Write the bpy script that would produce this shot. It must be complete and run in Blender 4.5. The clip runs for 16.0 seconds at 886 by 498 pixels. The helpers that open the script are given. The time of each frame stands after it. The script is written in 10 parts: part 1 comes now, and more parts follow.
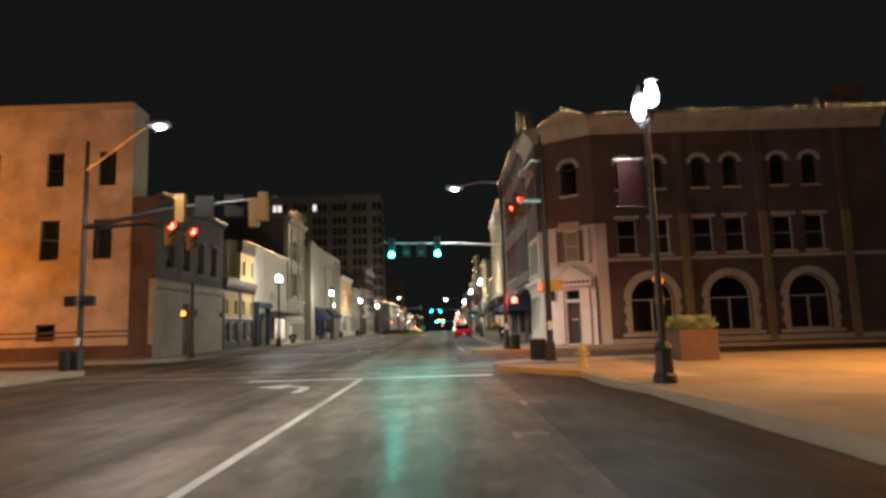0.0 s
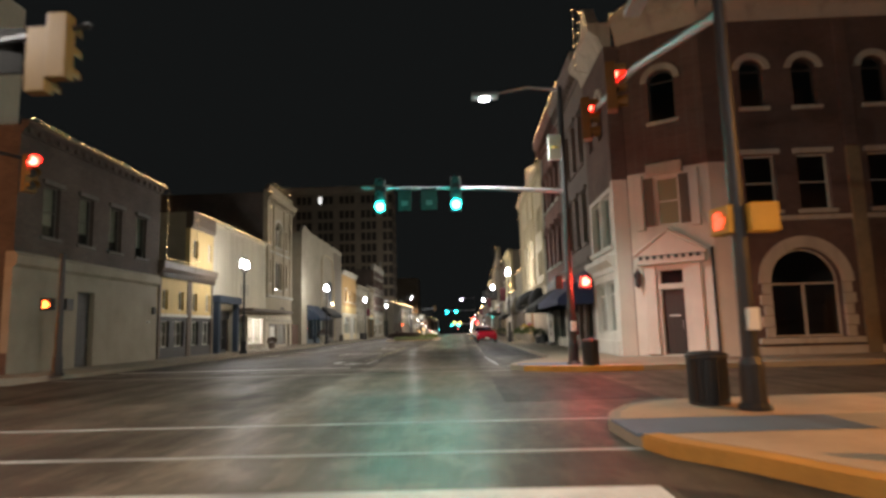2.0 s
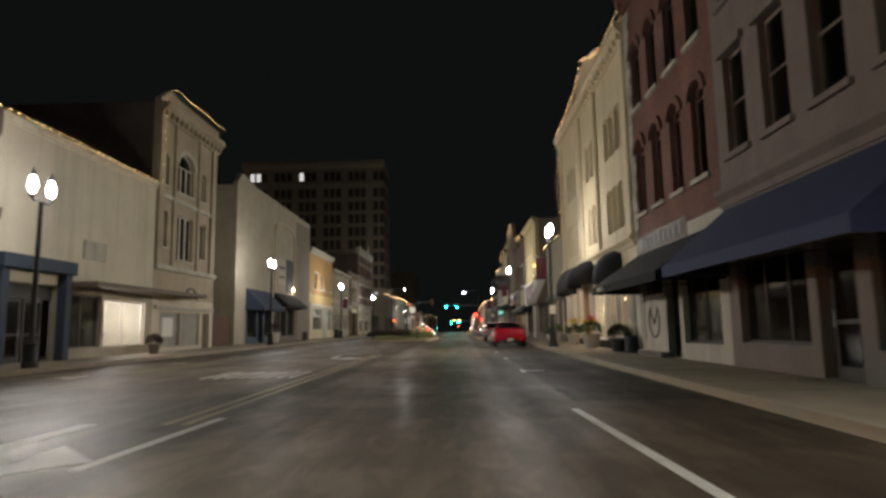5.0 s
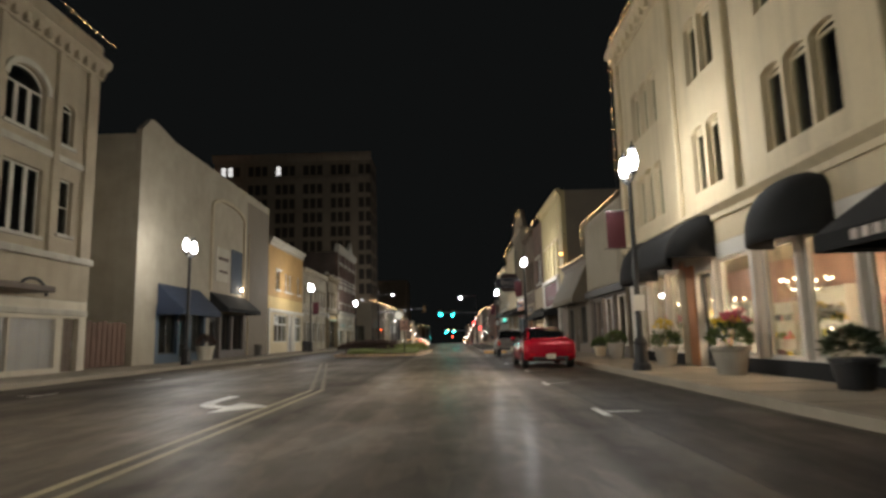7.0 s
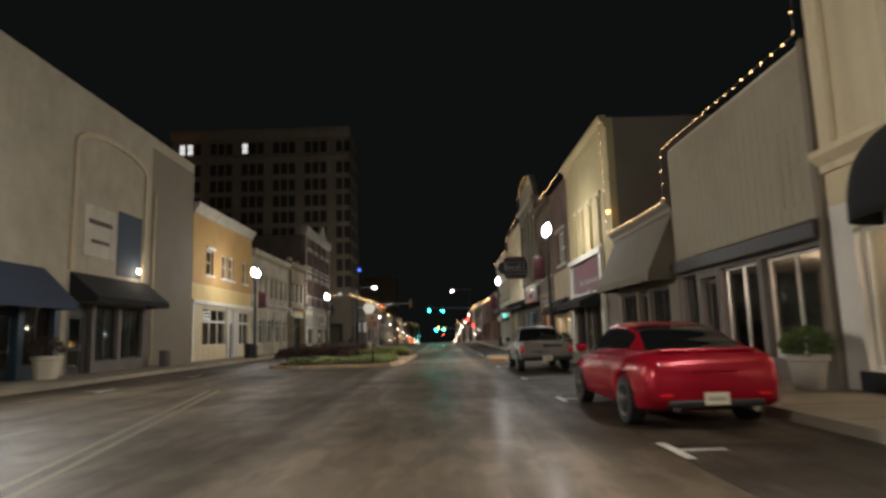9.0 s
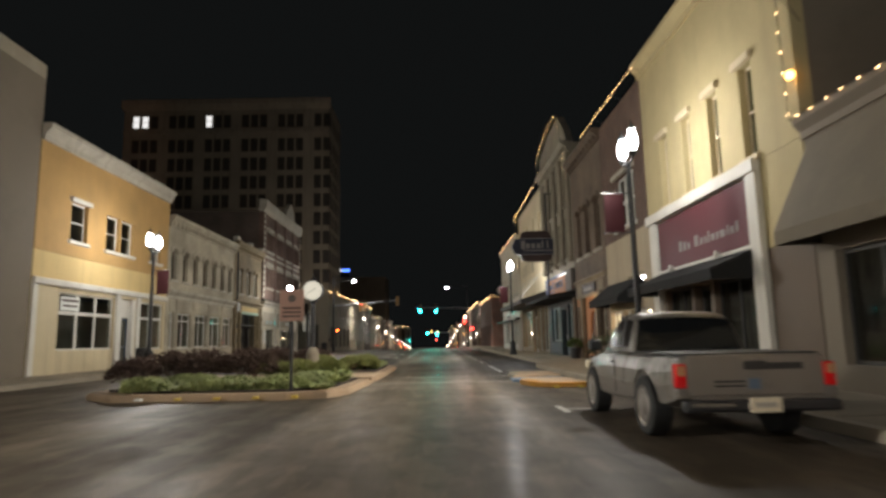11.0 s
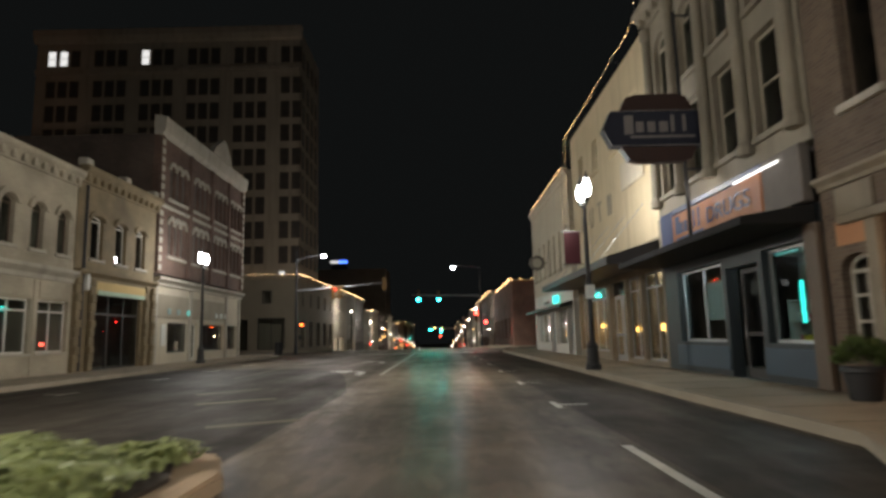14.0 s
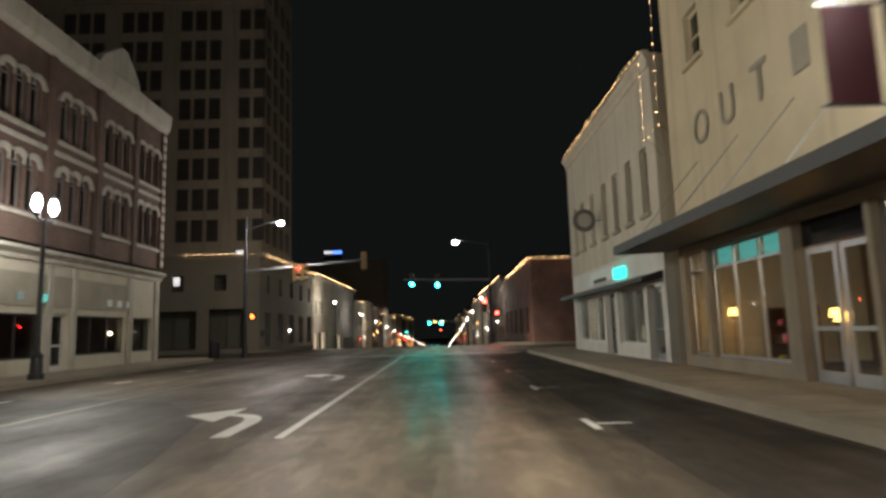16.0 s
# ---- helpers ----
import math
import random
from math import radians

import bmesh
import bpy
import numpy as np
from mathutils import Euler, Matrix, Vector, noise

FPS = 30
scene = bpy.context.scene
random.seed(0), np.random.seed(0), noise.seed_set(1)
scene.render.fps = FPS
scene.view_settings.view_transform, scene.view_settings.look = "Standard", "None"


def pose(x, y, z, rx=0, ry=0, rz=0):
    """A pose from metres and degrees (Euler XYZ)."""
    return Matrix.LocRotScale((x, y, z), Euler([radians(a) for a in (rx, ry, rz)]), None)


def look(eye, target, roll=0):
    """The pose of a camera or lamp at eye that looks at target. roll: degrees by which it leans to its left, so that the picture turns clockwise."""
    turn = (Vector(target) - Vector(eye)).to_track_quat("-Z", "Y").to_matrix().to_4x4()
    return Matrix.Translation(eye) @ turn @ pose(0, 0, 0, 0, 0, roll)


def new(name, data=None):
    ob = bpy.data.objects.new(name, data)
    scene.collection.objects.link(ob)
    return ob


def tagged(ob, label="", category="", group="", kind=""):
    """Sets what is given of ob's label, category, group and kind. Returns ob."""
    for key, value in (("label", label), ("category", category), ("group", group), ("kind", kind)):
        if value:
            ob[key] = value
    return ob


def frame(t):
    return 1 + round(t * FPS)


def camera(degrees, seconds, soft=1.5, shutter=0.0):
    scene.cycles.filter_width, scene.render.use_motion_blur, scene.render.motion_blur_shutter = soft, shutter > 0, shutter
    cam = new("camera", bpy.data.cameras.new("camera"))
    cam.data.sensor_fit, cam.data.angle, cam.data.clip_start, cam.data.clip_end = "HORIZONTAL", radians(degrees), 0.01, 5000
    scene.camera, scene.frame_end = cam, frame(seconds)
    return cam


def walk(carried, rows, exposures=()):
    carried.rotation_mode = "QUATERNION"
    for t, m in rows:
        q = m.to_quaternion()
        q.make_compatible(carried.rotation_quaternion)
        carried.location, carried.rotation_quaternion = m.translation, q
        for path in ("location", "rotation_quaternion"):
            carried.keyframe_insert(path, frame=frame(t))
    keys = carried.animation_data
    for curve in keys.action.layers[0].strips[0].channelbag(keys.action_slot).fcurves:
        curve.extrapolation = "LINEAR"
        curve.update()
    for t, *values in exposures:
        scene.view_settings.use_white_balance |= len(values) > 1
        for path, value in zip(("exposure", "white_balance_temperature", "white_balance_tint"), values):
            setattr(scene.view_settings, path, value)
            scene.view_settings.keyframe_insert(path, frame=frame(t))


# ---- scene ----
cam = camera(72.0, 16.0, soft=3.0, shutter=0.5)
PATH = [
    (0, (0.777, 0.312, 1.463), (0.772, 2.297, 1.711), -1.7),
    (0.5, (0.735, 3.588, 1.426), (0.726, 5.573, 1.675), -1.7),
    (1, (0.699, 6.816, 1.383), (0.673, 8.799, 1.641), -1.8),
    (1.5, (0.59, 10.033, 1.36), (0.548, 12.016, 1.617), -1.6),
    (2, (0.462, 13.174, 1.333), (0.408, 15.156, 1.592), -1.6),
    (2.5, (0.386, 16.435, 1.308), (0.324, 18.416, 1.579), -1.1),
    (3, (0.278, 19.691, 1.278), (0.212, 21.672, 1.548), -0.6),
    (3.5, (0.169, 22.965, 1.261), (0.103, 24.948, 1.518), -0.3),
    (4, (0.069, 26.212, 1.245), (0.004, 28.195, 1.497), -0.6),
    (6.5, (-0.513, 42.517, 1.078), (-0.55, 44.498, 1.35), -1.3),
    (7, (-0.639, 45.836, 1.132), (-0.667, 47.815, 1.418), -1.4),
    (7.5, (-0.642, 49.214, 1.16), (-0.668, 51.192, 1.451), -1.7),
    (8, (-0.693, 52.456, 1.202), (-0.71, 54.436, 1.486), -1.4),
    (8.5, (-0.746, 55.74, 1.253), (-0.751, 57.719, 1.538), -1.6),
    (9, (-0.76, 58.963, 1.296), (-0.754, 60.944, 1.574), -1.7),
    (11.5, (-0.761, 75.941, 1.166), (-0.732, 77.918, 1.467), -1.2),
    (12, (-0.645, 79.256, 1.205), (-0.622, 81.233, 1.512), -1.8),
    (12.5, (-0.519, 82.649, 1.228), (-0.504, 84.628, 1.515), -2.1),
    (13, (-0.50, 85.93, 1.242), (-0.488, 87.911, 1.520), -2.0),
    (13.5, (-0.559, 89.188, 1.269), (-0.549, 91.168, 1.551), -2.0),
    (14, (-0.539, 92.526, 1.268), (-0.529, 94.506, 1.55), -1.4),
    (14.5, (-0.519, 95.839, 1.287), (-0.511, 97.817, 1.577), -1.5),
    (15, (-0.496, 99.115, 1.297), (-0.489, 101.096, 1.572), -1.4),
    (15.5, (-0.514, 102.375, 1.326), (-0.506, 104.356, 1.596), -1.5),
    (16, (-0.508, 105.695, 1.325), (-0.498, 107.678, 1.587), -1.7),
]
walk(cam, [(t, look(eye, target, roll)) for t, eye, target, roll in PATH], exposures=((0, 1.8), (2.6, 1.68), (4, 1.15), (7, 1.3), (9, 1.2), (12, 1.58), (13.6, 1.3), (15, 1.55), (16, 1.45)))

# ---- world and light ----
world = bpy.data.worlds.new("night_sky")
scene.world = world
world.use_nodes = True
_bg = world.node_tree.nodes["Background"]
_bg.inputs[0].default_value = (0.30, 0.33, 0.33, 1)
_bg.inputs[1].default_value = 0.0064
scene.view_settings.exposure = 0.85

LAMP_W = 72.0       # street lamp globes, all round
LAMP_STREET_W = 1450.0  # their optics, thrown over the street
COBRA_W = 820.0


def point(name, at, watts, colour, radius=0.12):
    d = bpy.data.lights.new(name, "POINT")
    d.energy, d.color, d.shadow_soft_size = watts, colour, radius
    ob = new(name, d)
    ob.location = at
    return ob


def spot(name, at, target, watts, colour, cone=150.0, blend=0.6, radius=0.15):
    d = bpy.data.lights.new(name, "SPOT")
    d.energy, d.color, d.shadow_soft_size = watts, colour, radius
    d.spot_size, d.spot_blend = radians(cone), blend
    ob = new(name, d)
    ob.matrix_world = look(at, target)
    return ob


# ---- materials ----
def node_mat(name):
    m = bpy.data.materials.new(name)
    m.use_nodes = True
    nt = m.node_tree
    return m, nt, nt.nodes["Principled BSDF"]


def surface(name, col, rough=0.8, vary=0.25, scale=3.0, fine=40.0, bump=0.15, metal=0.0, streak=0.0, stain=(0.0, 0.0, 0.0), stain_amt=0.0, spec=0.5):
    """Colour with large blotches, fine grain, optional streaks down the wall, and bump."""
    m, nt, b = node_mat(name)
    N, Lk = nt.nodes, nt.links
    tc = N.new("ShaderNodeTexCoord")
    geo = N.new("ShaderNodeObjectInfo")
    add = N.new("ShaderNodeVectorMath")
    add.operation = "MULTIPLY_ADD"
    add.inputs[1].default_value = (1, 1, 1)
    Lk.new(tc.outputs["Object"], add.inputs[0])
    Lk.new(geo.outputs["Random"], add.inputs[2])
    big = N.new("ShaderNodeTexNoise")
    big.inputs["Scale"].default_value = scale * 0.25
    big.inputs["Detail"].default_value = 6
    big.inputs["Roughness"].default_value = 0.65
    fin = N.new("ShaderNodeTexNoise")
    fin.inputs["Scale"].default_value = fine
    fin.inputs["Detail"].default_value = 4
    Lk.new(add.outputs[0], big.inputs["Vector"])
    Lk.new(add.outputs[0], fin.inputs["Vector"])
    mix = N.new("ShaderNodeMix")
    mix.data_type = "FLOAT"
    mix.inputs[0].default_value = 0.35
    Lk.new(big.outputs["Fac"], mix.inputs[2])
    Lk.new(fin.outputs["Fac"], mix.inputs[3])
    ramp = N.new("ShaderNodeMapRange")
    ramp.inputs[1].default_value, ramp.inputs[2].default_value = 0.3, 0.7
    ramp.inputs[3].default_value, ramp.inputs[4].default_value = 1 - vary, 1 + vary * 0.6
    Lk.new(mix.outputs[0], ramp.inputs[0])
    hsv = N.new("ShaderNodeHueSaturation")
    hsv.inputs["Color"].default_value = (*col, 1)
    Lk.new(ramp.outputs[0], hsv.inputs["Value"])
    out = hsv.outputs[0]
    if streak > 0 or stain_amt > 0:
        mp = N.new("ShaderNodeMapping")
        mp.inputs["Scale"].default_value = (2.2, 2.2, 0.12) if streak > 0 else (0.5, 0.5, 0.5)
        Lk.new(add.outputs[0], mp.inputs[0])
        st = N.new("ShaderNodeTexNoise")
        st.inputs["Scale"].default_value = 1.0
        st.inputs["Detail"].default_value = 5
        Lk.new(mp.outputs[0], st.inputs["Vector"])
        sr = N.new("ShaderNodeMapRange")
        sr.inputs[1].default_value, sr.inputs[2].default_value = 0.5, 0.75
        sr.inputs[3].default_value, sr.inputs[4].default_value = 0.0, max(streak, stain_amt)
        Lk.new(st.outputs["Fac"], sr.inputs[0])
        mc = N.new("ShaderNodeMix")
        mc.data_type = "RGBA"
        Lk.new(sr.outputs[0], mc.inputs[0])
        Lk.new(out, mc.inputs[6])
        mc.inputs[7].default_value = (*stain, 1)
        out = mc.outputs[2]
    Lk.new(out, b.inputs["Base Color"])
    rr = N.new("ShaderNodeMapRange")
    rr.inputs[3].default_value, rr.inputs[4].default_value = max(rough - 0.12, 0.03), min(rough + 0.1, 1)
    Lk.new(mix.outputs[0], rr.inputs[0])
    Lk.new(rr.outputs[0], b.inputs["Roughness"])
    b.inputs["Metallic"].default_value = metal
    b.inputs["Specular IOR Level"].default_value = spec
    if bump > 0:
        bp = N.new("ShaderNodeBump")
        bp.inputs["Strength"].default_value = bump
        bp.inputs["Distance"].default_value = 0.02
        Lk.new(fin.outputs["Fac"], bp.inputs["Height"])
        Lk.new(bp.outputs[0], b.inputs["Normal"])
    return m


def brick_mat(name, c1, c2, mortar, across="y", bump=0.5):
    m, nt, b = node_mat(name)
    N, Lk = nt.nodes, nt.links
    tc = N.new("ShaderNodeTexCoord")
    sep = N.new("ShaderNodeSeparateXYZ")
    Lk.new(tc.outputs["Object"], sep.inputs[0])
    summed = N.new("ShaderNodeMath")
    summed.operation = "ADD"
    Lk.new(sep.outputs["X"], summed.inputs[0])
    Lk.new(sep.outputs["Y"], summed.inputs[1])
    com = N.new("ShaderNodeCombineXYZ")
    Lk.new(summed.outputs[0], com.inputs[0])
    Lk.new(sep.outputs["Z"], com.inputs[1])
    br = N.new("ShaderNodeTexBrick")
    br.inputs["Scale"].default_value = 1.0
    br.inputs["Brick Width"].default_value = 0.215
    br.inputs["Row Height"].default_value = 0.075
    br.inputs["Mortar Size"].default_value = 0.008
    br.inputs["Color1"].default_value = (*c1, 1)
    br.inputs["Color2"].default_value = (*c2, 1)
    br.inputs["Mortar"].default_value = (*mortar, 1)
    Lk.new(com.outputs[0], br.inputs["Vector"])
    no = N.new("ShaderNodeTexNoise")
    no.inputs["Scale"].default_value = 0.6
    no.inputs["Detail"].default_value = 7
    Lk.new(tc.outputs["Object"], no.inputs["Vector"])
    mr = N.new("ShaderNodeMapRange")
    mr.inputs[1].default_value, mr.inputs[2].default_value = 0.3, 0.7
    mr.inputs[3].default_value, mr.inputs[4].default_value = 0.65, 1.2
    Lk.new(no.outputs["Fac"], mr.inputs[0])
    hsv = N.new("ShaderNodeHueSaturation")
    Lk.new(br.outputs["Color"], hsv.inputs["Color"])
    Lk.new(mr.outputs[0], hsv.inputs["Value"])
    Lk.new(hsv.outputs[0], b.inputs["Base Color"])
    b.inputs["Roughness"].default_value = 0.85
    bp = N.new("ShaderNodeBump")
    bp.inputs["Strength"].default_value = bump
    bp.inputs["Distance"].default_value = 0.01
    bp.invert = True
    Lk.new(br.outputs["Fac"], bp.inputs["Height"])
    Lk.new(bp.outputs[0], b.inputs["Normal"])
    return m


def glow(name, col, strength):
    m, nt, b = node_mat(name)
    b.inputs["Base Color"].default_value = (0.02, 0.02, 0.02, 1)
    b.inputs["Emission Color"].default_value = (*col, 1)
    b.inputs["Emission Strength"].default_value = strength
    return m


def glass_mat(name, tint=(0.75, 0.8, 0.8), rough=0.03):
    """Thin window glass: clear, with a mirror-like gloss that grows at grazing angles."""
    m, nt, b = node_mat(name)
    N, Lk = nt.nodes, nt.links
    N.remove(b)
    tr = N.new("ShaderNodeBsdfTransparent")
    tr.inputs[0].default_value = (*tint, 1)
    gl = N.new("ShaderNodeBsdfGlossy")
    gl.inputs["Roughness"].default_value = rough
    gl.inputs["Color"].default_value = (1, 1, 1, 1)
    lw = N.new("ShaderNodeLayerWeight")
    pw = N.new("ShaderNodeMath")
    pw.operation = "POWER"
    pw.inputs[1].default_value = 5.0
    Lk.new(lw.outputs["Facing"], pw.inputs[0])
    fr = N.new("ShaderNodeMath")
    fr.operation = "MULTIPLY_ADD"
    fr.inputs[1].default_value, fr.inputs[2].default_value = 0.9, 0.04
    Lk.new(pw.outputs[0], fr.inputs[0])
    mx = N.new("ShaderNodeMixShader")
    Lk.new(fr.outputs[0], mx.inputs[0])
    Lk.new(tr.outputs[0], mx.inputs[1])
    Lk.new(gl.outputs[0], mx.inputs[2])
    Lk.new(mx.outputs[0], N["Material Output"].inputs["Surface"])
    return m


def asphalt_mat(name, col, rough=0.62):
    """Worn asphalt: aggregate grain, long tyre-polished streaks along the street, darker stains."""
    m, nt, b = node_mat(name)
    N, Lk = nt.nodes, nt.links
    tc = N.new("ShaderNodeTexCoord")
    grain = N.new("ShaderNodeTexNoise")
    grain.inputs["Scale"].default_value = 90
    grain.inputs["Detail"].default_value = 3
    Lk.new(tc.outputs["Object"], grain.inputs["Vector"])
    mp = N.new("ShaderNodeMapping")
    mp.inputs["Scale"].default_value = (0.9, 0.07, 1)
    Lk.new(tc.outputs["Object"], mp.inputs[0])
    lanes = N.new("ShaderNodeTexNoise")
    lanes.inputs["Scale"].default_value = 1.0
    lanes.inputs["Detail"].default_value = 5
    lanes.inputs["Roughness"].default_value = 0.6
    Lk.new(mp.outputs[0], lanes.inputs["Vector"])
    blot = N.new("ShaderNodeTexNoise")
    blot.inputs["Scale"].default_value = 0.35
    blot.inputs["Detail"].default_value = 6
    blot.inputs["Roughness"].default_value = 0.7
    Lk.new(tc.outputs["Object"], blot.inputs["Vector"])
    s1 = N.new("ShaderNodeMath")
    s1.operation = "ADD"
    Lk.new(lanes.outputs["Fac"], s1.inputs[0])
    Lk.new(blot.outputs["Fac"], s1.inputs[1])
    mr = N.new("ShaderNodeMapRange")
    mr.inputs[1].default_value, mr.inputs[2].default_value = 0.75, 1.25
    mr.inputs[3].default_value, mr.inputs[4].default_value = 0.62, 1.45
    Lk.new(s1.outputs[0], mr.inputs[0])
    g2 = N.new("ShaderNodeMapRange")
    g2.inputs[1].default_value, g2.inputs[2].default_value = 0.3, 0.7
    g2.inputs[3].default_value, g2.inputs[4].default_value = 0.7, 1.3
    Lk.new(grain.outputs["Fac"], g2.inputs[0])
    mul = N.new("ShaderNodeMath")
    mul.operation = "MULTIPLY"
    Lk.new(mr.outputs[0], mul.inputs[0])
    Lk.new(g2.outputs[0], mul.inputs[1])
    hsv = N.new("ShaderNodeHueSaturation")
    hsv.inputs["Color"].default_value = (*col, 1)
    sx = N.new("ShaderNodeSeparateXYZ")
    Lk.new(tc.outputs["Object"], sx.inputs[0])
    wob = N.new("ShaderNodeMath")
    wob.operation = "MULTIPLY_ADD"
    wob.inputs[1].default_value = 0.5
    Lk.new(blot.outputs["Fac"], wob.inputs[0])
    Lk.new(sx.outputs["X"], wob.inputs[2])
    lane = N.new("ShaderNodeMapRange")
    lane.inputs[1].default_value, lane.inputs[2].default_value = -14.0, 4.0
    Lk.new(wob.outputs[0], lane.inputs[0])
    ramp = N.new("ShaderNodeValToRGB")
    ramp.color_ramp.interpolation = "EASE"
    el = ramp.color_ramp.elements
    el[0].position, el[0].color = (-11.5 + 14) / 18, (0.2, 0.2, 0.2, 1)
    el[1].position, el[1].color = (2.2 + 14) / 18, (0.25, 0.25, 0.25, 1)
    for x, v in ((-9.5, 0.24), (-7.0, 0.14), (-5.2, 0.42), (-3.6, 0.3), (-2.95, 0.22), (-2.45, 0.95), (-0.6, 0.8), (0.75, 1.0), (1.25, 0.3)):
        e = el.new((x + 14) / 18)
        e.color = (v, v, v, 1)
    Lk.new(lane.outputs[0], ramp.inputs[0])
    # worn and relaid areas with ragged, fairly crisp edges
    mp2 = N.new("ShaderNodeMapping")
    mp2.inputs["Scale"].default_value = (0.55, 0.2, 1)
    Lk.new(tc.outputs["Object"], mp2.inputs[0])
    relaid = N.new("ShaderNodeTexNoise")
    relaid.inputs["Detail"].default_value = 4
    relaid.inputs["Roughness"].default_value = 0.55
    relaid.inputs["Distortion"].default_value = 0.4
    Lk.new(mp2.outputs[0], relaid.inputs["Vector"])
    crisp = N.new("ShaderNodeMapRange")
    crisp.inputs[1].default_value, crisp.inputs[2].default_value = 0.50, 0.56
    crisp.inputs[3].default_value, crisp.inputs[4].default_value = 0.86, 1.22
    Lk.new(relaid.outputs["Fac"], crisp.inputs[0])
    lm = N.new("ShaderNodeMapRange")
    lm.inputs[3].default_value, lm.inputs[4].default_value = 0.55, 1.45
    Lk.new(ramp.outputs[0], lm.inputs[0])
    mul2 = N.new("ShaderNodeMath")
    mul2.operation = "MULTIPLY"
    Lk.new(mul.outputs[0], mul2.inputs[0])
    Lk.new(lm.outputs[0], mul2.inputs[1])
    mul3 = N.new("ShaderNodeMath")
    mul3.operation = "MULTIPLY"
    Lk.new(mul2.outputs[0], mul3.inputs[0])
    Lk.new(crisp.outputs[0], mul3.inputs[1])
    Lk.new(mul3.outputs[0], hsv.inputs["Value"])
    Lk.new(hsv.outputs[0], b.inputs["Base Color"])
    rr = N.new("ShaderNodeMapRange")
    rr.inputs[1].default_value, rr.inputs[2].default_value = 0.75, 1.25
    rr.inputs[3].default_value, rr.inputs[4].default_value = rough + 0.12, rough - 0.11
    Lk.new(s1.outputs[0], rr.inputs[0])
    wear = N.new("ShaderNodeMath")
    wear.operation = "MULTIPLY_ADD"
    wear.inputs[1].default_value = -0.13
    Lk.new(ramp.outputs[0], wear.inputs[0])
    Lk.new(rr.outputs[0], wear.inputs[2])
    Lk.new(wear.outputs[0], b.inputs["Roughness"])
    spec = N.new("ShaderNodeMapRange")
    spec.inputs[1].default_value, spec.inputs[2].default_value = 0.15, 1.0
    spec.inputs[3].default_value, spec.inputs[4].default_value = 0.14, 0.24
    Lk.new(ramp.outputs[0], spec.inputs[0])
    Lk.new(spec.outputs[0], b.inputs["Specular IOR Level"])
    off = N.new("ShaderNodeMath")
    off.operation = "ADD"
    off.inputs[1].default_value = 0.2
    Lk.new(wob.outputs[0], off.inputs[0])
    dist = N.new("ShaderNodeMath")
    dist.operation = "ABSOLUTE"
    Lk.new(off.outputs[0], dist.inputs[0])
    film = N.new("ShaderNodeMapRange")
    film.interpolation_type = "SMOOTHSTEP"
    film.inputs[1].default_value, film.inputs[2].default_value = 0.25, 1.1
    film.inputs[3].default_value, film.inputs[4].default_value = 0.28, 0.0
    Lk.new(dist.outputs[0], film.inputs[0])
    damp = N.new("ShaderNodeMath")
    damp.operation = "MULTIPLY"
    Lk.new(film.outputs[0], damp.inputs[0])
    Lk.new(lanes.outputs["Fac"], damp.inputs[1])
    Lk.new(damp.outputs[0], b.inputs["Coat Weight"])
    b.inputs["Coat Roughness"].default_value = 0.2
    b.inputs["Coat IOR"].default_value = 1.33
    bp = N.new("ShaderNodeBump")
    bp.inputs["Strength"].default_value = 0.35
    bp.inputs["Distance"].default_value = 0.008
    Lk.new(grain.outputs["Fac"], bp.inputs["Height"])
    Lk.new(bp.outputs[0], b.inputs["Normal"])
    return m


PEELING = surface("peeling_plaster", (0.50, 0.42, 0.32), 0.85, 0.45, 3.5, 30, 0.3, stain=(0.70, 0.62, 0.50), stain_amt=0.75)
ASPHALT = asphalt_mat("asphalt", (0.092, 0.071, 0.050), 0.58)
ASPHALT_DARK = asphalt_mat("asphalt_patch", (0.050, 0.041, 0.032), 0.64)
CONCRETE = surface("concrete", (0.32, 0.265, 0.19), 0.85, 0.3, 2.5, 60, 0.2, stain=(0.10, 0.085, 0.07), stain_amt=0.5)
CURB = surface("curb_concrete", (0.33, 0.285, 0.22), 0.85, 0.3, 3, 60, 0.25)
CURB_YELLOW = surface("yellow_curb_paint", (0.55, 0.27, 0.05), 0.7, 0.35, 6, 50, 0.2, stain=(0.2, 0.15, 0.1), stain_amt=0.6)
RAMP_BLUE = surface("blue_ramp_paint", (0.12, 0.17, 0.24), 0.7, 0.3, 5, 50, 0.2)
# sandy concrete; on the near right corner it also paints in sodium light
SAND_PAVE = surface("sandy_concrete", (0.48, 0.345, 0.225), 0.85, 0.3, 2.5, 60, 0.2, stain=(0.2, 0.15, 0.1), stain_amt=0.4)
LEAF_OLIVE = surface("olive_leaf", (0.24, 0.25, 0.08), 0.6, 0.4, 8, 30, 0.1)
PAINT = surface("road_paint", (0.62, 0.60, 0.55), 0.6, 0.4, 8, 50, 0.1, stain=(0.12, 0.11, 0.1), stain_amt=0.8)
PAINT_WORN = surface("worn_road_paint", (0.42, 0.40, 0.36), 0.65, 0.4, 8, 50, 0.1, stain=(0.09, 0.08, 0.07), stain_amt=0.9)
PAINT_OLD = surface("worn_off_road_paint", (0.16, 0.135, 0.085), 0.65, 0.4, 8, 50, 0.1, stain=(0.08, 0.07, 0.055), stain_amt=0.9)
PAINT_Y = surface("yellow_road_paint", (0.30, 0.25, 0.14), 0.6, 0.4, 8, 50, 0.1, stain=(0.1, 0.09, 0.08), stain_amt=0.8)
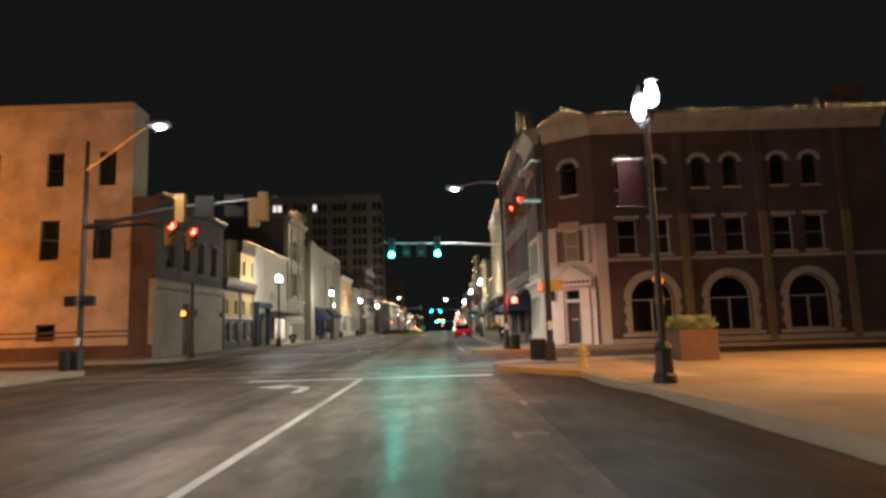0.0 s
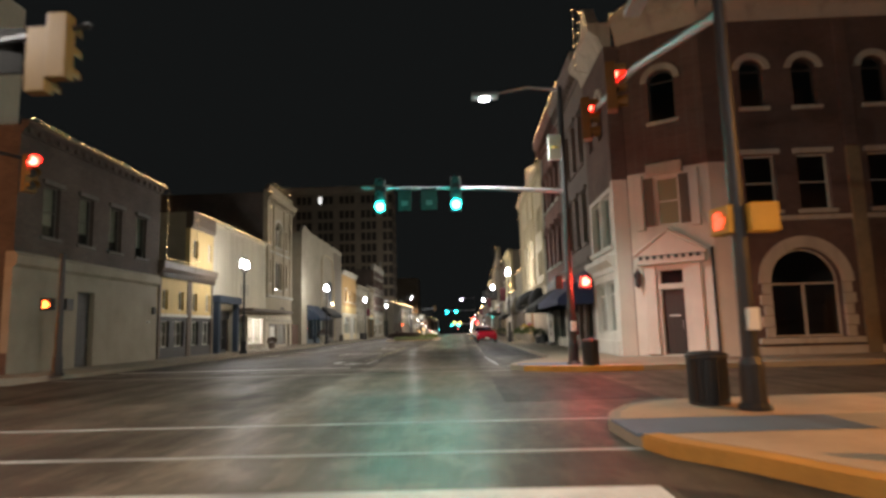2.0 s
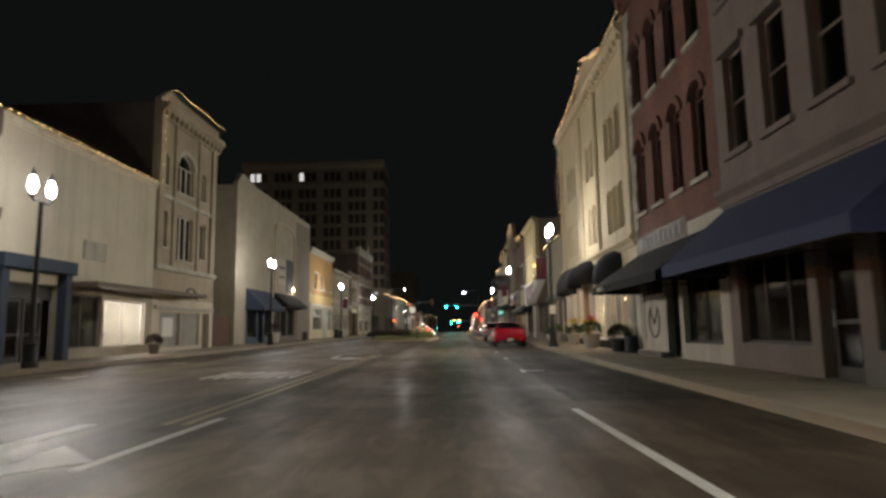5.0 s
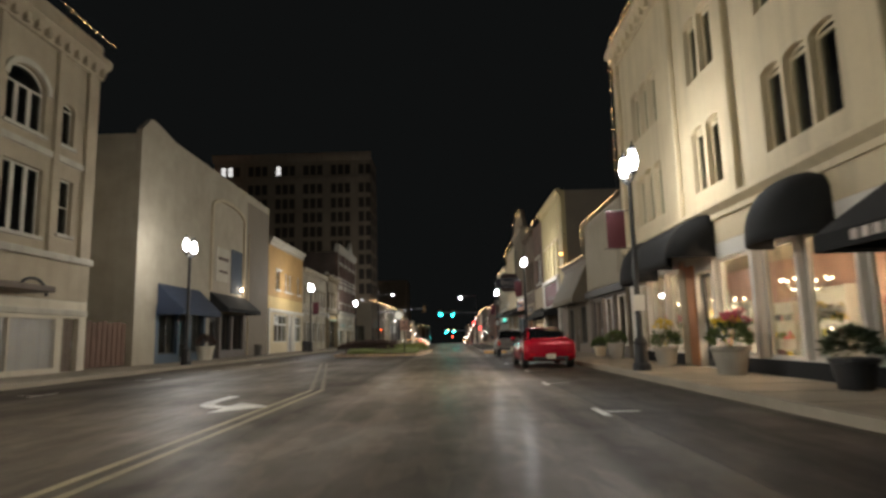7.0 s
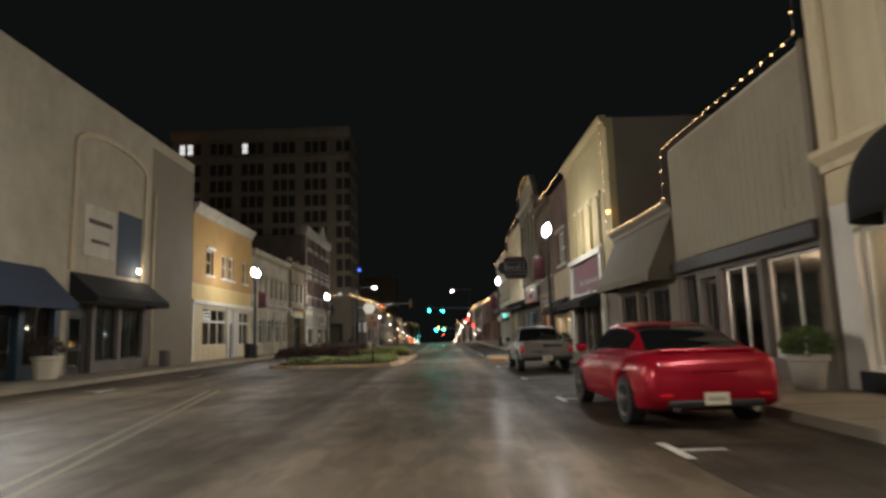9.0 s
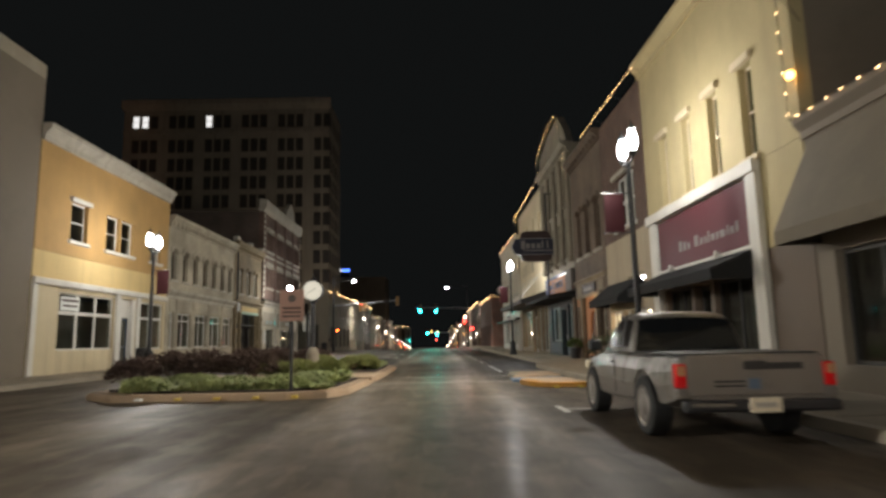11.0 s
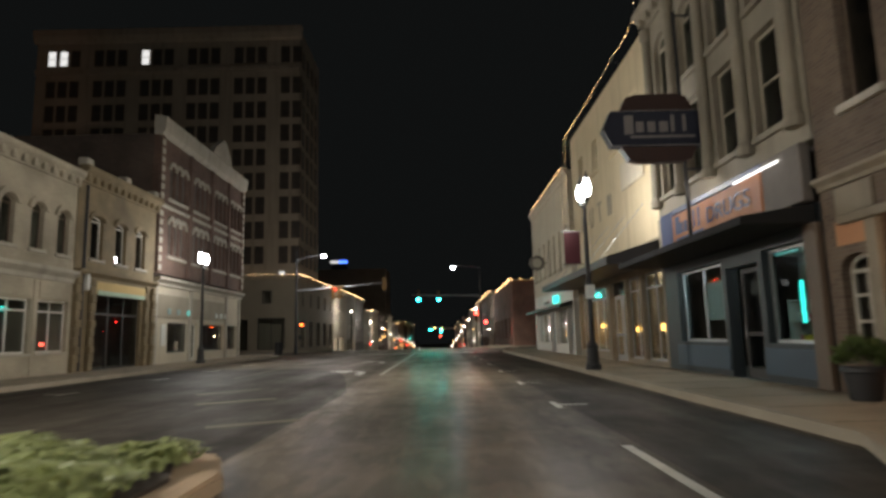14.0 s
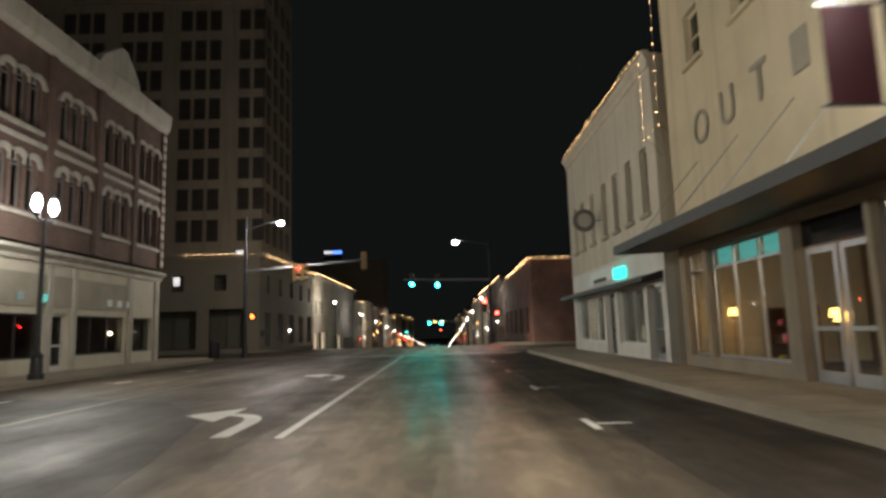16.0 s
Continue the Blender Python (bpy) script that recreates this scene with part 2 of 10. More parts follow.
BRICK_RED = brick_mat("red_brick", (0.125, 0.072, 0.058), (0.09, 0.053, 0.045), (0.14, 0.115, 0.10))
BRICK_WARM = brick_mat("warm_red_brick", (0.19, 0.068, 0.045), (0.13, 0.05, 0.036), (0.17, 0.12, 0.10))
BRICK_DARK = brick_mat("dark_brick", (0.12, 0.085, 0.065), (0.085, 0.06, 0.05), (0.10, 0.085, 0.07))
BRICK_BROWN = brick_mat("brown_brick", (0.165, 0.115, 0.08), (0.12, 0.082, 0.06), (0.16, 0.13, 0.10))
ROSE_BRICK = brick_mat("rose_brick", (0.30, 0.15, 0.11), (0.24, 0.115, 0.085), (0.2, 0.15, 0.12))
BRICK_UMBER = brick_mat("umber_brick", (0.15, 0.085, 0.06), (0.11, 0.065, 0.05), (0.16, 0.12, 0.10))
BRICK_WHITE = brick_mat("painted_brick", (0.45, 0.395, 0.30), (0.40, 0.35, 0.265), (0.35, 0.305, 0.235), bump=0.3)
CREAM = surface("cream_stucco", (0.60, 0.50, 0.33), 0.85, 0.18, 2, 50, 0.15, streak=0.35, stain=(0.25, 0.2, 0.14))
CREAM_PALE = surface("pale_plaster", (0.55, 0.49, 0.38), 0.85, 0.2, 2, 50, 0.15, streak=0.4, stain=(0.25, 0.21, 0.16))
BEIGE = surface("beige_plaster", (0.36, 0.315, 0.24), 0.85, 0.3, 2.5, 50, 0.15, streak=0.18, stain=(0.18, 0.15, 0.12))
YELLOW = surface("yellow_stucco", (0.62, 0.45, 0.20), 0.85, 0.15, 2, 50, 0.12, streak=0.3, stain=(0.3, 0.22, 0.12))
ORNATE = surface("ornate_tan_stone", (0.37, 0.305, 0.215), 0.85, 0.3, 2.5, 45, 0.2, streak=0.25, stain=(0.18, 0.14, 0.10))
ORANGE_STUCCO = surface("ochre_stucco", (0.46, 0.275, 0.10), 0.85, 0.25, 2, 50, 0.12, streak=0.2, stain=(0.25, 0.16, 0.08))
STRAW = surface("straw_stucco", (0.46, 0.375, 0.20), 0.85, 0.2, 2, 50, 0.12, streak=0.2, stain=(0.25, 0.2, 0.12))
BUFF_PANEL = surface("buff_metal_cladding", (0.33, 0.285, 0.21), 0.75, 0.3, 2, 40, 0.12, stain=(0.2, 0.17, 0.13), stain_amt=0.5)
BROWN_WALL = surface("brown_plaster", (0.20, 0.165, 0.125), 0.85, 0.25, 2, 50, 0.15, stain=(0.12, 0.1, 0.08), stain_amt=0.4)
TAN_CANVAS = surface("tan_canvas", (0.17, 0.14, 0.10), 0.85, 0.25, 4, 120, 0.2)
DUSTY_PANE = surface("dusty_window", (0.075, 0.062, 0.05), 0.35, 0.4, 3, 60, 0.0)
TAN = surface("tan_plaster", (0.44, 0.36, 0.25), 0.85, 0.2, 2, 50, 0.15, streak=0.4, stain=(0.2, 0.16, 0.12))
GREY_STONE = surface("grey_stone", (0.16, 0.14, 0.125), 0.85, 0.3, 3, 35, 0.25, streak=0.4, stain=(0.1, 0.09, 0.08))
PALE_STONE = surface("pale_stone", (0.45, 0.41, 0.34), 0.85, 0.25, 3, 35, 0.25, streak=0.5, stain=(0.2, 0.17, 0.14))
WARM_STONE = surface("warm_grey_stone", (0.27, 0.235, 0.18), 0.85, 0.3, 3, 35, 0.25, streak=0.5, stain=(0.14, 0.12, 0.1))
BROWN_STONE = surface("brown_stone", (0.24, 0.185, 0.11), 0.9, 0.4, 5, 20, 0.6, stain=(0.12, 0.09, 0.06), stain_amt=0.7)
TOWER = surface("tower_brick", (0.42, 0.34, 0.25), 0.85, 0.2, 1, 20, 0.1, streak=0.3, stain=(0.1, 0.08, 0.06))
PODIUM = surface("podium_stone", (0.32, 0.27, 0.20), 0.85, 0.2, 1, 20, 0.1)
WHITE = surface("white_paint", (0.64, 0.61, 0.55), 0.6, 0.15, 4, 60, 0.08, streak=0.25, stain=(0.4, 0.35, 0.3))
BROWN_PAINT = surface("brown_paint", (0.12, 0.085, 0.06), 0.6, 0.2, 4, 60, 0.1)
DARK = surface("dark_paint", (0.035, 0.032, 0.03), 0.55, 0.2, 4, 60, 0.08)
BLACK_METAL = surface("black_metal", (0.022, 0.022, 0.024), 0.5, 0.3, 6, 60, 0.05, metal=0.0)
STEEL = surface("galvanised_steel", (0.42, 0.43, 0.44), 0.45, 0.2, 6, 60, 0.05, metal=0.85)
NAVY = surface("navy_canvas", (0.025, 0.035, 0.09), 0.8, 0.2, 4, 120, 0.2)
BLACK_CANVAS = surface("black_canvas", (0.010, 0.010, 0.0105), 0.95, 0.25, 4, 120, 0.2)
NAVY_FADED = surface("faded_navy_canvas", (0.028, 0.04, 0.07), 0.8, 0.25, 4, 120, 0.2)
BLUE_CANVAS = surface("blue_grey_canvas", (0.035, 0.05, 0.075), 0.8, 0.2, 4, 120, 0.2)
MAROON = surface("maroon_sign", (0.095, 0.016, 0.024), 0.55, 0.15, 3, 60, 0.05)
LETTER = surface("pale_lettering", (0.55, 0.48, 0.42), 0.6, 0.1, 3, 60, 0.0)
ORANGE_SIGN = surface("orange_sign", (0.36, 0.13, 0.045), 0.65, 0.2, 3, 60, 0.04)
BLIND_TEAL = surface("pale_teal_blind", (0.30, 0.42, 0.42), 0.7, 0.2, 3, 60, 0.05)
SHOP_BLUE = surface("dark_blue_shop_paint", (0.028, 0.055, 0.085), 0.5, 0.3, 3, 60, 0.05)
SHOP_TEAL = surface("dark_teal_paint", (0.013, 0.019, 0.023), 0.5, 0.25, 3, 60, 0.05)
NIGHT_BLUE = surface("old_blue_enamel", (0.018, 0.022, 0.04), 0.6, 0.25, 3, 60, 0.04)
WORN_LETTER = surface("worn_pale_lettering", (0.24, 0.22, 0.21), 0.6, 0.2, 3, 60, 0.0)
BROWN_SIGN = surface("dark_orange_sign", (0.045, 0.024, 0.02), 0.5, 0.25, 3, 60, 0.04)
MINT_PAINT = surface("pale_mint_paint", (0.42, 0.55, 0.42), 0.7, 0.2, 3, 50, 0.05)
DULL_STONE = surface("soiled_limestone", (0.27, 0.225, 0.165), 0.85, 0.35, 3, 45, 0.2, streak=0.25, stain=(0.12, 0.095, 0.07))
BLUE_SIGN = surface("dark_blue_sign", (0.02, 0.035, 0.10), 0.45, 0.2, 3, 60, 0.04)
WOOD_DOOR = surface("varnished_wood", (0.10, 0.04, 0.02), 0.45, 0.35, 6, 40, 0.15)
WOOD_FENCE = surface("old_fence_wood", (0.14, 0.08, 0.055), 0.85, 0.4, 5, 40, 0.4)
TERRACOTTA = surface("salmon_paint", (0.50, 0.24, 0.12), 0.8, 0.2, 3, 50, 0.1)
POT = surface("cast_concrete_pot", (0.34, 0.31, 0.26), 0.85, 0.3, 5, 60, 0.3)
SOIL = surface("mulch", (0.05, 0.035, 0.025), 0.95, 0.5, 10, 60, 0.8)
LEAF_DEEP = surface("deep_green_leaf", (0.035, 0.05, 0.018), 0.65, 0.45, 8, 30, 0.1)
LEAF = surface("leaf", (0.09, 0.13, 0.035), 0.6, 0.45, 8, 30, 0.1)
LEAF_PALE = surface("pale_leaf", (0.32, 0.36, 0.14), 0.6, 0.35, 8, 30, 0.1)
LEAF_RED = surface("dry_shrub", (0.10, 0.06, 0.045), 0.75, 0.45, 8, 30, 0.1)
FLOWER_Y = surface("yellow_petal", (0.75, 0.55, 0.05), 0.6, 0.2, 8, 30, 0.0)
FLOWER_P = surface("pink_petal", (0.6, 0.12, 0.18), 0.6, 0.2, 8, 30, 0.0)
FLOWER_W = surface("white_petal", (0.75, 0.72, 0.66), 0.6, 0.2, 8, 30, 0.0)
RUBBER = surface("tyre_rubber", (0.018, 0.018, 0.018), 0.75, 0.3, 10, 60, 0.2)
RED_PAINT = surface("red_car_paint", (0.40, 0.008, 0.024), 0.22, 0.08, 3, 200, 0.0, metal=0.25)
SILVER = surface("silver_car_paint", (0.24, 0.22, 0.20), 0.3, 0.12, 3, 200, 0.0, metal=0.45)
CHROME = surface("chrome", (0.62, 0.62, 0.63), 0.18, 0.05, 3, 200, 0.0, metal=1.0)
CAR_TRIM = surface("black_plastic", (0.02, 0.02, 0.021), 0.5, 0.1, 5, 90, 0.05)
CAR_GLASS = surface("tinted_car_glass", (0.01, 0.011, 0.012), 0.06, 0.05, 3, 200, 0.0)
TAIL_RED = surface("red_lens", (0.75, 0.012, 0.015), 0.12, 0.1, 20, 200, 0.0)
PLATE_BAR = surface("plate_bar_grey", (0.42, 0.38, 0.32), 0.5, 0.05, 5, 60, 0.0)
PLATE = surface("number_plate_white", (0.72, 0.64, 0.48), 0.5, 0.05, 5, 60, 0.0)
HYDRANT = surface("hydrant_yellow", (0.55, 0.40, 0.12), 0.5, 0.3, 8, 60, 0.1, stain=(0.2, 0.1, 0.05), stain_amt=0.5)
SIGNAL_YELLOW = surface("signal_yellow", (0.19, 0.10, 0.022), 0.5, 0.2, 5, 60, 0.05)
SIGN_RED = surface("faded_red_sign", (0.42, 0.24, 0.18), 0.6, 0.2, 5, 60, 0.0)
SIGN_WHITE = surface("sign_white", (0.72, 0.72, 0.68), 0.5, 0.1, 5, 60, 0.0)
SIGN_YELLOW = surface("sign_yellow", (0.65, 0.45, 0.05), 0.5, 0.1, 5, 60, 0.0)
SIGN_GREY = surface("sign_back_aluminium", (0.016, 0.015, 0.014), 0.8, 0.15, 5, 60, 0.0, spec=0.1)
SIGNAL_BRIGHT = surface("bright_signal_yellow", (0.52, 0.30, 0.04), 0.5, 0.2, 5, 60, 0.05)
CURTAIN = surface("window_blind", (0.52, 0.47, 0.36), 0.8, 0.2, 4, 50, 0.1)
INTERIOR = surface("interior_plaster", (0.45, 0.38, 0.30), 0.85, 0.25, 2, 50, 0.1)
INTERIOR_RED = surface("interior_brickwork", (0.50, 0.30, 0.24), 0.85, 0.3, 3, 50, 0.1)
INTERIOR_BROWN = surface("interior_brown", (0.20, 0.135, 0.08), 0.85, 0.3, 2, 50, 0.1)
INTERIOR_DARK = surface("interior_dark", (0.06, 0.05, 0.045), 0.9, 0.3, 2, 50, 0.1)
ROOF = surface("roof_felt", (0.05, 0.05, 0.05), 0.9, 0.3, 2, 50, 0.2)
MAROON_BANNER = surface("maroon_banner", (0.085, 0.014, 0.022), 0.8, 0.15, 3, 90, 0.1)
GLASS = glass_mat("window_glass")
# on the store's transom panes this glow stands in for a reflection
TRANSOM = glow("pale_teal_glow", (0.16, 0.62, 0.54), 0.3)
DIM_RED = glow("dim_red_signal", (1.0, 0.05, 0.02), 1.2)
BULB = glow("warm_bulb", (1.0, 0.60, 0.25), 9.0)
LAMP_GLOW = glow("lamp_globe", (0.93, 0.96, 1.0), 18.0)
TEAL = glow("green_signal", (0.005, 1.0, 0.80), 120.0)
SIG_RED = glow("red_signal", (1.0, 0.012, 0.008), 45.0)
HAND = glow("orange_hand_signal", (1.0, 0.10, 0.015), 6.0)
NEON_TEAL = glow("teal_neon", (0.02, 0.8, 0.65), 1.2)
NEON_RED = glow("red_neon", (1.0, 0.1, 0.06), 2.5)
NEON_BLUE = glow("blue_sign_light", (0.06, 0.16, 1.0), 1.6)
SHADE_GLOW = glow("lampshade_glow", (1.0, 0.48, 0.10), 4.0)
WARM_BULB = glow("warm_lamp", (1.0, 0.72, 0.42), 10.0)
WHITE_TUBE = glow("white_tube", (1.0, 0.95, 0.9), 1.1)
FAR_WHITE = glow("distant_lamp", (1.0, 0.90, 0.74), 11.0)
FAR_AMBER = glow("distant_sodium_lamp", (1.0, 0.45, 0.10), 7.0)
FAR_TEAL = glow("distant_green_signal", (0.05, 1.0, 0.8), 7.0)
FAR_RED = glow("distant_tail_lamp", (1.0, 0.06, 0.03), 6.0)
# the dial has no lamp; emission replaces the street lamps' light on it
CLOCK_FACE = glow("clock_face_glow", (1.0, 0.92, 0.74), 0.25)

# ---- geometry helpers ----
def mesh_of(bm, name, mat, smooth=False):
    bmesh.ops.recalc_face_normals(bm, faces=bm.faces)
    me = bpy.data.meshes.new(name)
    bm.to_mesh(me)
    bm.free()
    for m in mat if isinstance(mat, (list, tuple)) else (mat,):
        me.materials.append(m)
    if smooth:
        for p in me.polygons:
            p.use_smooth = True
    return me


def part(name, bm, mat, parent, label="", smooth=False):
    """One mesh object under a thing or a part; the mesh is given in world places."""
    ob = new(name, mesh_of(bm, name, mat, smooth))
    ob.parent = parent
    if parent is not None:
        ob.matrix_parent_inverse = parent.matrix_world.inverted()
    if label:
        ob["label"] = label
    return ob


def thing(name, label, category, group="", kind="", at=(0, 0, 0)):
    ob = new(name)
    ob.location = at
    ob.matrix_world = Matrix.Translation(at)
    ob.empty_display_size = 0.2
    return tagged(ob, label, category, group, kind)


def solo(name, bm, mat, label, category, group="", kind="", smooth=False):
    ob = new(name, mesh_of(bm, name, mat, smooth))
    return tagged(ob, label, category, group, kind)


def add_box(bm, x0, y0, z0, x1, y1, z1, bevel=0.0):
    vs = [bm.verts.new((x, y, z)) for x in (x0, x1) for y in (y0, y1) for z in (z0, z1)]
    idx = ((0, 1, 3, 2), (4, 6, 7, 5), (0, 4, 5, 1), (2, 3, 7, 6), (0, 2, 6, 4), (1, 5, 7, 3))
    fs = [bm.faces.new([vs[i] for i in f]) for f in idx]
    if bevel > 0:
        es = list({e for f in fs for e in f.edges})
        bmesh.ops.bevel(bm, geom=es, offset=bevel, segments=2, affect="EDGES", profile=0.5)
    return bm


def box(x0, y0, z0, x1, y1, z1, bevel=0.0):
    return add_box(bmesh.new(), x0, y0, z0, x1, y1, z1, bevel)


def add_tube(bm, pts, radii, sides=10, cap=True):
    """A tube through points, with a radius at each."""
    pts = [Vector(p) for p in pts]
    if not isinstance(radii, (list, tuple)):
        radii = [radii] * len(pts)
    rings = []
    up = Vector((0, 0, 1))
    for i, p in enumerate(pts):
        d = (pts[min(i + 1, len(pts) - 1)] - pts[max(i - 1, 0)]).normalized()
        ref = up if abs(d.dot(up)) < 0.95 else Vector((1, 0, 0))
        a = d.cross(ref).normalized()
        b = d.cross(a).normalized()
        rings.append([bm.verts.new(p + radii[i] * (math.cos(k * math.tau / sides) * a + math.sin(k * math.tau / sides) * b)) for k in range(sides)])
    for r0, r1 in zip(rings, rings[1:]):
        for k in range(sides):
            bm.faces.new((r0[k], r0[(k + 1) % sides], r1[(k + 1) % sides], r1[k]))
    if cap:
        bm.faces.new(rings[0][::-1])
        bm.faces.new(rings[-1])
    return bm


def tube(pts, radii, sides=10, cap=True):
    return add_tube(bmesh.new(), pts, radii, sides, cap)


def add_lathe(bm, cx, cy, profile, sides=14):
    """Turned about an upright axis: (radius, height) pairs."""
    rings = [[bm.verts.new((cx + r * math.cos(k * math.tau / sides), cy + r * math.sin(k * math.tau / sides), z)) for k in range(sides)] for r, z in profile]
    for r0, r1 in zip(rings, rings[1:]):
        for k in range(sides):
            bm.faces.new((r0[k], r0[(k + 1) % sides], r1[(k + 1) % sides], r1[k]))
    bm.faces.new(rings[0][::-1])
    bm.faces.new(rings[-1])
    return bm


def lathe(cx, cy, profile, sides=14):
    return add_lathe(bmesh.new(), cx, cy, profile, sides)


def add_ball(bm, c, r, sub=2, squash=(1, 1, 1)):
    res = bmesh.ops.create_icosphere(bm, subdivisions=sub, radius=r)
    for v in res["verts"]:
        v.co = Vector((v.co.x * squash[0], v.co.y * squash[1], v.co.z * squash[2])) + Vector(c)
    return bm


def ball(c, r, sub=2, squash=(1, 1, 1)):
    return add_ball(bmesh.new(), c, r, sub, squash)


class Plane:
    """A facade's own axes: u along the wall, d outward from it, z up."""

    def __init__(self, ox, oy, ux, uy, nx, ny):
        self.o, self.u, self.n = Vector((ox, oy, 0)), Vector((ux, uy, 0)).normalized(), Vector((nx, ny, 0)).normalized()

    def p(self, u, d, z):
        return self.o + self.u * u + self.n * d + Vector((0, 0, z))

    def add(self, bm, u0, u1, d0, d1, z0, z1, bevel=0.0):
        vs = [bm.verts.new(self.p(u, d, z)) for u in (u0, u1) for d in (d0, d1) for z in (z0, z1)]
        idx = ((0, 1, 3, 2), (4, 6, 7, 5), (0, 4, 5, 1), (2, 3, 7, 6), (0, 2, 6, 4), (1, 5, 7, 3))
        fs = [bm.faces.new([vs[i] for i in f]) for f in idx]
        if bevel > 0:
            bmesh.ops.bevel(bm, geom=list({e for f in fs for e in f.edges}), offset=bevel, segments=1, affect="EDGES")
        return bm

    def box(self, u0, u1, d0, d1, z0, z1, bevel=0.0):
        return self.add(bmesh.new(), u0, u1, d0, d1, z0, z1, bevel)

    def prism(self, bm, ring, d0, d1):
        """A flat outline of (u, z), made thick from d0 to d1."""
        a = [bm.verts.new(self.p(u, d0, z)) for u, z in ring]
        b = [bm.verts.new(self.p(u, d1, z)) for u, z in ring]
        bm.faces.new(a)
        bm.faces.new(b[::-1])
        for k in range(len(ring)):
            j = (k + 1) % len(ring)
            bm.faces.new((a[k], b[k], b[j], a[j]))
        return bm

    def section(self, bm, ring, u0, u1):
        """An outline of (d, z), drawn along the wall from u0 to u1."""
        a = [bm.verts.new(self.p(u0, d, z)) for d, z in ring]
        b = [bm.verts.new(self.p(u1, d, z)) for d, z in ring]
        bm.faces.new(a)
        bm.faces.new(b[::-1])
        for k in range(len(ring)):
            j = (k + 1) % len(ring)
            bm.faces.new((a[k], b[k], b[j], a[j]))
        return bm


    def band(self, bm, outer, inner, d0, d1):
        """A curved strip between two lines of (u, z), as one closed piece."""
        rows = [[bm.verts.new(self.p(*a[:1], d, a[1])) for a, d in ((o, d1), (i, d1), (i, d0), (o, d0))] for o, i in zip(outer, inner)]
        for r0, r1 in zip(rows, rows[1:]):
            for j in range(4):
                bm.faces.new((r0[j], r0[(j + 1) % 4], r1[(j + 1) % 4], r1[j]))
        bm.faces.new(rows[0])
        bm.faces.new(rows[-1][::-1])
        return bm


LEFT_X, RIGHT_X = -15.6, 6.32
PL = Plane(LEFT_X, 0, 0, 1, 1, 0)
PR = Plane(RIGHT_X, 0, 0, 1, -1, 0)


def wall_with_holes(pl, u0, u1, z0, z1, holes, thick=0.3):
    """A wall with real openings; holes are (u0, u1, z0, z1, arch), arch being the rise of a rounded head."""
    bm = bmesh.new()
    us = sorted({u0, u1, *[v for h in holes for v in h[:2]]})
    zs = sorted({z0, z1, *[v for h in holes for v in h[2:4]]})
    us = [u for u in us if u0 - 1e-6 <= u <= u1 + 1e-6]
    zs = [z for z in zs if z0 - 1e-6 <= z <= z1 + 1e-6]

    def solid(i, k):
        if not (0 <= i < len(us) - 1 and 0 <= k < len(zs) - 1):
            return False
        cu, cz = (us[i] + us[i + 1]) / 2, (zs[k] + zs[k + 1]) / 2
        return not any(h[0] < cu < h[1] and h[2] < cz < h[3] for h in holes)

    cache = {}

    def v(i, k, d):
        if (i, k, d) not in cache:
            cache[(i, k, d)] = bm.verts.new(pl.p(us[i], d, zs[k]))
        return cache[(i, k, d)]

    for i in range(len(us) - 1):
        for k in range(len(zs) - 1):
            if not solid(i, k):
                continue
            bm.faces.new((v(i, k, 0), v(i + 1, k, 0), v(i + 1, k + 1, 0), v(i, k + 1, 0)))
            bm.faces.new((v(i, k, -thick), v(i, k + 1, -thick), v(i + 1, k + 1, -thick), v(i + 1, k, -thick)))
            for (di, dk, a, b) in ((-1, 0, (i, k), (i, k + 1)), (1, 0, (i + 1, k), (i + 1, k + 1)), (0, -1, (i, k), (i + 1, k)), (0, 1, (i, k + 1), (i + 1, k + 1))):
                if not solid(i + di, k + dk):
                    bm.faces.new((v(*a, 0), v(*b, 0), v(*b, -thick), v(*a, -thick)))
    for h in holes:
        if h[4] > 0:
            a, b, top, rise = h[0], h[1], h[3], h[4]
            c, r = (a + b) / 2, (b - a) / 2
            n = 12
            arc = [(c + r * math.cos(math.pi * j / n), top - rise + rise * math.sin(math.pi * j / n)) for j in range(n + 1)]
            for p, q in zip(arc, arc[1:]):
                if abs(p[0] - q[0]) > 1e-6:
                    pl.prism(bm, [p, (p[0], top + 0.001), (q[0], top + 0.001), q] if top - q[1] > 1e-4 and top - p[1] > 1e-4 else ([p, (p[0], top + 0.001), q] if top - p[1] > 1e-4 else [p, (q[0], top + 0.001), q]), -0.001, -thick + 0.001)
    return bm


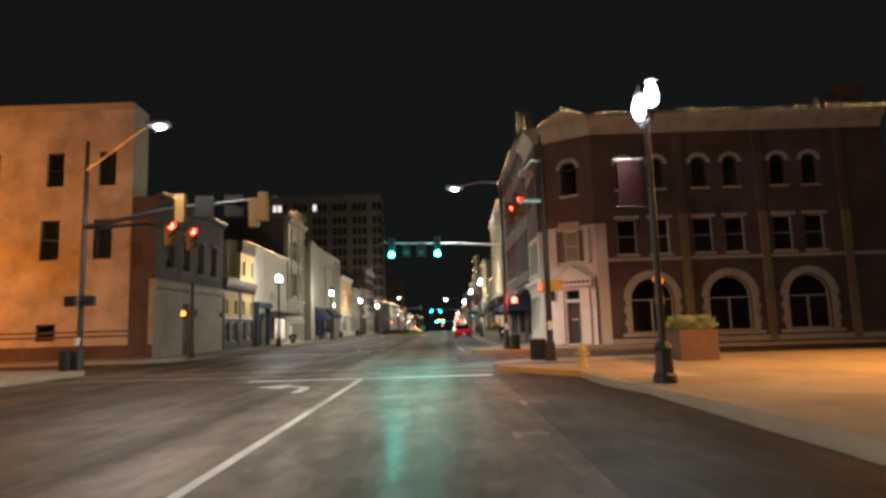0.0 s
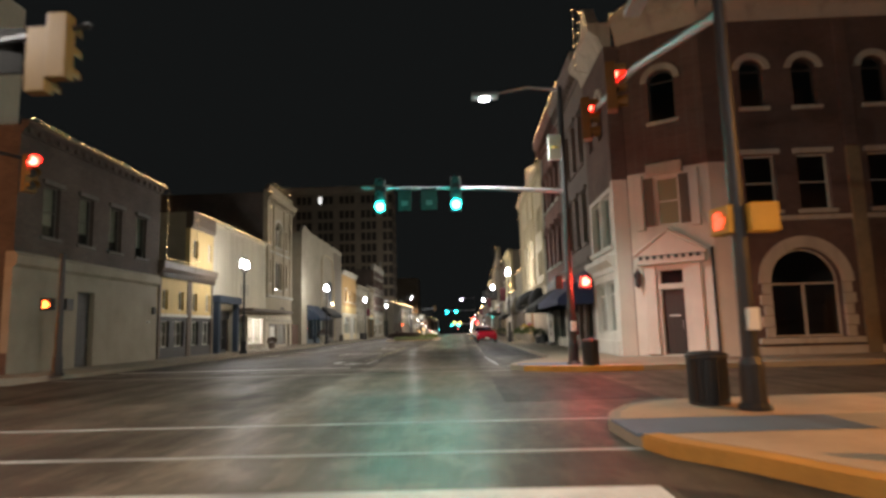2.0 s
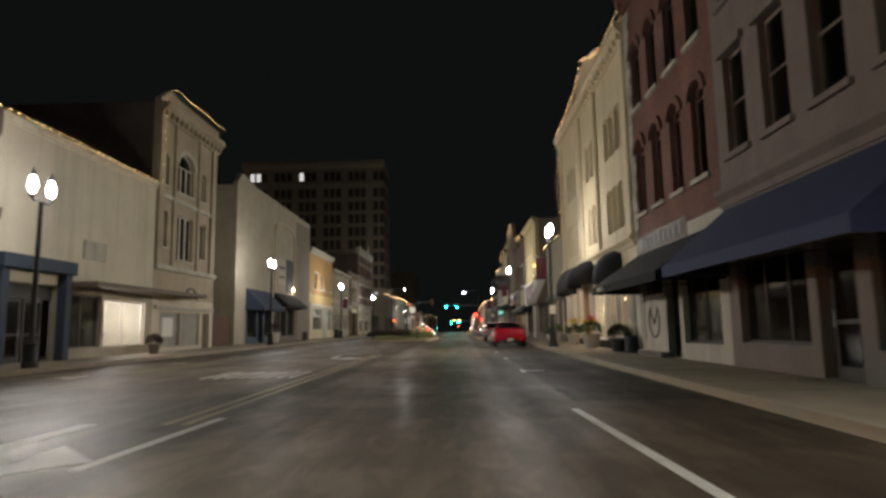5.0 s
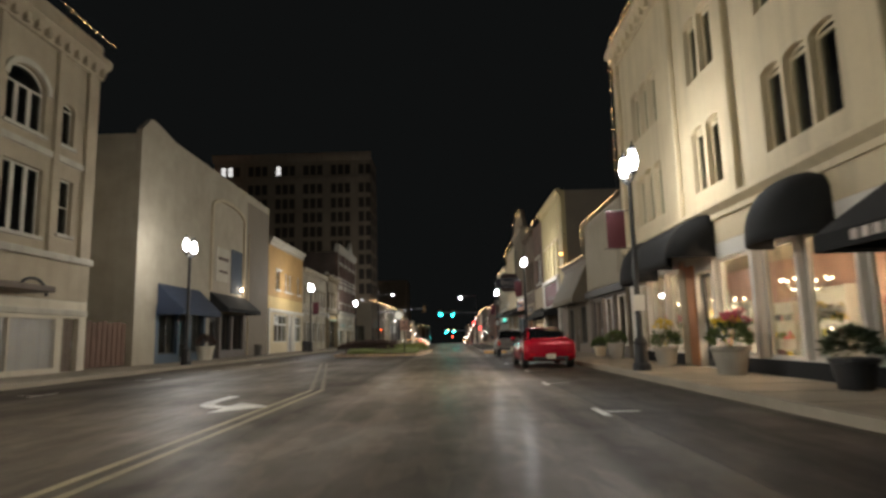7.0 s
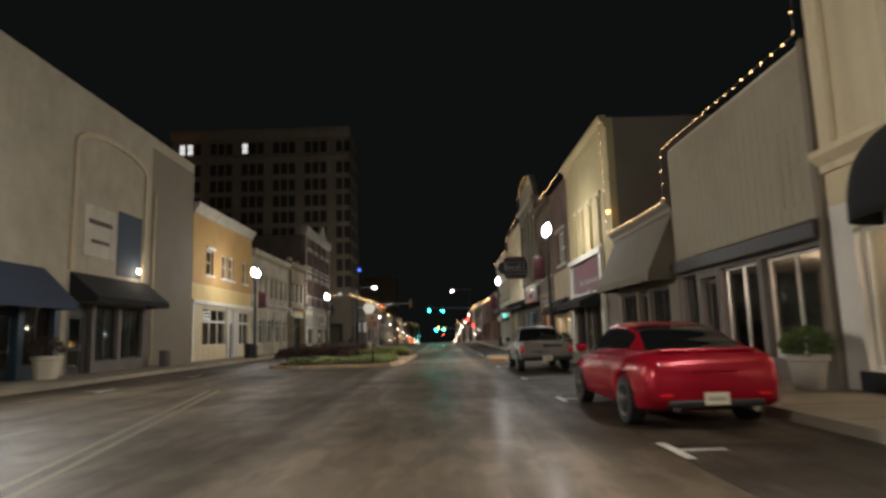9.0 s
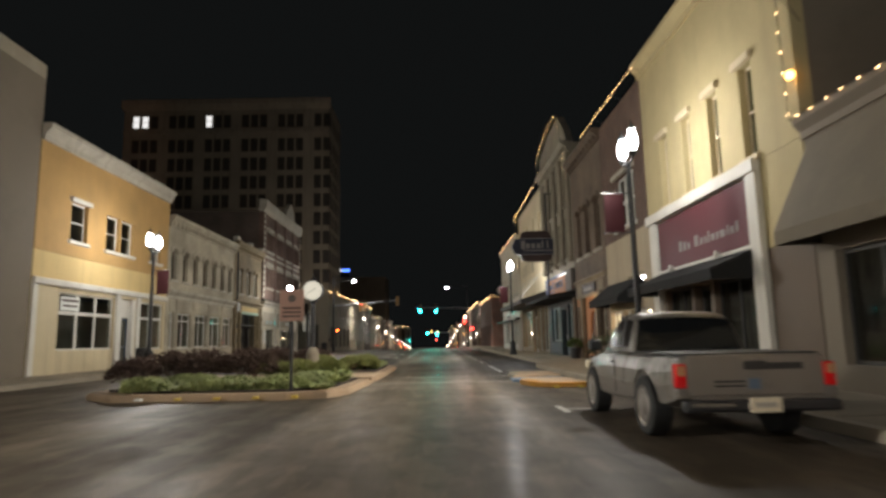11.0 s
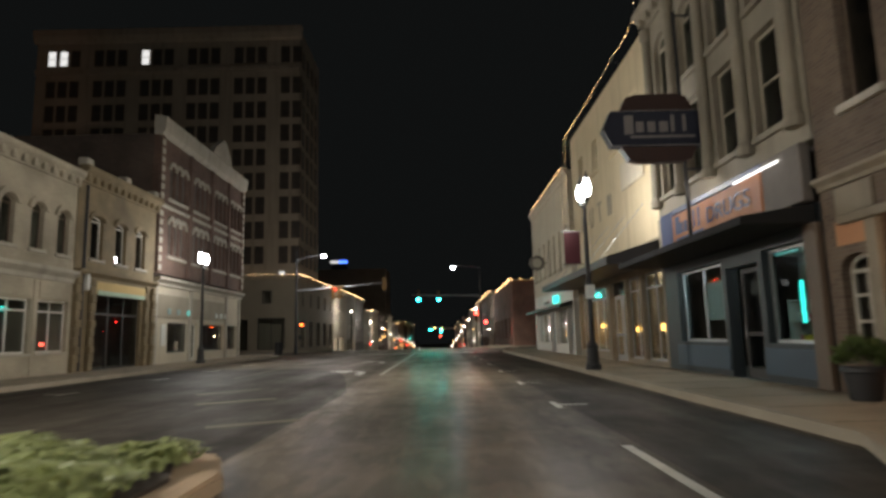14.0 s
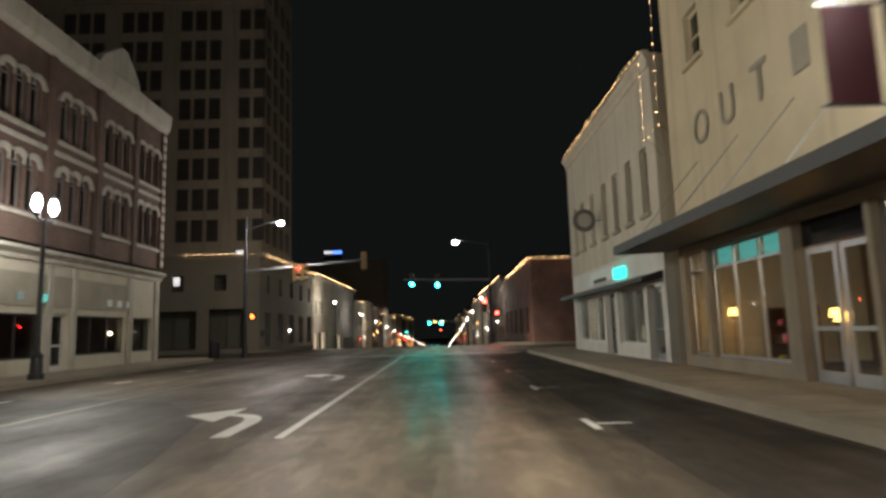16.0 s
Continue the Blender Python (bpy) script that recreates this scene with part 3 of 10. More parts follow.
def window(pl, parent, u0, u1, z0, z1, cols=1, rows=2, arch=0.0, frame_mat=None, deep=0.16, bar=0.05, sill=None, hood=None, blind=False, name="window", pane_mat=None, transom=0.0):
    """A window under its building: frame with glazing bars, panes, and the sill or hood that it has."""
    fm = frame_mat or WHITE
    d0, d1 = -deep - 0.06, -deep
    e = 0.07
    top = z1 - arch if arch > 0 else z1
    inset = Plane(*pl.p(0, d1, 0)[:2], *pl.u[:2], *pl.n[:2])
    cu = [u0 + (u1 - u0) * c / cols for c in range(cols + 1)]
    zr = [z0 + (top - z0) * k / (1 if arch > 0 and rows == 2 else rows) for k in range((1 if arch > 0 and rows == 2 else rows) + 1)]
    if transom > 0:
        zr = [z0, transom, z1]
    cells = []
    for k in range(len(cu) - 1):
        for m in range(len(zr) - 1):
            a = cu[k] + (e if k == 0 else bar / 2)
            b = cu[k + 1] - (e if k == len(cu) - 2 else bar / 2)
            lo = zr[m] + (e if m == 0 else bar / 2)
            hi = zr[m + 1] - (e if m == len(zr) - 2 else bar / 2)
            cells.append((round(a, 5), round(b, 5), round(lo, 5), round(hi, 5), 0.0))
    w = part(name, wall_with_holes(inset, u0, u1, z0, top, cells, 0.06), fm, parent)
    for a, b, lo, hi, _r in cells:
        pane = part("pane", pl.box(a - 0.005, b + 0.005, d0 + 0.022, d0 + 0.03, lo - 0.005, hi + 0.005), pane_mat or GLASS, w)
        pane.visible_shadow = False
    if arch > 0:
        c, r, n = (u0 + u1) / 2, (u1 - u0) / 2, 12
        arc = [(c + r * math.cos(math.pi * j / n), top + arch * math.sin(math.pi * j / n)) for j in range(n + 1)]
        inn = [(c + (r - e) * math.cos(math.pi * j / n), top + (arch - e) * math.sin(math.pi * j / n)) for j in range(n + 1)]
        part("frame_head", pl.band(bmesh.new(), arc, inn, d0, d1), fm, w)
        pane = part("pane", pl.prism(bmesh.new(), inn, d0 + 0.022, d0 + 0.03), pane_mat or GLASS, w)
        pane.visible_shadow = False
    if sill:
        part("sill", pl.box(u0 - 0.12, u1 + 0.12, -0.05, 0.1, z0 - 0.14, z0, 0.012), sill, w)
    if hood:
        if arch > 0:
            hb = bmesh.new()
            c, r, n = (u0 + u1) / 2, (u1 - u0) / 2, 14
            a = [(c + (r + 0.02) * math.cos(math.pi * j / n), z1 - arch + (arch + 0.02) * math.sin(math.pi * j / n)) for j in range(n + 1)]
            b = [(c + (r + 0.24) * math.cos(math.pi * j / n), z1 - arch + (arch + 0.24) * math.sin(math.pi * j / n)) for j in range(n + 1)]
            pl.band(hb, b, a, -0.02, 0.09)
            part("hood", hb, hood, w)
        else:
            part("hood", pl.box(u0 - 0.14, u1 + 0.14, -0.02, 0.12, z1, z1 + 0.18, 0.012), hood, w)
    if blind:
        part("blind", pl.box(u0 + 0.08, u1 - 0.08, d0 - 0.08, d0 - 0.06, z0 + (z1 - z0) * 0.25, z1 - 0.03), CURTAIN, w)
    return w


def shell(pl, parent, u0, u1, top, depth, mat, roof_drop=0.35, floors=(), z0=0.0):
    """Side walls, back wall, roof and floors behind a facade."""
    part("side_wall", pl.box(u0 + 0.005, u0 + 0.25, -depth, -0.301, z0, top - 0.02), mat, parent)
    part("side_wall", pl.box(u1 - 0.25, u1 - 0.005, -depth, -0.301, z0, top - 0.02), mat, parent)
    part("back_wall", pl.box(u0 + 0.251, u1 - 0.251, -depth, -depth + 0.25, z0, top - 0.02), mat, parent)
    part("roof", pl.box(u0 + 0.252, u1 - 0.252, -depth + 0.252, -0.302, top - roof_drop - 0.2, top - roof_drop), ROOF, parent)
    for k, z in enumerate(floors):
        part("floor_slab", pl.box(u0 + 0.252, u1 - 0.252, -depth + 0.252, -0.302, z - 0.1, z + 0.1), INTERIOR_DARK, parent)


def shop_interior(pl, parent, u0, u1, top, depth, wall_mat, z0=0.15):
    """Back and side walls, floor and ceiling of a shop that can be seen through its glass."""
    part("shop_back_wall", pl.box(u0, u1, -depth - 0.1, -depth, z0, top), wall_mat, parent)
    part("shop_side_wall", pl.box(u0 - 0.1, u0, -depth, -0.32, z0, top), INTERIOR, parent)
    part("shop_side_wall", pl.box(u1, u1 + 0.1, -depth, -0.32, z0, top), INTERIOR, parent)
    part("shop_floor", pl.box(u0, u1, -depth, -0.32, z0 - 0.06, z0), INTERIOR_DARK, parent)
    part("shop_ceiling", pl.box(u0, u1, -depth, -0.32, top, top + 0.06), INTERIOR, parent)


def cornice(pl, parent, u0, u1, z0, z1, out, mat, name="cornice", dentils=False):
    h = z1 - z0
    ring = [(-0.02, z0), (out * 0.3, z0), (out * 0.35, z0 + h * 0.35), (out * 0.8, z0 + h * 0.6), (out, z0 + h * 0.72), (out, z1), (-0.02, z1)]
    c = part(name, pl.section(bmesh.new(), ring, u0, u1), mat, parent)
    if dentils:
        n = int((u1 - u0) / 0.55)
        me = None
        for k in range(n):
            u = (k + 0.5) * (u1 - u0) / n
            if me is None:
                me = mesh_of(pl.box(u0 + u - 0.1, u0 + u + 0.1, out * 0.32, out * 0.7, z0 + h * 0.1, z0 + h * 0.52), "bracket", mat)
                first = u
            br = new("bracket", me)
            br.parent = c
            br.matrix_parent_inverse = c.matrix_world.inverted()
            br.matrix_world = Matrix.Translation(pl.u * (u - first))
    return c


def awning(pl, parent, u0, u1, z_low, z_top, out, mat, d=0.0, valance=0.25, label=""):
    bm = bmesh.new()
    ring = [(d, z_top), (d + out, z_low + valance), (d + out, z_low), (d + out - 0.03, z_low), (d + out - 0.03, z_low + valance - 0.02), (d + 0.02, z_top - 0.06), (d, z_top - 0.06)]
    pl.section(bm, ring, u0, u1)
    aw = part("awning", bm, mat, parent, label)
    for u in (u0, u1 - 0.03):
        a = [(d, z_top - 0.05), (d + out - 0.03, z_low + valance - 0.03), (d + out - 0.03, z_low), (d, z_low)]
        part("end_panel", pl.section(bmesh.new(), a, u, u + 0.03), mat, aw)
    n = max(2, int((u1 - u0) / 2.2))
    for k in range(n + 1):
        u = u0 + 0.05 + (u1 - u0 - 0.1) * k / n
        part("strut", tube([pl.p(u, d + 0.02, z_low + 0.05), pl.p(u, d + out - 0.06, z_low + 0.05)], 0.018, 6), BLACK_METAL, aw)
    return aw


def dome_awning(pl, parent, u0, u1, z_low, z_top, out, mat, quarter=True, label=""):
    """A rounded awning: a quarter barrel across the front with closed ends, or a half dome."""
    bm = bmesh.new()
    n, m = 10, 14
    c, half, h = (u0 + u1) / 2, (u1 - u0) / 2, z_top - z_low
    rows = []
    for i in range(n + 1):
        a = math.pi / 2 * i / n
        row = []
        for j in range(m + 1):
            b = math.pi * j / m
            if quarter:
                u = c - half * math.cos(b)
                d = out * math.cos(a) * math.sin(b) ** 0.6
                z = z_low + h * math.sin(a) * max(0.0, math.sin(b)) ** 0.35
            else:
                u = u0 + (u1 - u0) * j / m
                d, z = out * math.cos(a), z_low + h * math.sin(a)
            row.append(bm.verts.new(pl.p(u, max(d, 0.0) + 0.01, z)))
        rows.append(row)
    for r0, r1 in zip(rows, rows[1:]):
        for j in range(m):
            bm.faces.new((r0[j], r0[j + 1], r1[j + 1], r1[j]))
    if not quarter:
        for j in (0, m):
            base = bm.verts.new(pl.p(u0 if j == 0 else u1, 0.01, z_low))
            for r0, r1 in zip(rows, rows[1:]):
                bm.faces.new((base, r0[j], r1[j]))
    pl_val = [bm.verts.new(v.co - Vector((0, 0, 0.18))) for v in rows[0]]
    for j in range(m):
        bm.faces.new((rows[0][j], rows[0][j + 1], pl_val[j + 1], pl_val[j]))
    bmesh.ops.remove_doubles(bm, verts=bm.verts, dist=0.001)
    ob = part("awning", bm, mat, parent, label, smooth=True)
    so = ob.modifiers.new("thick", "SOLIDIFY")
    so.thickness = 0.02
    return ob


def string_lights(pl, pts, label="string of small warm bulbs along the parapet", step=0.42, d=0.12, bulb=0.0135):
    """Bulbs on a cable along (u, z) points, just in front of the wall's edge."""
    t = thing("string_lights", label, "string lights", "strings of lights on the parapets", at=pl.p(pts[0][0], d, pts[0][1]))
    bm = bmesh.new()
    rest = 0.0
    for (ua, za), (ub, zb) in zip(pts, pts[1:]):
        ln = math.hypot(ub - ua, zb - za)
        if ln < 0.01:
            continue
        part("cable", tube([pl.p(ua, d, za), pl.p(ub, d, zb)], 0.009, 4), BLACK_METAL, t)
        s = rest
        while s < ln:
            f = s / ln
            w = random.uniform(-0.012, 0.012)
            add_ball(bm, pl.p(ua + (ub - ua) * f + w * 0.5, d + 0.015, za + (zb - za) * f + w - 0.02), bulb, 1)
            s += step
        rest = s - ln
    for (ua, za), (ub, zb) in zip(pts, pts[1:]):
        n = max(1, int(math.hypot(ub - ua, zb - za) / 2.5))
        for k in range(n + 1):
            f = k / n
            u, z = ua + (ub - ua) * f, za + (zb - za) * f
            part("clip", tube([pl.p(u, d, z), pl.p(u, 0.05, z - 0.12), pl.p(u, -0.2, z - 0.5)], 0.008, 4), BLACK_METAL, t)
    part("bulbs", bm, BULB, t)["kind"] = "stuff"
    return t


def text_mesh(body, size, depth=0.01):
    """Built-in lettering turned into a mesh, centred at the origin in the plane of x and y."""
    cu = bpy.data.curves.new("lettering", "FONT")
    cu.body, cu.size, cu.extrude = body, size, depth
    cu.align_x, cu.align_y = "CENTER", "CENTER"
    ob = bpy.data.objects.new("lettering", cu)
    scene.collection.objects.link(ob)
    bpy.context.view_layer.update()
    me = bpy.data.meshes.new_from_object(ob.evaluated_get(bpy.context.evaluated_depsgraph_get()))
    bpy.data.objects.remove(ob)
    return me


def lettering(body, size, at, rot, mat, parent, name="lettering", squeeze=1.0):
    me = text_mesh(body, size)
    me.transform(Matrix.Translation(at) @ Euler([radians(a) for a in rot]).to_matrix().to_4x4() @ Matrix.Diagonal((squeeze, 1, 1, 1)))
    me.materials.clear()
    me.materials.append(mat)
    ob = new(name, me)
    ob.parent = parent
    if parent is not None:
        ob.matrix_parent_inverse = parent.matrix_world.inverted()
    return ob

# ---- ground, road, pavements ----
CURB_L, CURB_R = -12.75, 3.9
XS0, XS1 = 24.8, 31.0      # first cross street, kerb to kerb
XT0, XT1 = 141.5, 152.5    # second cross street
DIP0, DIP = 157.0, 0.04    # the street falls away beyond the second junction


def dip(y):
    return max(0.0, (y - DIP0) * DIP)


def sloped(bm):
    for v in bm.verts:
        v.co.z -= dip(v.co.y)
    return bm


_gb = bmesh.new()
_rows = [[_gb.verts.new((x, y, z - dip(y))) for x in (-900, 900)] for z in (-0.12, -0.6) for y in (-900, DIP0, 1800)]
for a, c in ((0, 1), (1, 2), (3, 4), (4, 5)):
    _gb.faces.new((_rows[a][0], _rows[a][1], _rows[c][1], _rows[c][0]))
for a, c in ((0, 3), (2, 5)):
    _gb.faces.new((_rows[a][0], _rows[a][1], _rows[c][1], _rows[c][0]))
solo("ground", _gb, ASPHALT_DARK, "dark ground reaching to the horizon", "ground", kind="structure")
solo("road", sloped(box(CURB_L - 0.3, DIP0, -0.11, CURB_R + 0.3, 900, 0.0)), ASPHALT, "asphalt street falling away downhill", "road", kind="structure")
solo("road", box(CURB_L - 0.3, -40, -0.11, CURB_R + 0.3, DIP0, 0.0), ASPHALT, "worn asphalt main street with tyre-polished lanes", "road", kind="structure")
for _y0, _y1 in ((XS0, XS1), (XT0, XT1)):
    for _xa, _xb in ((-150, CURB_L - 0.301), (CURB_R + 0.301, 150)):
        solo("cross_road", box(_xa, _y0 - 0.3, -0.11, _xb, _y1 + 0.3, -0.004), ASPHALT, "worn asphalt side street", "road", kind="structure")


def outline_slab(name, ring, z0, z1, mat, label, category, kind="structure", bevel=0.03):
    bm = bmesh.new()
    a = [bm.verts.new((x, y, z0)) for x, y in ring]
    b = [bm.verts.new((x, y, z1)) for x, y in ring]
    top = bm.faces.new(b)
    for k in range(len(ring)):
        j = (k + 1) % len(ring)
        bm.faces.new((a[k], a[j], b[j], b[k]))
    if bevel:
        bmesh.ops.bevel(bm, geom=list(top.edges), offset=bevel, segments=2, affect="EDGES")
    return solo(name, sloped(bm), mat, label, category, kind=kind)


def arc(cx, cy, r, a0, a1, n=8):
    return [(cx + r * math.cos(radians(a0 + (a1 - a0) * k / n)), cy + r * math.sin(radians(a0 + (a1 - a0) * k / n))) for k in range(n + 1)]


def ring_between(outer, w):
    """The kerb strip inside an open line of points: the line, and the line set back by w to its left."""
    pts = [Vector((*p, 0)) for p in outer]
    inn = []
    for k, p in enumerate(pts):
        d = (pts[min(k + 1, len(pts) - 1)] - pts[max(k - 1, 0)]).normalized()
        inn.append((p.x - d.y * w, p.y + d.x * w))
    return [tuple(p[:2]) for p in pts] + inn[::-1]


# each pavement: its kerb line walks with the pavement on its left
KW = 0.16
LINES = {
    "near_right": [(5.2, -40), (5.2, 7.5), (5.03, 10.0), (4.75, 12.5), (4.4, 14.3), (4.32, 15.4), (4.32, 16.8), (3.88, 17.34), (3.41, 18.0), (2.97, 18.85), (2.5, 19.5), (2.31, 20.2), (2.28, 21.2), (2.44, 21.85), (2.75, 22.4), (3.28, 22.93), (4.0, 23.15), (8.0, 23.2), (60, 23.2)],
    "far_right": [(60, XS1), (5.6, XS1), (4.0, 31.05), (3.0, 31.45), (2.3, 32.0), (1.98, 32.7), (2.0, 33.4), (2.55, 34.9), (3.4, 36.3), (CURB_R, 37.8), (CURB_R, 84.3), (3.45, 85.05), (3.18, 85.7), (3.14, 86.5), (3.14, 97.0), (3.3, 97.9), (CURB_R, 99.2), (CURB_R, 137.6), *arc(CURB_R + 3.2, 138.0, 3.2, 180, 100, 6), (60, XT0)],
    "far_left": [(-60, XT0), (-16.5, XT0), *arc(CURB_L - 3.2, 138.2, 3.2, 80, 0, 6), (CURB_L, 110), (CURB_L, 36.5), *arc(CURB_L - 3.5, 35.0, 3.5, 0, -80, 6), (-60, XS1)],
    "near_left": [(-60, XS0), (-16.6, XS0), *arc(-14.75, 22.8, 2.0, 90, 0, 8), (CURB_L, -40)],
    "end_right": [(60, XT1), (8, XT1), *arc(CURB_R + 3.2, XT1 + 3.2, 3.2, 265, 180, 6), (CURB_R, DIP0)],
    "end_left": [(CURB_L, DIP0), (CURB_L, XT1 + 3.4), *arc(CURB_L - 3.2, XT1 + 3.4, 3.2, 0, -85, 6), (-60, XT1)],
    "slope_right": [(CURB_R, DIP0), (CURB_R, 900)],
    "slope_left": [(CURB_L, 900), (CURB_L, DIP0)],
}
BACK = {"near_right": [(60, -40)], "far_right": [], "far_left": [], "near_left": [(-60, -40)], "end_right": [(60, DIP0)], "end_left": [(-60, DIP0)], "slope_right": [(60, DIP0), (60, 900)], "slope_left": [(-60, 900), (-60, DIP0)]}
for _n, _line in LINES.items():
    _line = [p for k, p in enumerate(_line) if k == 0 or math.hypot(p[0] - _line[k - 1][0], p[1] - _line[k - 1][1]) > 0.05]
    _line = _line[::-1]
    strip = ring_between(_line, KW)
    inner = strip[len(_line):][::-1]
    outline_slab("kerb", strip, -0.1, 0.15, CURB, "pale concrete kerb along the street", "kerb", bevel=0.025)
    outline_slab("pavement", inner + BACK[_n], -0.1, 0.146, CONCRETE, "pale concrete pavement with worn patches", "pavement", bevel=0.0)


# expansion joints of the pavements, as shallow grooves' dark filler strips
def joints(x0, x1, y0, y1, step):
    bm = bmesh.new()
    y = y0
    while y < y1:
        add_box(bm, x0, y - 0.007, 0.1, x1, y + 0.007, 0.1485)
        y += step
    return bm


solo("pavement_joints", joints(CURB_R + 0.2, RIGHT_X - 0.02, 42.2, 137, 1.52), SOIL, "dark expansion joints between the pavement slabs", "joints", kind="stuff")
solo("pavement_joints", joints(LEFT_X + 0.02, CURB_L - 0.2, 37.0, 137, 1.52), SOIL, "dark expansion joints between the pavement slabs", "joints", kind="stuff")


# coloured kerb ramps
def ramp_patch(name, ring, mat, label, z=0.152):
    outline_slab(name, ring, 0.12, z, mat, label, "kerb ramp", bevel=0.0)


outline_slab("painted_kerb", ring_between([(4.314, 16.3), (4.314, 16.796), (3.874, 17.335), (3.404, 17.996), (2.964, 18.845), (2.494, 19.496), (2.355, 19.98)][::-1], 0.24), 0.0, 0.1545, CURB_YELLOW, "kerb edge painted worn yellow", "kerb", bevel=0.02)
# sandy overlays here put the sodium lamp's orange light into the pavement colour
ramp_patch("corner_slab", [(2.46, 21.14), (6.6, 21.18), (6.6, 22.98), (4.0, 22.97), (3.37, 22.77), (2.88, 22.29), (2.59, 21.78), (2.46, 21.3)], SAND_PAVE, "corner pavement slab with sodium light painted in as a sandy tone", 0.1515)
ramp_patch("corner_slab", [(2.62, 19.95), (3.2, 19.0), (3.66, 18.12), (4.1, 17.5), (4.6, 16.9), (4.6, 14.5), (6.6, 14.5), (6.6, 19.98)], SAND_PAVE, "corner pavement slab with sodium light painted in as a sandy tone", 0.1515)
ramp_patch("kerb_ramp", [(2.31, 20.02), (4.9, 20.06), (4.9, 21.1), (2.29, 21.08)], RAMP_BLUE, "kerb ramp with faded blue tactile surface")
outline_slab("painted_kerb", ring_between([(5.6, 30.994), (4.0, 31.044), (2.997, 31.444), (2.295, 31.995)][::-1], 0.2), 0.0, 0.1545, CURB_YELLOW, "kerb edge painted worn yellow", "kerb", bevel=0.02)
ramp_patch("kerb_ramp", [(2.2, 33.3), (2.2, 32.6), (2.6, 32.05), (4.6, 31.95), (4.8, 33.2)], RAMP_BLUE, "kerb ramp with faded blue tactile surface")
# a crossing build-out in two pads, cut off from the kerb by an open gutter
_near = [(1.50, 89.45), (1.42, 88.6), (1.52, 87.95), (1.72, 87.55), (2.05, 87.38), (2.86, 87.31), (2.86, 89.5)]
_far = [(2.86, 90.72), (2.86, 92.79), (1.85, 92.72), (1.55, 92.4), (1.44, 91.8), (1.46, 90.5)]
for _ring in (_near, _far):
    outline_slab("build_out", _ring, -0.1, 0.10, SAND_PAVE, "sandy concrete crossing build-out beside the gutter", "kerb", bevel=0.03)
outline_slab("painted_kerb", ring_between([(1.416, 88.9), (1.414, 88.6), (1.516, 87.945), (1.716, 87.543), (2.05, 87.374), (2.864, 87.304)], 0.3), 0.0, 0.104, CURB_YELLOW, "build-out edge painted worn orange yellow", "kerb", bevel=0.02)
outline_slab("painted_kerb", ring_between([(2.86, 92.796), (1.846, 92.726), (1.545, 92.404), (1.434, 91.8), (1.452, 90.8)], 0.22), 0.0, 0.104, PAINT_Y, "build-out edge painted faded yellow", "kerb", bevel=0.02)
outline_slab("kerb_ramp", [(1.30, 89.47), (2.84, 89.52), (2.84, 90.7), (1.34, 90.48)], 0.0, 0.05, RAMP_BLUE, "kerb ramp with faded blue tactile surface", "kerb ramp", bevel=0.0)


# road markings
def marking(name, quads, mat, label, category="road marking"):
    bm = bmesh.new()
    for q in quads:
        a = [bm.verts.new((x, y, 0.004)) for x, y in q]
        b = [bm.verts.new((x, y, 0.0005)) for x, y in q]
        bm.faces.new(a)
        for k in range(len(q)):
            j = (k + 1) % len(q)
            bm.faces.new((a[k], a[j], b[j], b[k]))
    return solo(name, bm, mat, label, category, "road markings", "structure")


def strip_q(x0, y0, x1, y1, w):
    d = Vector((x1 - x0, y1 - y0)).normalized()
    n = Vector((-d.y, d.x)) * w / 2
    return [(x0 + n.x, y0 + n.y), (x0 - n.x, y0 - n.y), (x1 - n.x, y1 - n.y), (x1 + n.x, y1 + n.y)]


def turn_arrow(x, y, s=1.0, turn=-1):
    """A painted left- or right-turn arrow, pointing along +y with a hook to the side."""
    bend = [(x, y + 1.1 * s), (x + 0.05 * turn, y + 1.45 * s), (x + 0.2 * turn, y + 1.75 * s), (x + 0.45 * turn, y + 1.95 * s), (x + 0.7 * turn, y + 2.0 * s)]
    q = [strip_q(x, y, x, y + 1.12 * s, 0.24)] + [strip_q(*a, *b, 0.26) for a, b in zip(bend, bend[1:])]
    q.append([(x + 0.62 * turn, y + 1.3 * s), (x + 0.62 * turn, y + 2.75 * s), (x + 1.4 * turn, y + 2.02 * s)])
    return q


for _x, _y in ((1.66, 8.65), (2.15, 11.9)):
    marking("parking_mark", [strip_q(_x, _y - 0.3, _x, _y + 0.15, 0.11), strip_q(_x + 0.06, _y, _x + 0.45, _y, 0.09)], PAINT_OLD, "worn white parking space tee")
marking("stop_line", [strip_q(-5.0, 18.25, 2.05, 18.25, 0.42)], PAINT, "broad worn white stop line")
marking("lane_line", [strip_q(-1.72, 2.0, -1.72, 18.0, 0.13)], PAINT, "solid white lane line")
marking("turn_arrow", turn_arrow(-2.8, 14.85, 0.78), PAINT, "worn white left turn arrow")
marking("crosswalk", [strip_q(-12.6, 20.0, 2.6, 20.0, 0.13), strip_q(-12.6, 22.2, 2.6, 22.2, 0.13)], PAINT_WORN, "pair of worn white crosswalk lines")
marking("crosswalk", [strip_q(-12.6, 32.55, 2.3, 32.45, 0.13), strip_q(-12.6, 34.6, 2.4, 34.55, 0.13)], PAINT_WORN, "pair of worn white crosswalk lines")
marking("stop_line", [strip_q(-12.4, 35.9, -3.7, 35.9, 0.42)], PAINT, "broad worn white stop line")
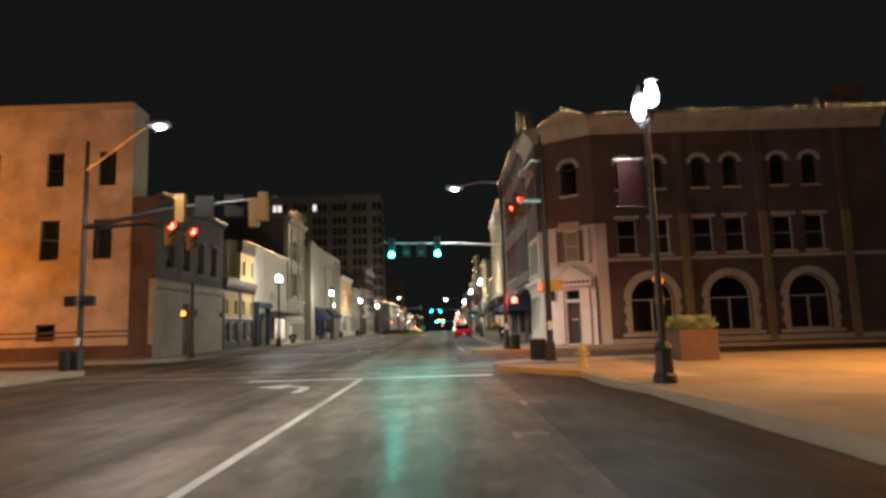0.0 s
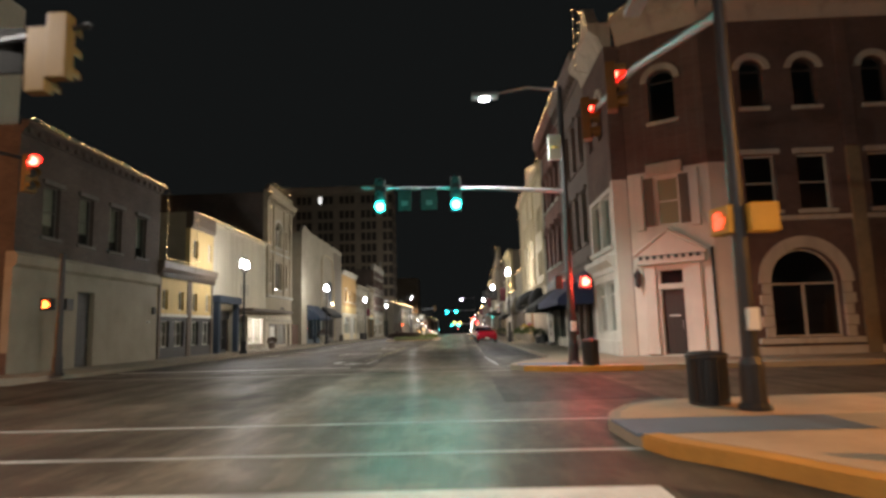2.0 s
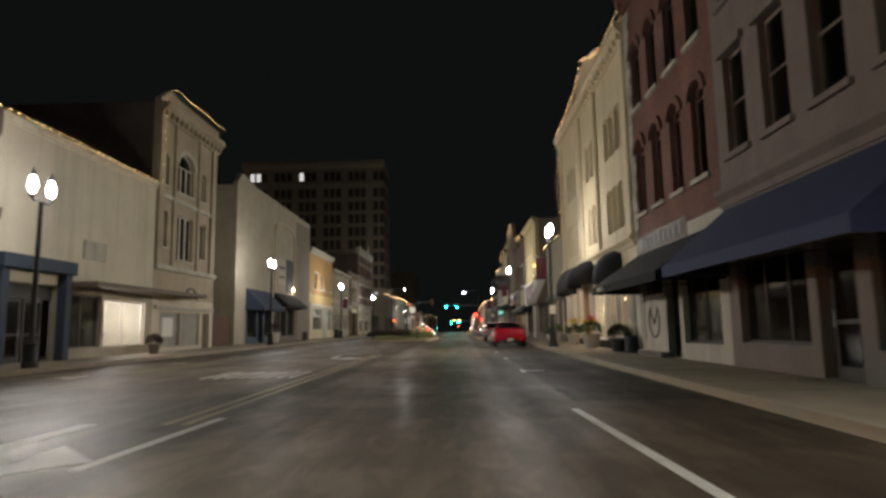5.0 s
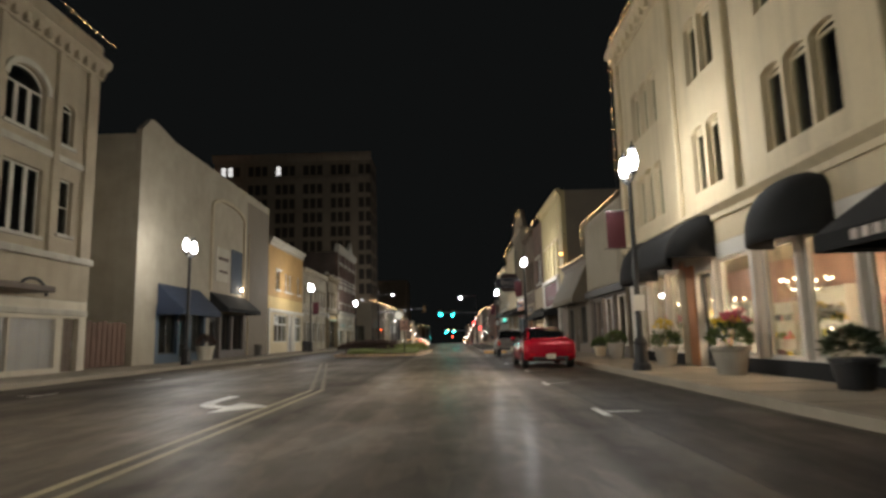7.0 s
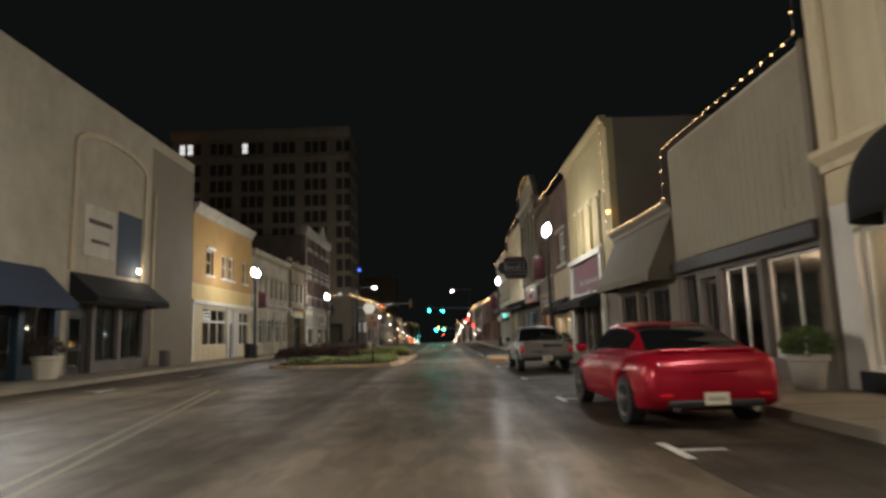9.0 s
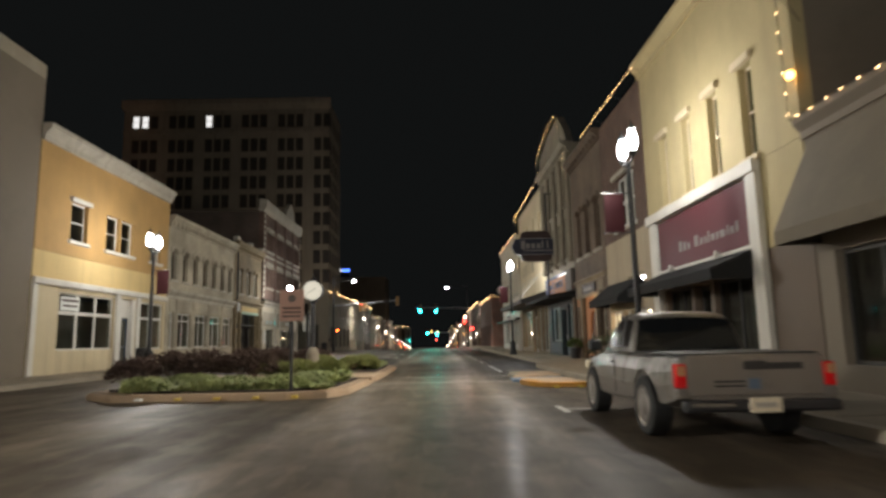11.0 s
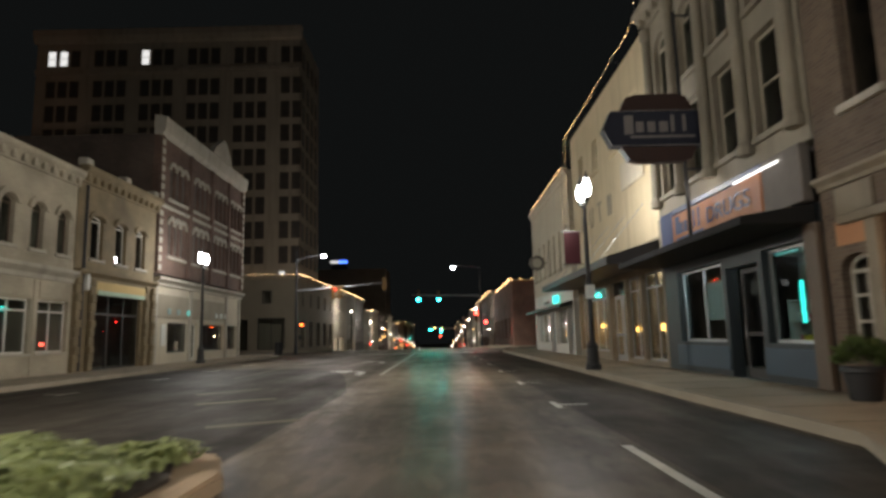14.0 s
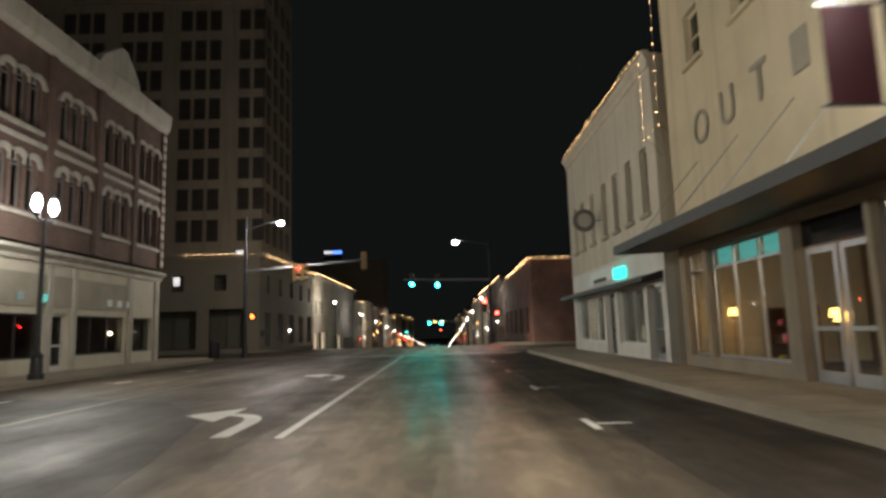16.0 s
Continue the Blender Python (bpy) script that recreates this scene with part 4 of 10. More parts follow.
marking("turn_arrow", [[(2 * -4.9 - x, 2 * 39.6 - y) for x, y in q] for q in turn_arrow(-4.9, 38.6, 1.1)], PAINT, "worn white turn arrow for oncoming traffic")
marking("turn_arrow", [[(2 * -5.3 - x, 2 * 58.0 - y) for x, y in q] for q in turn_arrow(-5.3, 57.0, 1.1)], PAINT, "worn white turn arrow for oncoming traffic")
marking("lane_line", [strip_q(-3.45, 38.0, -3.35, 41.0, 0.13)], PAINT, "short white lane line")
for _dx in (-0.13, 0.13):
    marking("centre_line", [strip_q(-3.75 + _dx, 40.5, -3.8 + _dx, 60.0, 0.1)], PAINT_Y, "faded double yellow centre line")
    marking("centre_line", [strip_q(-3.8 + _dx, 60.0, -6.9 + _dx, 75.5, 0.1)], PAINT_OLD, "worn double yellow line bending round the island")
# lettering on the turning lane, seen end-on
_bars = []
for k, (w, s) in enumerate(((0.0, 1), (0.42, 1), (0.84, 1), (1.26, 1))):
    _bars += [strip_q(-6.5 + w * 1.5, 47.7, -6.5 + w * 1.5, 49.8, 0.09), strip_q(-6.2 + w * 1.5, 47.7, -6.2 + w * 1.5, 49.8, 0.09), strip_q(-6.55 + w * 1.5, 49.7, -6.15 + w * 1.5, 49.7, 0.14)]
marking("lane_lettering", _bars, PAINT, "long worn white lettering bars on the turn lane")
# parking tees on the kerb lanes
for _y in (48.9, 55.0, 60.4, 65.7, 71.0, 76.6, 82.9, 103.7, 108.8, 114.2, 119.4, 124.8, 130.2):
    _x = {65.7: 1.67, 82.9: 1.3}.get(_y, 1.47)
    marking("parking_mark", [strip_q(_x, _y - 0.45, _x, _y + 0.45, 0.11), strip_q(_x + 0.05, _y, _x + 0.55, _y, 0.09)], PAINT, "white parking space tee")
    marking("parking_mark", [strip_q(-10.35, _y - 0.5, -10.35, _y + 0.5, 0.11), strip_q(-10.4, _y, -10.95, _y, 0.09)], PAINT, "white parking space tee")
marking("lane_line", [strip_q(1.5, 94.4, 1.5, 99.6, 0.11)], PAINT, "solid white line past the crossing")
marking("lane_line", [strip_q(1.7, 35.5, 1.45, 41.5, 0.12)], PAINT, "solid white line past the crossing")
marking("crosswalk", [strip_q(-2.55, 89.9, 1.7, 89.8, 0.13), strip_q(-2.55, 92.25, 1.7, 92.2, 0.13)], PAINT_WORN, "pair of worn white crosswalk lines")
marking("turn_arrow", turn_arrow(-3.5, 114.0, 1.15), PAINT, "worn white left turn arrow")
marking("turn_arrow", turn_arrow(-3.6, 123.0, 1.15), PAINT, "worn white left turn arrow")
marking("lane_line", [strip_q(-2.66, 113.8, -2.62, 138.5, 0.12)], PAINT, "solid white lane line")
marking("centre_line", [strip_q(-7.6, 113.5, -7.6, 138.5, 0.09)], PAINT_OLD, "faded yellow centre line")
marking("worn_streak", [strip_q(-5.6, 105.3, -4.2, 106.15, 0.3), strip_q(-4.1, 101.9, -2.85, 102.5, 0.26), strip_q(-6.5, 107.6, -5.3, 108.75, 0.24)], PAINT_OLD, "pale worn streak across the asphalt")
marking("stop_line", [strip_q(-7.4, 138.8, 3.6, 138.8, 0.4)], PAINT, "broad worn white stop line")
marking("crosswalk", [strip_q(-12.5, 140.0, 3.7, 140.0, 0.15), strip_q(-12.5, 142.0, 3.7, 142.0, 0.15), strip_q(-12.5, 153.0, 3.7, 153.0, 0.15)], PAINT_WORN, "worn white crosswalk lines")
solo("asphalt_patch", box(1.2, 24.5, 0.0, 4.0, 30.0, 0.003), ASPHALT_DARK, "darker relaid asphalt patch", "asphalt patch", kind="structure")
solo("asphalt_patch", box(1.6, 42.5, 0.0, 3.75, 66, 0.003), ASPHALT_DARK, "darker asphalt of the parking lane", "asphalt patch", kind="structure")
solo("asphalt_patch", box(1.65, 96, 0.0, 3.75, 137, 0.003), ASPHALT_DARK, "darker asphalt of the parking lane", "asphalt patch", kind="structure")

outline_slab("asphalt_patch", [(2.25, 5.0), (4.95, 5.0), (4.7, 12.5), (4.3, 14.4), (4.25, 16.7), (3.6, 17.5), (2.13, 18.4), (2.2, 15.0)], -0.02, 0.003, ASPHALT_DARK, "darker asphalt of the parking bay", "asphalt patch", bevel=0.0)

outline_slab("asphalt_patch", [(-12.6, 98.9), (-2.9, 98.9), (-2.82, 107.2), (-3.7, 112.6), (-4.4, 115.8), (-6.2, 118.6), (-9.0, 120.0), (-12.6, 120.3)], -0.02, 0.003, ASPHALT_DARK, "older darker asphalt beyond a crooked seam", "asphalt patch", bevel=0.0)

# ---- buildings on the left side of the street ----
def facade(pl, b, u0, u1, z0, z1, mat, wins, name="wall", thick=0.3):
    part(name, wall_with_holes(pl, u0, u1, z0, z1, [(w["u"][0], w["u"][1], w["z"][0], w["z"][1], w.get("arch", 0.0)) for w in wins], thick), mat, b)
    for w in wins:
        if w.get("empty"):
            continue
        window(pl, b, *w["u"], *w["z"], w.get("cols", 1), w.get("rows", 2), w.get("arch", 0.0), w.get("frame"), w.get("deep", 0.16), w.get("bar", 0.05), w.get("sill"), w.get("hood"), w.get("blind", False), w.get("name", "window"), w.get("pane"), w.get("transom", 0.0))


def W(u0, u1, z0, z1, **kw):
    return dict(u=(u0, u1), z=(z0, z1), **kw)


def door(pl, parent, u0, u1, z0, z1, mat, deep=0.2, glazed=False, arch=0.0, knob=True):
    bm = bmesh.new()
    d1 = -deep
    if arch > 0:
        c, r, n = (u0 + u1) / 2, (u1 - u0) / 2, 12
        ring = [(u0, z0), (u1, z0)] + [(c + r * math.cos(math.pi * j / n), z1 - arch + arch * math.sin(math.pi * j / n)) for j in range(n + 1)]
        pl.prism(bm, ring, d1 - 0.06, d1)
    elif glazed:
        e = 0.11
        pl.add(bm, u0, u0 + e, d1 - 0.05, d1, z0, z1)
        pl.add(bm, u1 - e, u1, d1 - 0.05, d1, z0, z1)
        pl.add(bm, u0 + e, u1 - e, d1 - 0.05, d1, z0, z0 + 0.22)
        pl.add(bm, u0 + e, u1 - e, d1 - 0.05, d1, z1 - e, z1)
        pl.add(bm, u0 + e, u1 - e, d1 - 0.048, d1 + 0.002, z0 + 0.95, z0 + 1.03)
    else:
        pl.add(bm, u0, u1, d1 - 0.06, d1, z0, z1)
        h = (z1 - z0)
    ob = part("door", bm, mat, parent)
    if not glazed and arch <= 0:
        for a, b in ((0.08, 0.36), (0.42, 0.72), (0.77, 0.94)):
            for s in (0.12, 0.54):
                part("panel", pl.box(u0 + (u1 - u0) * s, u0 + (u1 - u0) * (s + 0.34), d1, d1 + 0.018, z0 + h * a, z0 + h * b, 0.006), mat, ob)
    if glazed:
        g = part("pane", pl.box(u0 + 0.1, u1 - 0.1, d1 - 0.03, d1 - 0.02, z0 + 0.2, z1 - 0.1), GLASS, ob)
        g.visible_shadow = False
    if knob:
        part("handle", tube([pl.p(u1 - 0.12, d1 + 0.05, z0 + 0.9), pl.p(u1 - 0.12, d1 + 0.05, z0 + 1.2)], 0.014, 8), STEEL, ob)
    return ob


def building(label, at, group=""):
    b = thing("building", label, "building", group or "buildings along the street", at=at)
    return b


# taller corner block with its side wall lit by sodium light
PY = Plane(0, 34.5, 1, 0, 0, -1)
b = building("tall plastered corner building with dark sash windows, lit orange", (-20, 35, 0))
_w = [W(x - 0.5, x + 0.5, 10.0, 12.0, frame=DARK) for x in (-25.2, -21.5, -18.5)] + [W(x - 0.55, x + 0.55, 5.75, 8.05, frame=DARK) for x in (-25.4, -21.65, -18.65)] + [W(-22.2, -21.1, 1.2, 2.15, rows=1, frame=DARK)]
facade(PY, b, -32, -17.02, 0.9, 14.8, PEELING, _w)
part("plinth", PY.box(-32, -17.0, -0.3, 0.05, 0.0, 0.9), BRICK_RED, b)
part("plinth", PY.box(-17.0, -15.62, -0.05, 0.03, 0.0, 0.9), BRICK_RED, b)
shell(PY, b, -32, -17.02, 14.8, 1.7, CREAM_PALE, floors=(4.6, 9.2))
cornice(PY, b, -32, -17.0, 14.5, 14.85, 0.2, BEIGE)
for _z in (1.35, 1.62):
    part("band", PY.box(-32, -17.02, 0.0, 0.04, _z, _z + 0.1), BRICK_RED, b)

b = building("two-storey dark brick building with blank beige ground floor", (-15.6, 40, 0))
facade(PL, b, 34.5, 45.05, 4.55, 9.3, BRICK_DARK, [W(u - 0.5, u + 0.5, 5.3, 7.35, frame=GREY_STONE, sill=GREY_STONE, hood=GREY_STONE, blind=True) for u in (36.4, 38.65, 40.9, 43.2)])
facade(PL, b, 34.5, 45.05, 0, 3.98, BEIGE, [W(38.3, 39.5, 0.15, 3.3, empty=True)], "lower_wall")
door(PL, b, 38.32, 39.48, 0.15, 2.5, DARK, 0.22)
part("door_panel", PL.box(38.3, 39.5, -0.28, -0.22, 2.52, 3.3), DARK, b)
part("band", PL.section(bmesh.new(), [(-0.3, 3.98), (0.02, 3.98), (0.16, 4.1), (0.16, 4.4), (0.04, 4.55), (-0.3, 4.55)], 34.5, 45.05), BEIGE, b)
cornice(PL, b, 34.5, 45.05, 8.95, 9.45, 0.3, BRICK_DARK, dentils=True)
shell(PL, b, 34.5, 45.05, 9.3, 1.38, BRICK_DARK)
part("meter_box", PL.box(44.5, 44.75, 0.0, 0.12, 2.5, 2.85, 0.01), DARK, b)
part("wall_lamp", PL.box(44.0, 44.15, 0.0, 0.1, 2.05, 2.12, 0.01), WHITE, b)
string_lights(PL, [(34.6, 9.55), (45.2, 9.35), (45.15, 5.5)], d=0.36)


def two_bay(y0, y1, top, with_upper, lights):
    b = building("cream and brown painted shop building with white-framed windows", (LEFT_X, (y0 + y1) / 2, 0))
    up = [W(y0 + 0.5, y0 + 1.12, 2.8, 3.85, frame=WHITE, bar=0.04), W(y0 + 2.4, y0 + 3.05, 2.8, 3.85, frame=WHITE, bar=0.04)]
    facade(PL, b, y0, y1, 2.5, 4.65, YELLOW, up, "upper_wall")
    low = [W(y0 + 0.45, y0 + 1.35, 0.75, 2.15, cols=2, rows=2, frame=WHITE, bar=0.05), W(y0 + 1.95, y0 + 3.1, 0.75, 2.15, cols=2, rows=2, frame=WHITE, bar=0.05)]
    facade(PL, b, y0, y1, 0.0, 2.5, DARK, low, "shopfront")
    ring = [(-0.3, 4.65), (0.05, 4.65), (0.32, 5.0), (0.36, 5.35), (-0.3, 5.45)]
    part("cornice", PL.section(bmesh.new(), ring, y0, y1), BROWN_PAINT, b)
    for k in range(9):
        u = y0 + (k + 0.5) * (y1 - y0) / 9
        part("bracket", PL.box(u - 0.07, u + 0.07, 0.04, 0.24, 4.5, 4.8, 0.01), BROWN_PAINT, b)
    for u in (y0 + 0.02, y1 - 0.24):
        part("pilaster", PL.box(u, u + 0.22, 0.0, 0.06, 0.0, 4.64), BROWN_PAINT, b)
    part("band", PL.box(y0 + 0.25, y1 - 0.25, 0.0, 0.05, 2.4, 2.55), WHITE, b)
    if with_upper:
        facade(PL, b, y0, y1, 5.45, 7.75, YELLOW, [W(y0 + 0.45, y0 + 1.1, 6.0, 7.1, frame=WHITE, bar=0.04), W(y0 + 2.6, y0 + 3.2, 6.0, 7.1, frame=WHITE, bar=0.04)], "top_wall")
        part("fascia", PL.section(bmesh.new(), [(-0.3, 7.75), (0.06, 7.75), (0.16, 7.95), (0.16, top), (-0.3, top)], y0, y1), BROWN_PAINT, b)
    shell(PL, b, y0, y1, top, 11, BEIGE, floors=(2.5,))
    return b


two_bay(45.1, 48.78, 5.45, False, None)
two_bay(48.82, 52.2, 8.75, True, None)
string_lights(PL, [(45.2, 5.5), (48.8, 5.55), (48.85, 8.75), (62.8, 8.68), (62.85, 13.4), (63.9, 14.15), (65.1, 14.1), (70.75, 14.1)], d=0.4)

b = building("plain plastered two-storey building over a lit shopfront", (LEFT_X, 57, 0))
part("wall", PL.box(52.22, 63.0, -0.3, 0.0, 3.0, 8.7), CREAM_PALE, b)
cornice(PL, b, 52.22, 63.0, 8.45, 8.75, 0.14, CREAM_PALE)
_sh = [W(52.7, 55.8, 0.15, 2.95, empty=True), W(56.3, 58.7, 0.55, 2.75, cols=2, rows=1, frame=GREY_STONE), W(58.9, 62.4, 0.55, 2.6, cols=2, rows=1, frame=WHITE, name="shop_window")]
facade(PL, b, 52.22, 63.0, 0.0, 2.99, BEIGE, _sh, "shopfront")
part("portal", (lambda bm: PL.add(PL.add(PL.add(bm, 52.4, 52.75, 0.0, 0.35, 0, 3.4), 55.75, 56.1, 0.0, 0.35, 0, 3.4), 52.3, 56.2, 0.0, 0.5, 3.4, 3.9, 0.03))(bmesh.new()), BLUE_CANVAS, b, "dark blue painted entrance portal")
door(PL, b, 53.2, 54.2, 0.15, 2.4, DARK, 0.25, glazed=True)
door(PL, b, 54.3, 55.3, 0.15, 2.4, DARK, 0.25, glazed=True)
part("door_panel", PL.box(52.71, 55.79, -0.29, -0.24, 2.42, 2.94), DARK, b)
part("canopy", PL.box(56.2, 66.6, 0.02, 1.3, 2.98, 3.18, 0.02), BROWN_PAINT, b)
shop_interior(PL, b, 58.8, 62.5, 2.8, 2.2, WHITE)
part("display_stand", (lambda bm: add_ball(add_tube(bm, [PL.p(60.2, -0.9, 0.15), PL.p(60.2, -0.9, 1.0)], 0.12, 8), PL.p(60.2, -0.9, 1.1), 0.2, 1))(bmesh.new()), BROWN_PAINT, b)
part("ceiling_tube", PL.box(59.2, 62.0, -1.2, -0.95, 2.72, 2.78), WHITE_TUBE, b)
shell(PL, b, 52.22, 63.0, 8.7, 11, BEIGE)
part("blank_sign", PL.box(57.2, 58.8, 0.0, 0.05, 4.2, 5.0, 0.01), PALE_STONE, b)

b = building("ornate three-storey pale stone building with arched upper window", (LEFT_X, 66.8, 0))
_dw = [W(65.3, 67.3, 8.85, 11.1, cols=3, rows=1, arch=0.7, frame=PALE_STONE, bar=0.2, sill=PALE_STONE, hood=PALE_STONE), W(65.4, 67.4, 5.1, 7.55, cols=3, rows=1, frame=PALE_STONE, bar=0.2, sill=PALE_STONE),
       W(63.6, 64.25, 8.9, 10.6, arch=0.25, frame=PALE_STONE, sill=PALE_STONE), W(63.65, 64.25, 5.6, 7.5, frame=PALE_STONE, sill=PALE_STONE), W(68.3, 69.05, 8.9, 10.6, arch=0.25, frame=PALE_STONE, sill=PALE_STONE), W(68.4, 69.2, 5.4, 7.55, frame=PALE_STONE, sill=PALE_STONE)]
facade(PL, b, 63.02, 70.6, 2.9, 13.2, ORNATE, _dw)
facade(PL, b, 63.02, 70.6, 0.0, 2.89, CREAM_PALE, [W(63.9, 66.2, 0.35, 2.15, empty=True), W(66.3, 68.7, 0.35, 2.15, empty=True), W(69.1, 70.1, 0.15, 2.2, empty=True)], "shopfront")
for _u0, _u1 in ((63.9, 66.2), (66.3, 68.7)):
    bm = bmesh.new()
    n = int((_u1 - _u0) / 0.14)
    for k in range(n + 1):
        PL.add(bm, _u0 + k * (_u1 - _u0) / n - 0.01, _u0 + k * (_u1 - _u0) / n + 0.01, -0.08, -0.06, 0.35, 2.15)
    for k in range(14):
        PL.add(bm, _u0, _u1, -0.081, -0.061, 0.4 + k * 0.13, 0.415 + k * 0.13)
    part("security_grille", bm, STEEL, b, "pale steel security grille")
    part("shutter_panel", PL.box(_u0, _u1, -0.28, -0.2, 0.35, 2.15), PALE_STONE, b)
part("notice_board", PL.box(64.2, 65.4, -0.05, -0.02, 0.9, 1.9, 0.01), SIGN_WHITE, b)
door(PL, b, 69.12, 70.08, 0.15, 2.18, BROWN_PAINT)
part("band", PL.box(63.2, 70.5, 0.0, 0.12, 2.3, 2.52, 0.02), PALE_STONE, b)
for _u in (63.04, 64.7, 67.75, 69.7):
    part("pilaster", PL.box(_u, _u + (0.55 if _u in (63.04, 69.7) else 0.32), 0.0, 0.14, 4.6, 12.4, 0.02), ORNATE, b)
part("band", PL.box(63.02, 70.6, 0.0, 0.18, 4.35, 4.62, 0.03), PALE_STONE, b)
part("band", PL.box(63.6, 69.7, 0.0, 0.1, 8.15, 8.4, 0.02), PALE_STONE, b)
cornice(PL, b, 63.02, 70.6, 12.4, 13.2, 0.5, ORNATE, dentils=True)
_ring = [(63.02, 13.2), (70.6, 13.2), (70.6, 13.95), (65.1, 13.98), (64.0, 14.1), (63.02, 13.4)]
part("parapet", PL.prism(bmesh.new(), _ring, -0.3, 0.05), ORNATE, b)
_a = [(67.0 + 0.75 * math.cos(math.pi * j / 10), 2.95 + 0.6 * math.sin(math.pi * j / 10)) for j in range(11)]
part("arched_bracket", tube([PL.p(u, 0.2, z) for u, z in _a], 0.05, 6), BLACK_METAL, b)
part("wall_light_bar", PL.box(65.3, 66.6, 0.15, 0.3, 3.0, 3.1, 0.02), PALE_STONE, b)
shell(PL, b, 63.02, 70.6, 13.2, 12, BRICK_DARK, floors=(4.0, 8.0))

# recessed yard wall and its fence
b = building("low plastered wall set back behind a board fence", (LEFT_X - 3, 72.4, 0))
PLs = Plane(LEFT_X - 2.6, 0, 0, 1, 1, 0)
facade(PLs, b, 70.62, 74.28, 0, 9.4, BEIGE, [W(71.0, 73.9, 0.2, 3.9, empty=True)])
part("gate_panel", PLs.box(71.0, 73.9, -0.29, -0.22, 0.2, 3.9), INTERIOR_DARK, b)
shell(PLs, b, 70.62, 74.28, 9.4, 8, BEIGE)
f = thing("fence", "weathered brown board fence with gaps between the boards", "fence", at=(LEFT_X - 0.3, 72.5, 0.14))
for k in range(9):
    u = 70.72 + k * 0.395
    part("board", PL.box(u, u + 0.33, -0.32, -0.28, 0.2, 2.15 + 0.05 * math.sin(k * 2.1), 0.008), WOOD_FENCE, f)
for z in (0.55, 1.75):
    part("rail", PL.box(70.66, 74.25, -0.38, -0.325, z, z + 0.09), WOOD_FENCE, f)

b = building("large plain plastered building with peaked gable corner and dark awnings", (LEFT_X, 84, 0))
_fw = [W(76.8, 78.9, 0.6, 2.9, cols=2, rows=1, frame=DARK), W(79.2, 80.4, 0.15, 2.8, empty=True), W(80.7, 82.4, 0.6, 2.9, cols=2, rows=1, frame=DARK), W(83.3, 84.9, 0.15, 3.0, empty=True), W(85.2, 87.0, 0.6, 2.95, cols=2, rows=1, frame=DARK), W(87.3, 89.3, 0.6, 2.95, cols=2, rows=1, frame=DARK)]
facade(PL, b, 74.3, 89.7, 3.02, 11.4, BEIGE, [])
facade(PL, b, 89.7, 95.0, 0.0, 11.4, BROWN_WALL, [], "side_bay")
facade(PL, b, 74.3, 76.4, 0.0, 3.02, BEIGE, [], "pier")
facade(PL, b, 76.4, 82.75, 0.0, 3.02, SHOP_BLUE, _fw[:3], "shopfront")
facade(PL, b, 82.75, 83.1, 0.0, 3.02, BEIGE, [], "pier")
facade(PL, b, 83.1, 89.7, 0.0, 3.02, GREY_STONE, _fw[3:], "shopfront")
part("gable", PL.prism(bmesh.new(), [(74.3, 11.4), (95.0, 11.4), (95.0, 11.95), (78.0, 12.05), (75.9, 12.4), (75.2, 12.4), (74.3, 11.6)], -0.3, 0.0), BEIGE, b)
for _u in (79.22, 83.4):
    door(PL, b, _u, _u + 1.15, 0.15, 2.5, DARK, 0.24, glazed=True)
part("door_panel", PL.box(79.2, 80.4, -0.29, -0.25, 2.52, 2.8), DARK, b)
part("door_panel", PL.box(83.3, 84.9, -0.29, -0.25, 2.52, 3.0), DARK, b)
part("door_panel", PL.box(84.57, 84.9, -0.29, -0.2, 0.15, 2.5), DARK, b)
awning(PL, b, 76.5, 81.6, 2.6, 4.2, 1.35, NAVY_FADED, label="faded dark blue canvas awning")
awning(PL, b, 83.2, 89.6, 3.0, 4.25, 1.15, BLACK_CANVAS, label="faded dark canvas awning")
bm = bmesh.new()
PL.add(bm, 83.0, 83.25, 0.0, 0.12, 4.3, 9.6)
PL.add(bm, 88.9, 89.15, 0.0, 0.12, 4.3, 9.6)
_a = [(86.07 + 3.07 * math.cos(math.pi * j / 14), 9.6 + 0.9 * math.sin(math.pi * j / 14)) for j in range(15)]
_c = [(86.07 + 2.82 * math.cos(math.pi * j / 14), 9.6 + 0.65 * math.sin(math.pi * j / 14)) for j in range(15)]
PL.band(bm, _a, _c, 0.0, 0.12)
part("arched_moulding", bm, TAN, b)
part("sign_panel", PL.box(83.9, 86.3, 0.0, 0.07, 5.0, 7.2, 0.02), PALE_STONE, b, "blank pale sign panel")
part("sign_bar", PL.box(84.2, 86.0, 0.07, 0.09, 6.4, 6.6), BRICK_RED, b)
part("sign_bar", PL.box(84.4, 85.8, 0.07, 0.09, 5.6, 5.75), BRICK_RED, b)
part("window_panel", PL.box(86.6, 88.8, 0.0, 0.03, 4.4, 7.4, 0.01), BLUE_CANVAS, b, "tall dark glazed panel")
part("wall_lamp", ball(PL.p(88.3, 0.2, 4.75), 0.09, 2, (1, 1, 1.4)), WARM_BULB, b)
part("rain_pipe", tube([PL.p(90.0, 0.08, 0.2), PL.p(90.0, 0.08, 9.0)], 0.05, 8), TAN, b)
shell(PL, b, 74.3, 95.0, 11.4, 14, BEIGE)

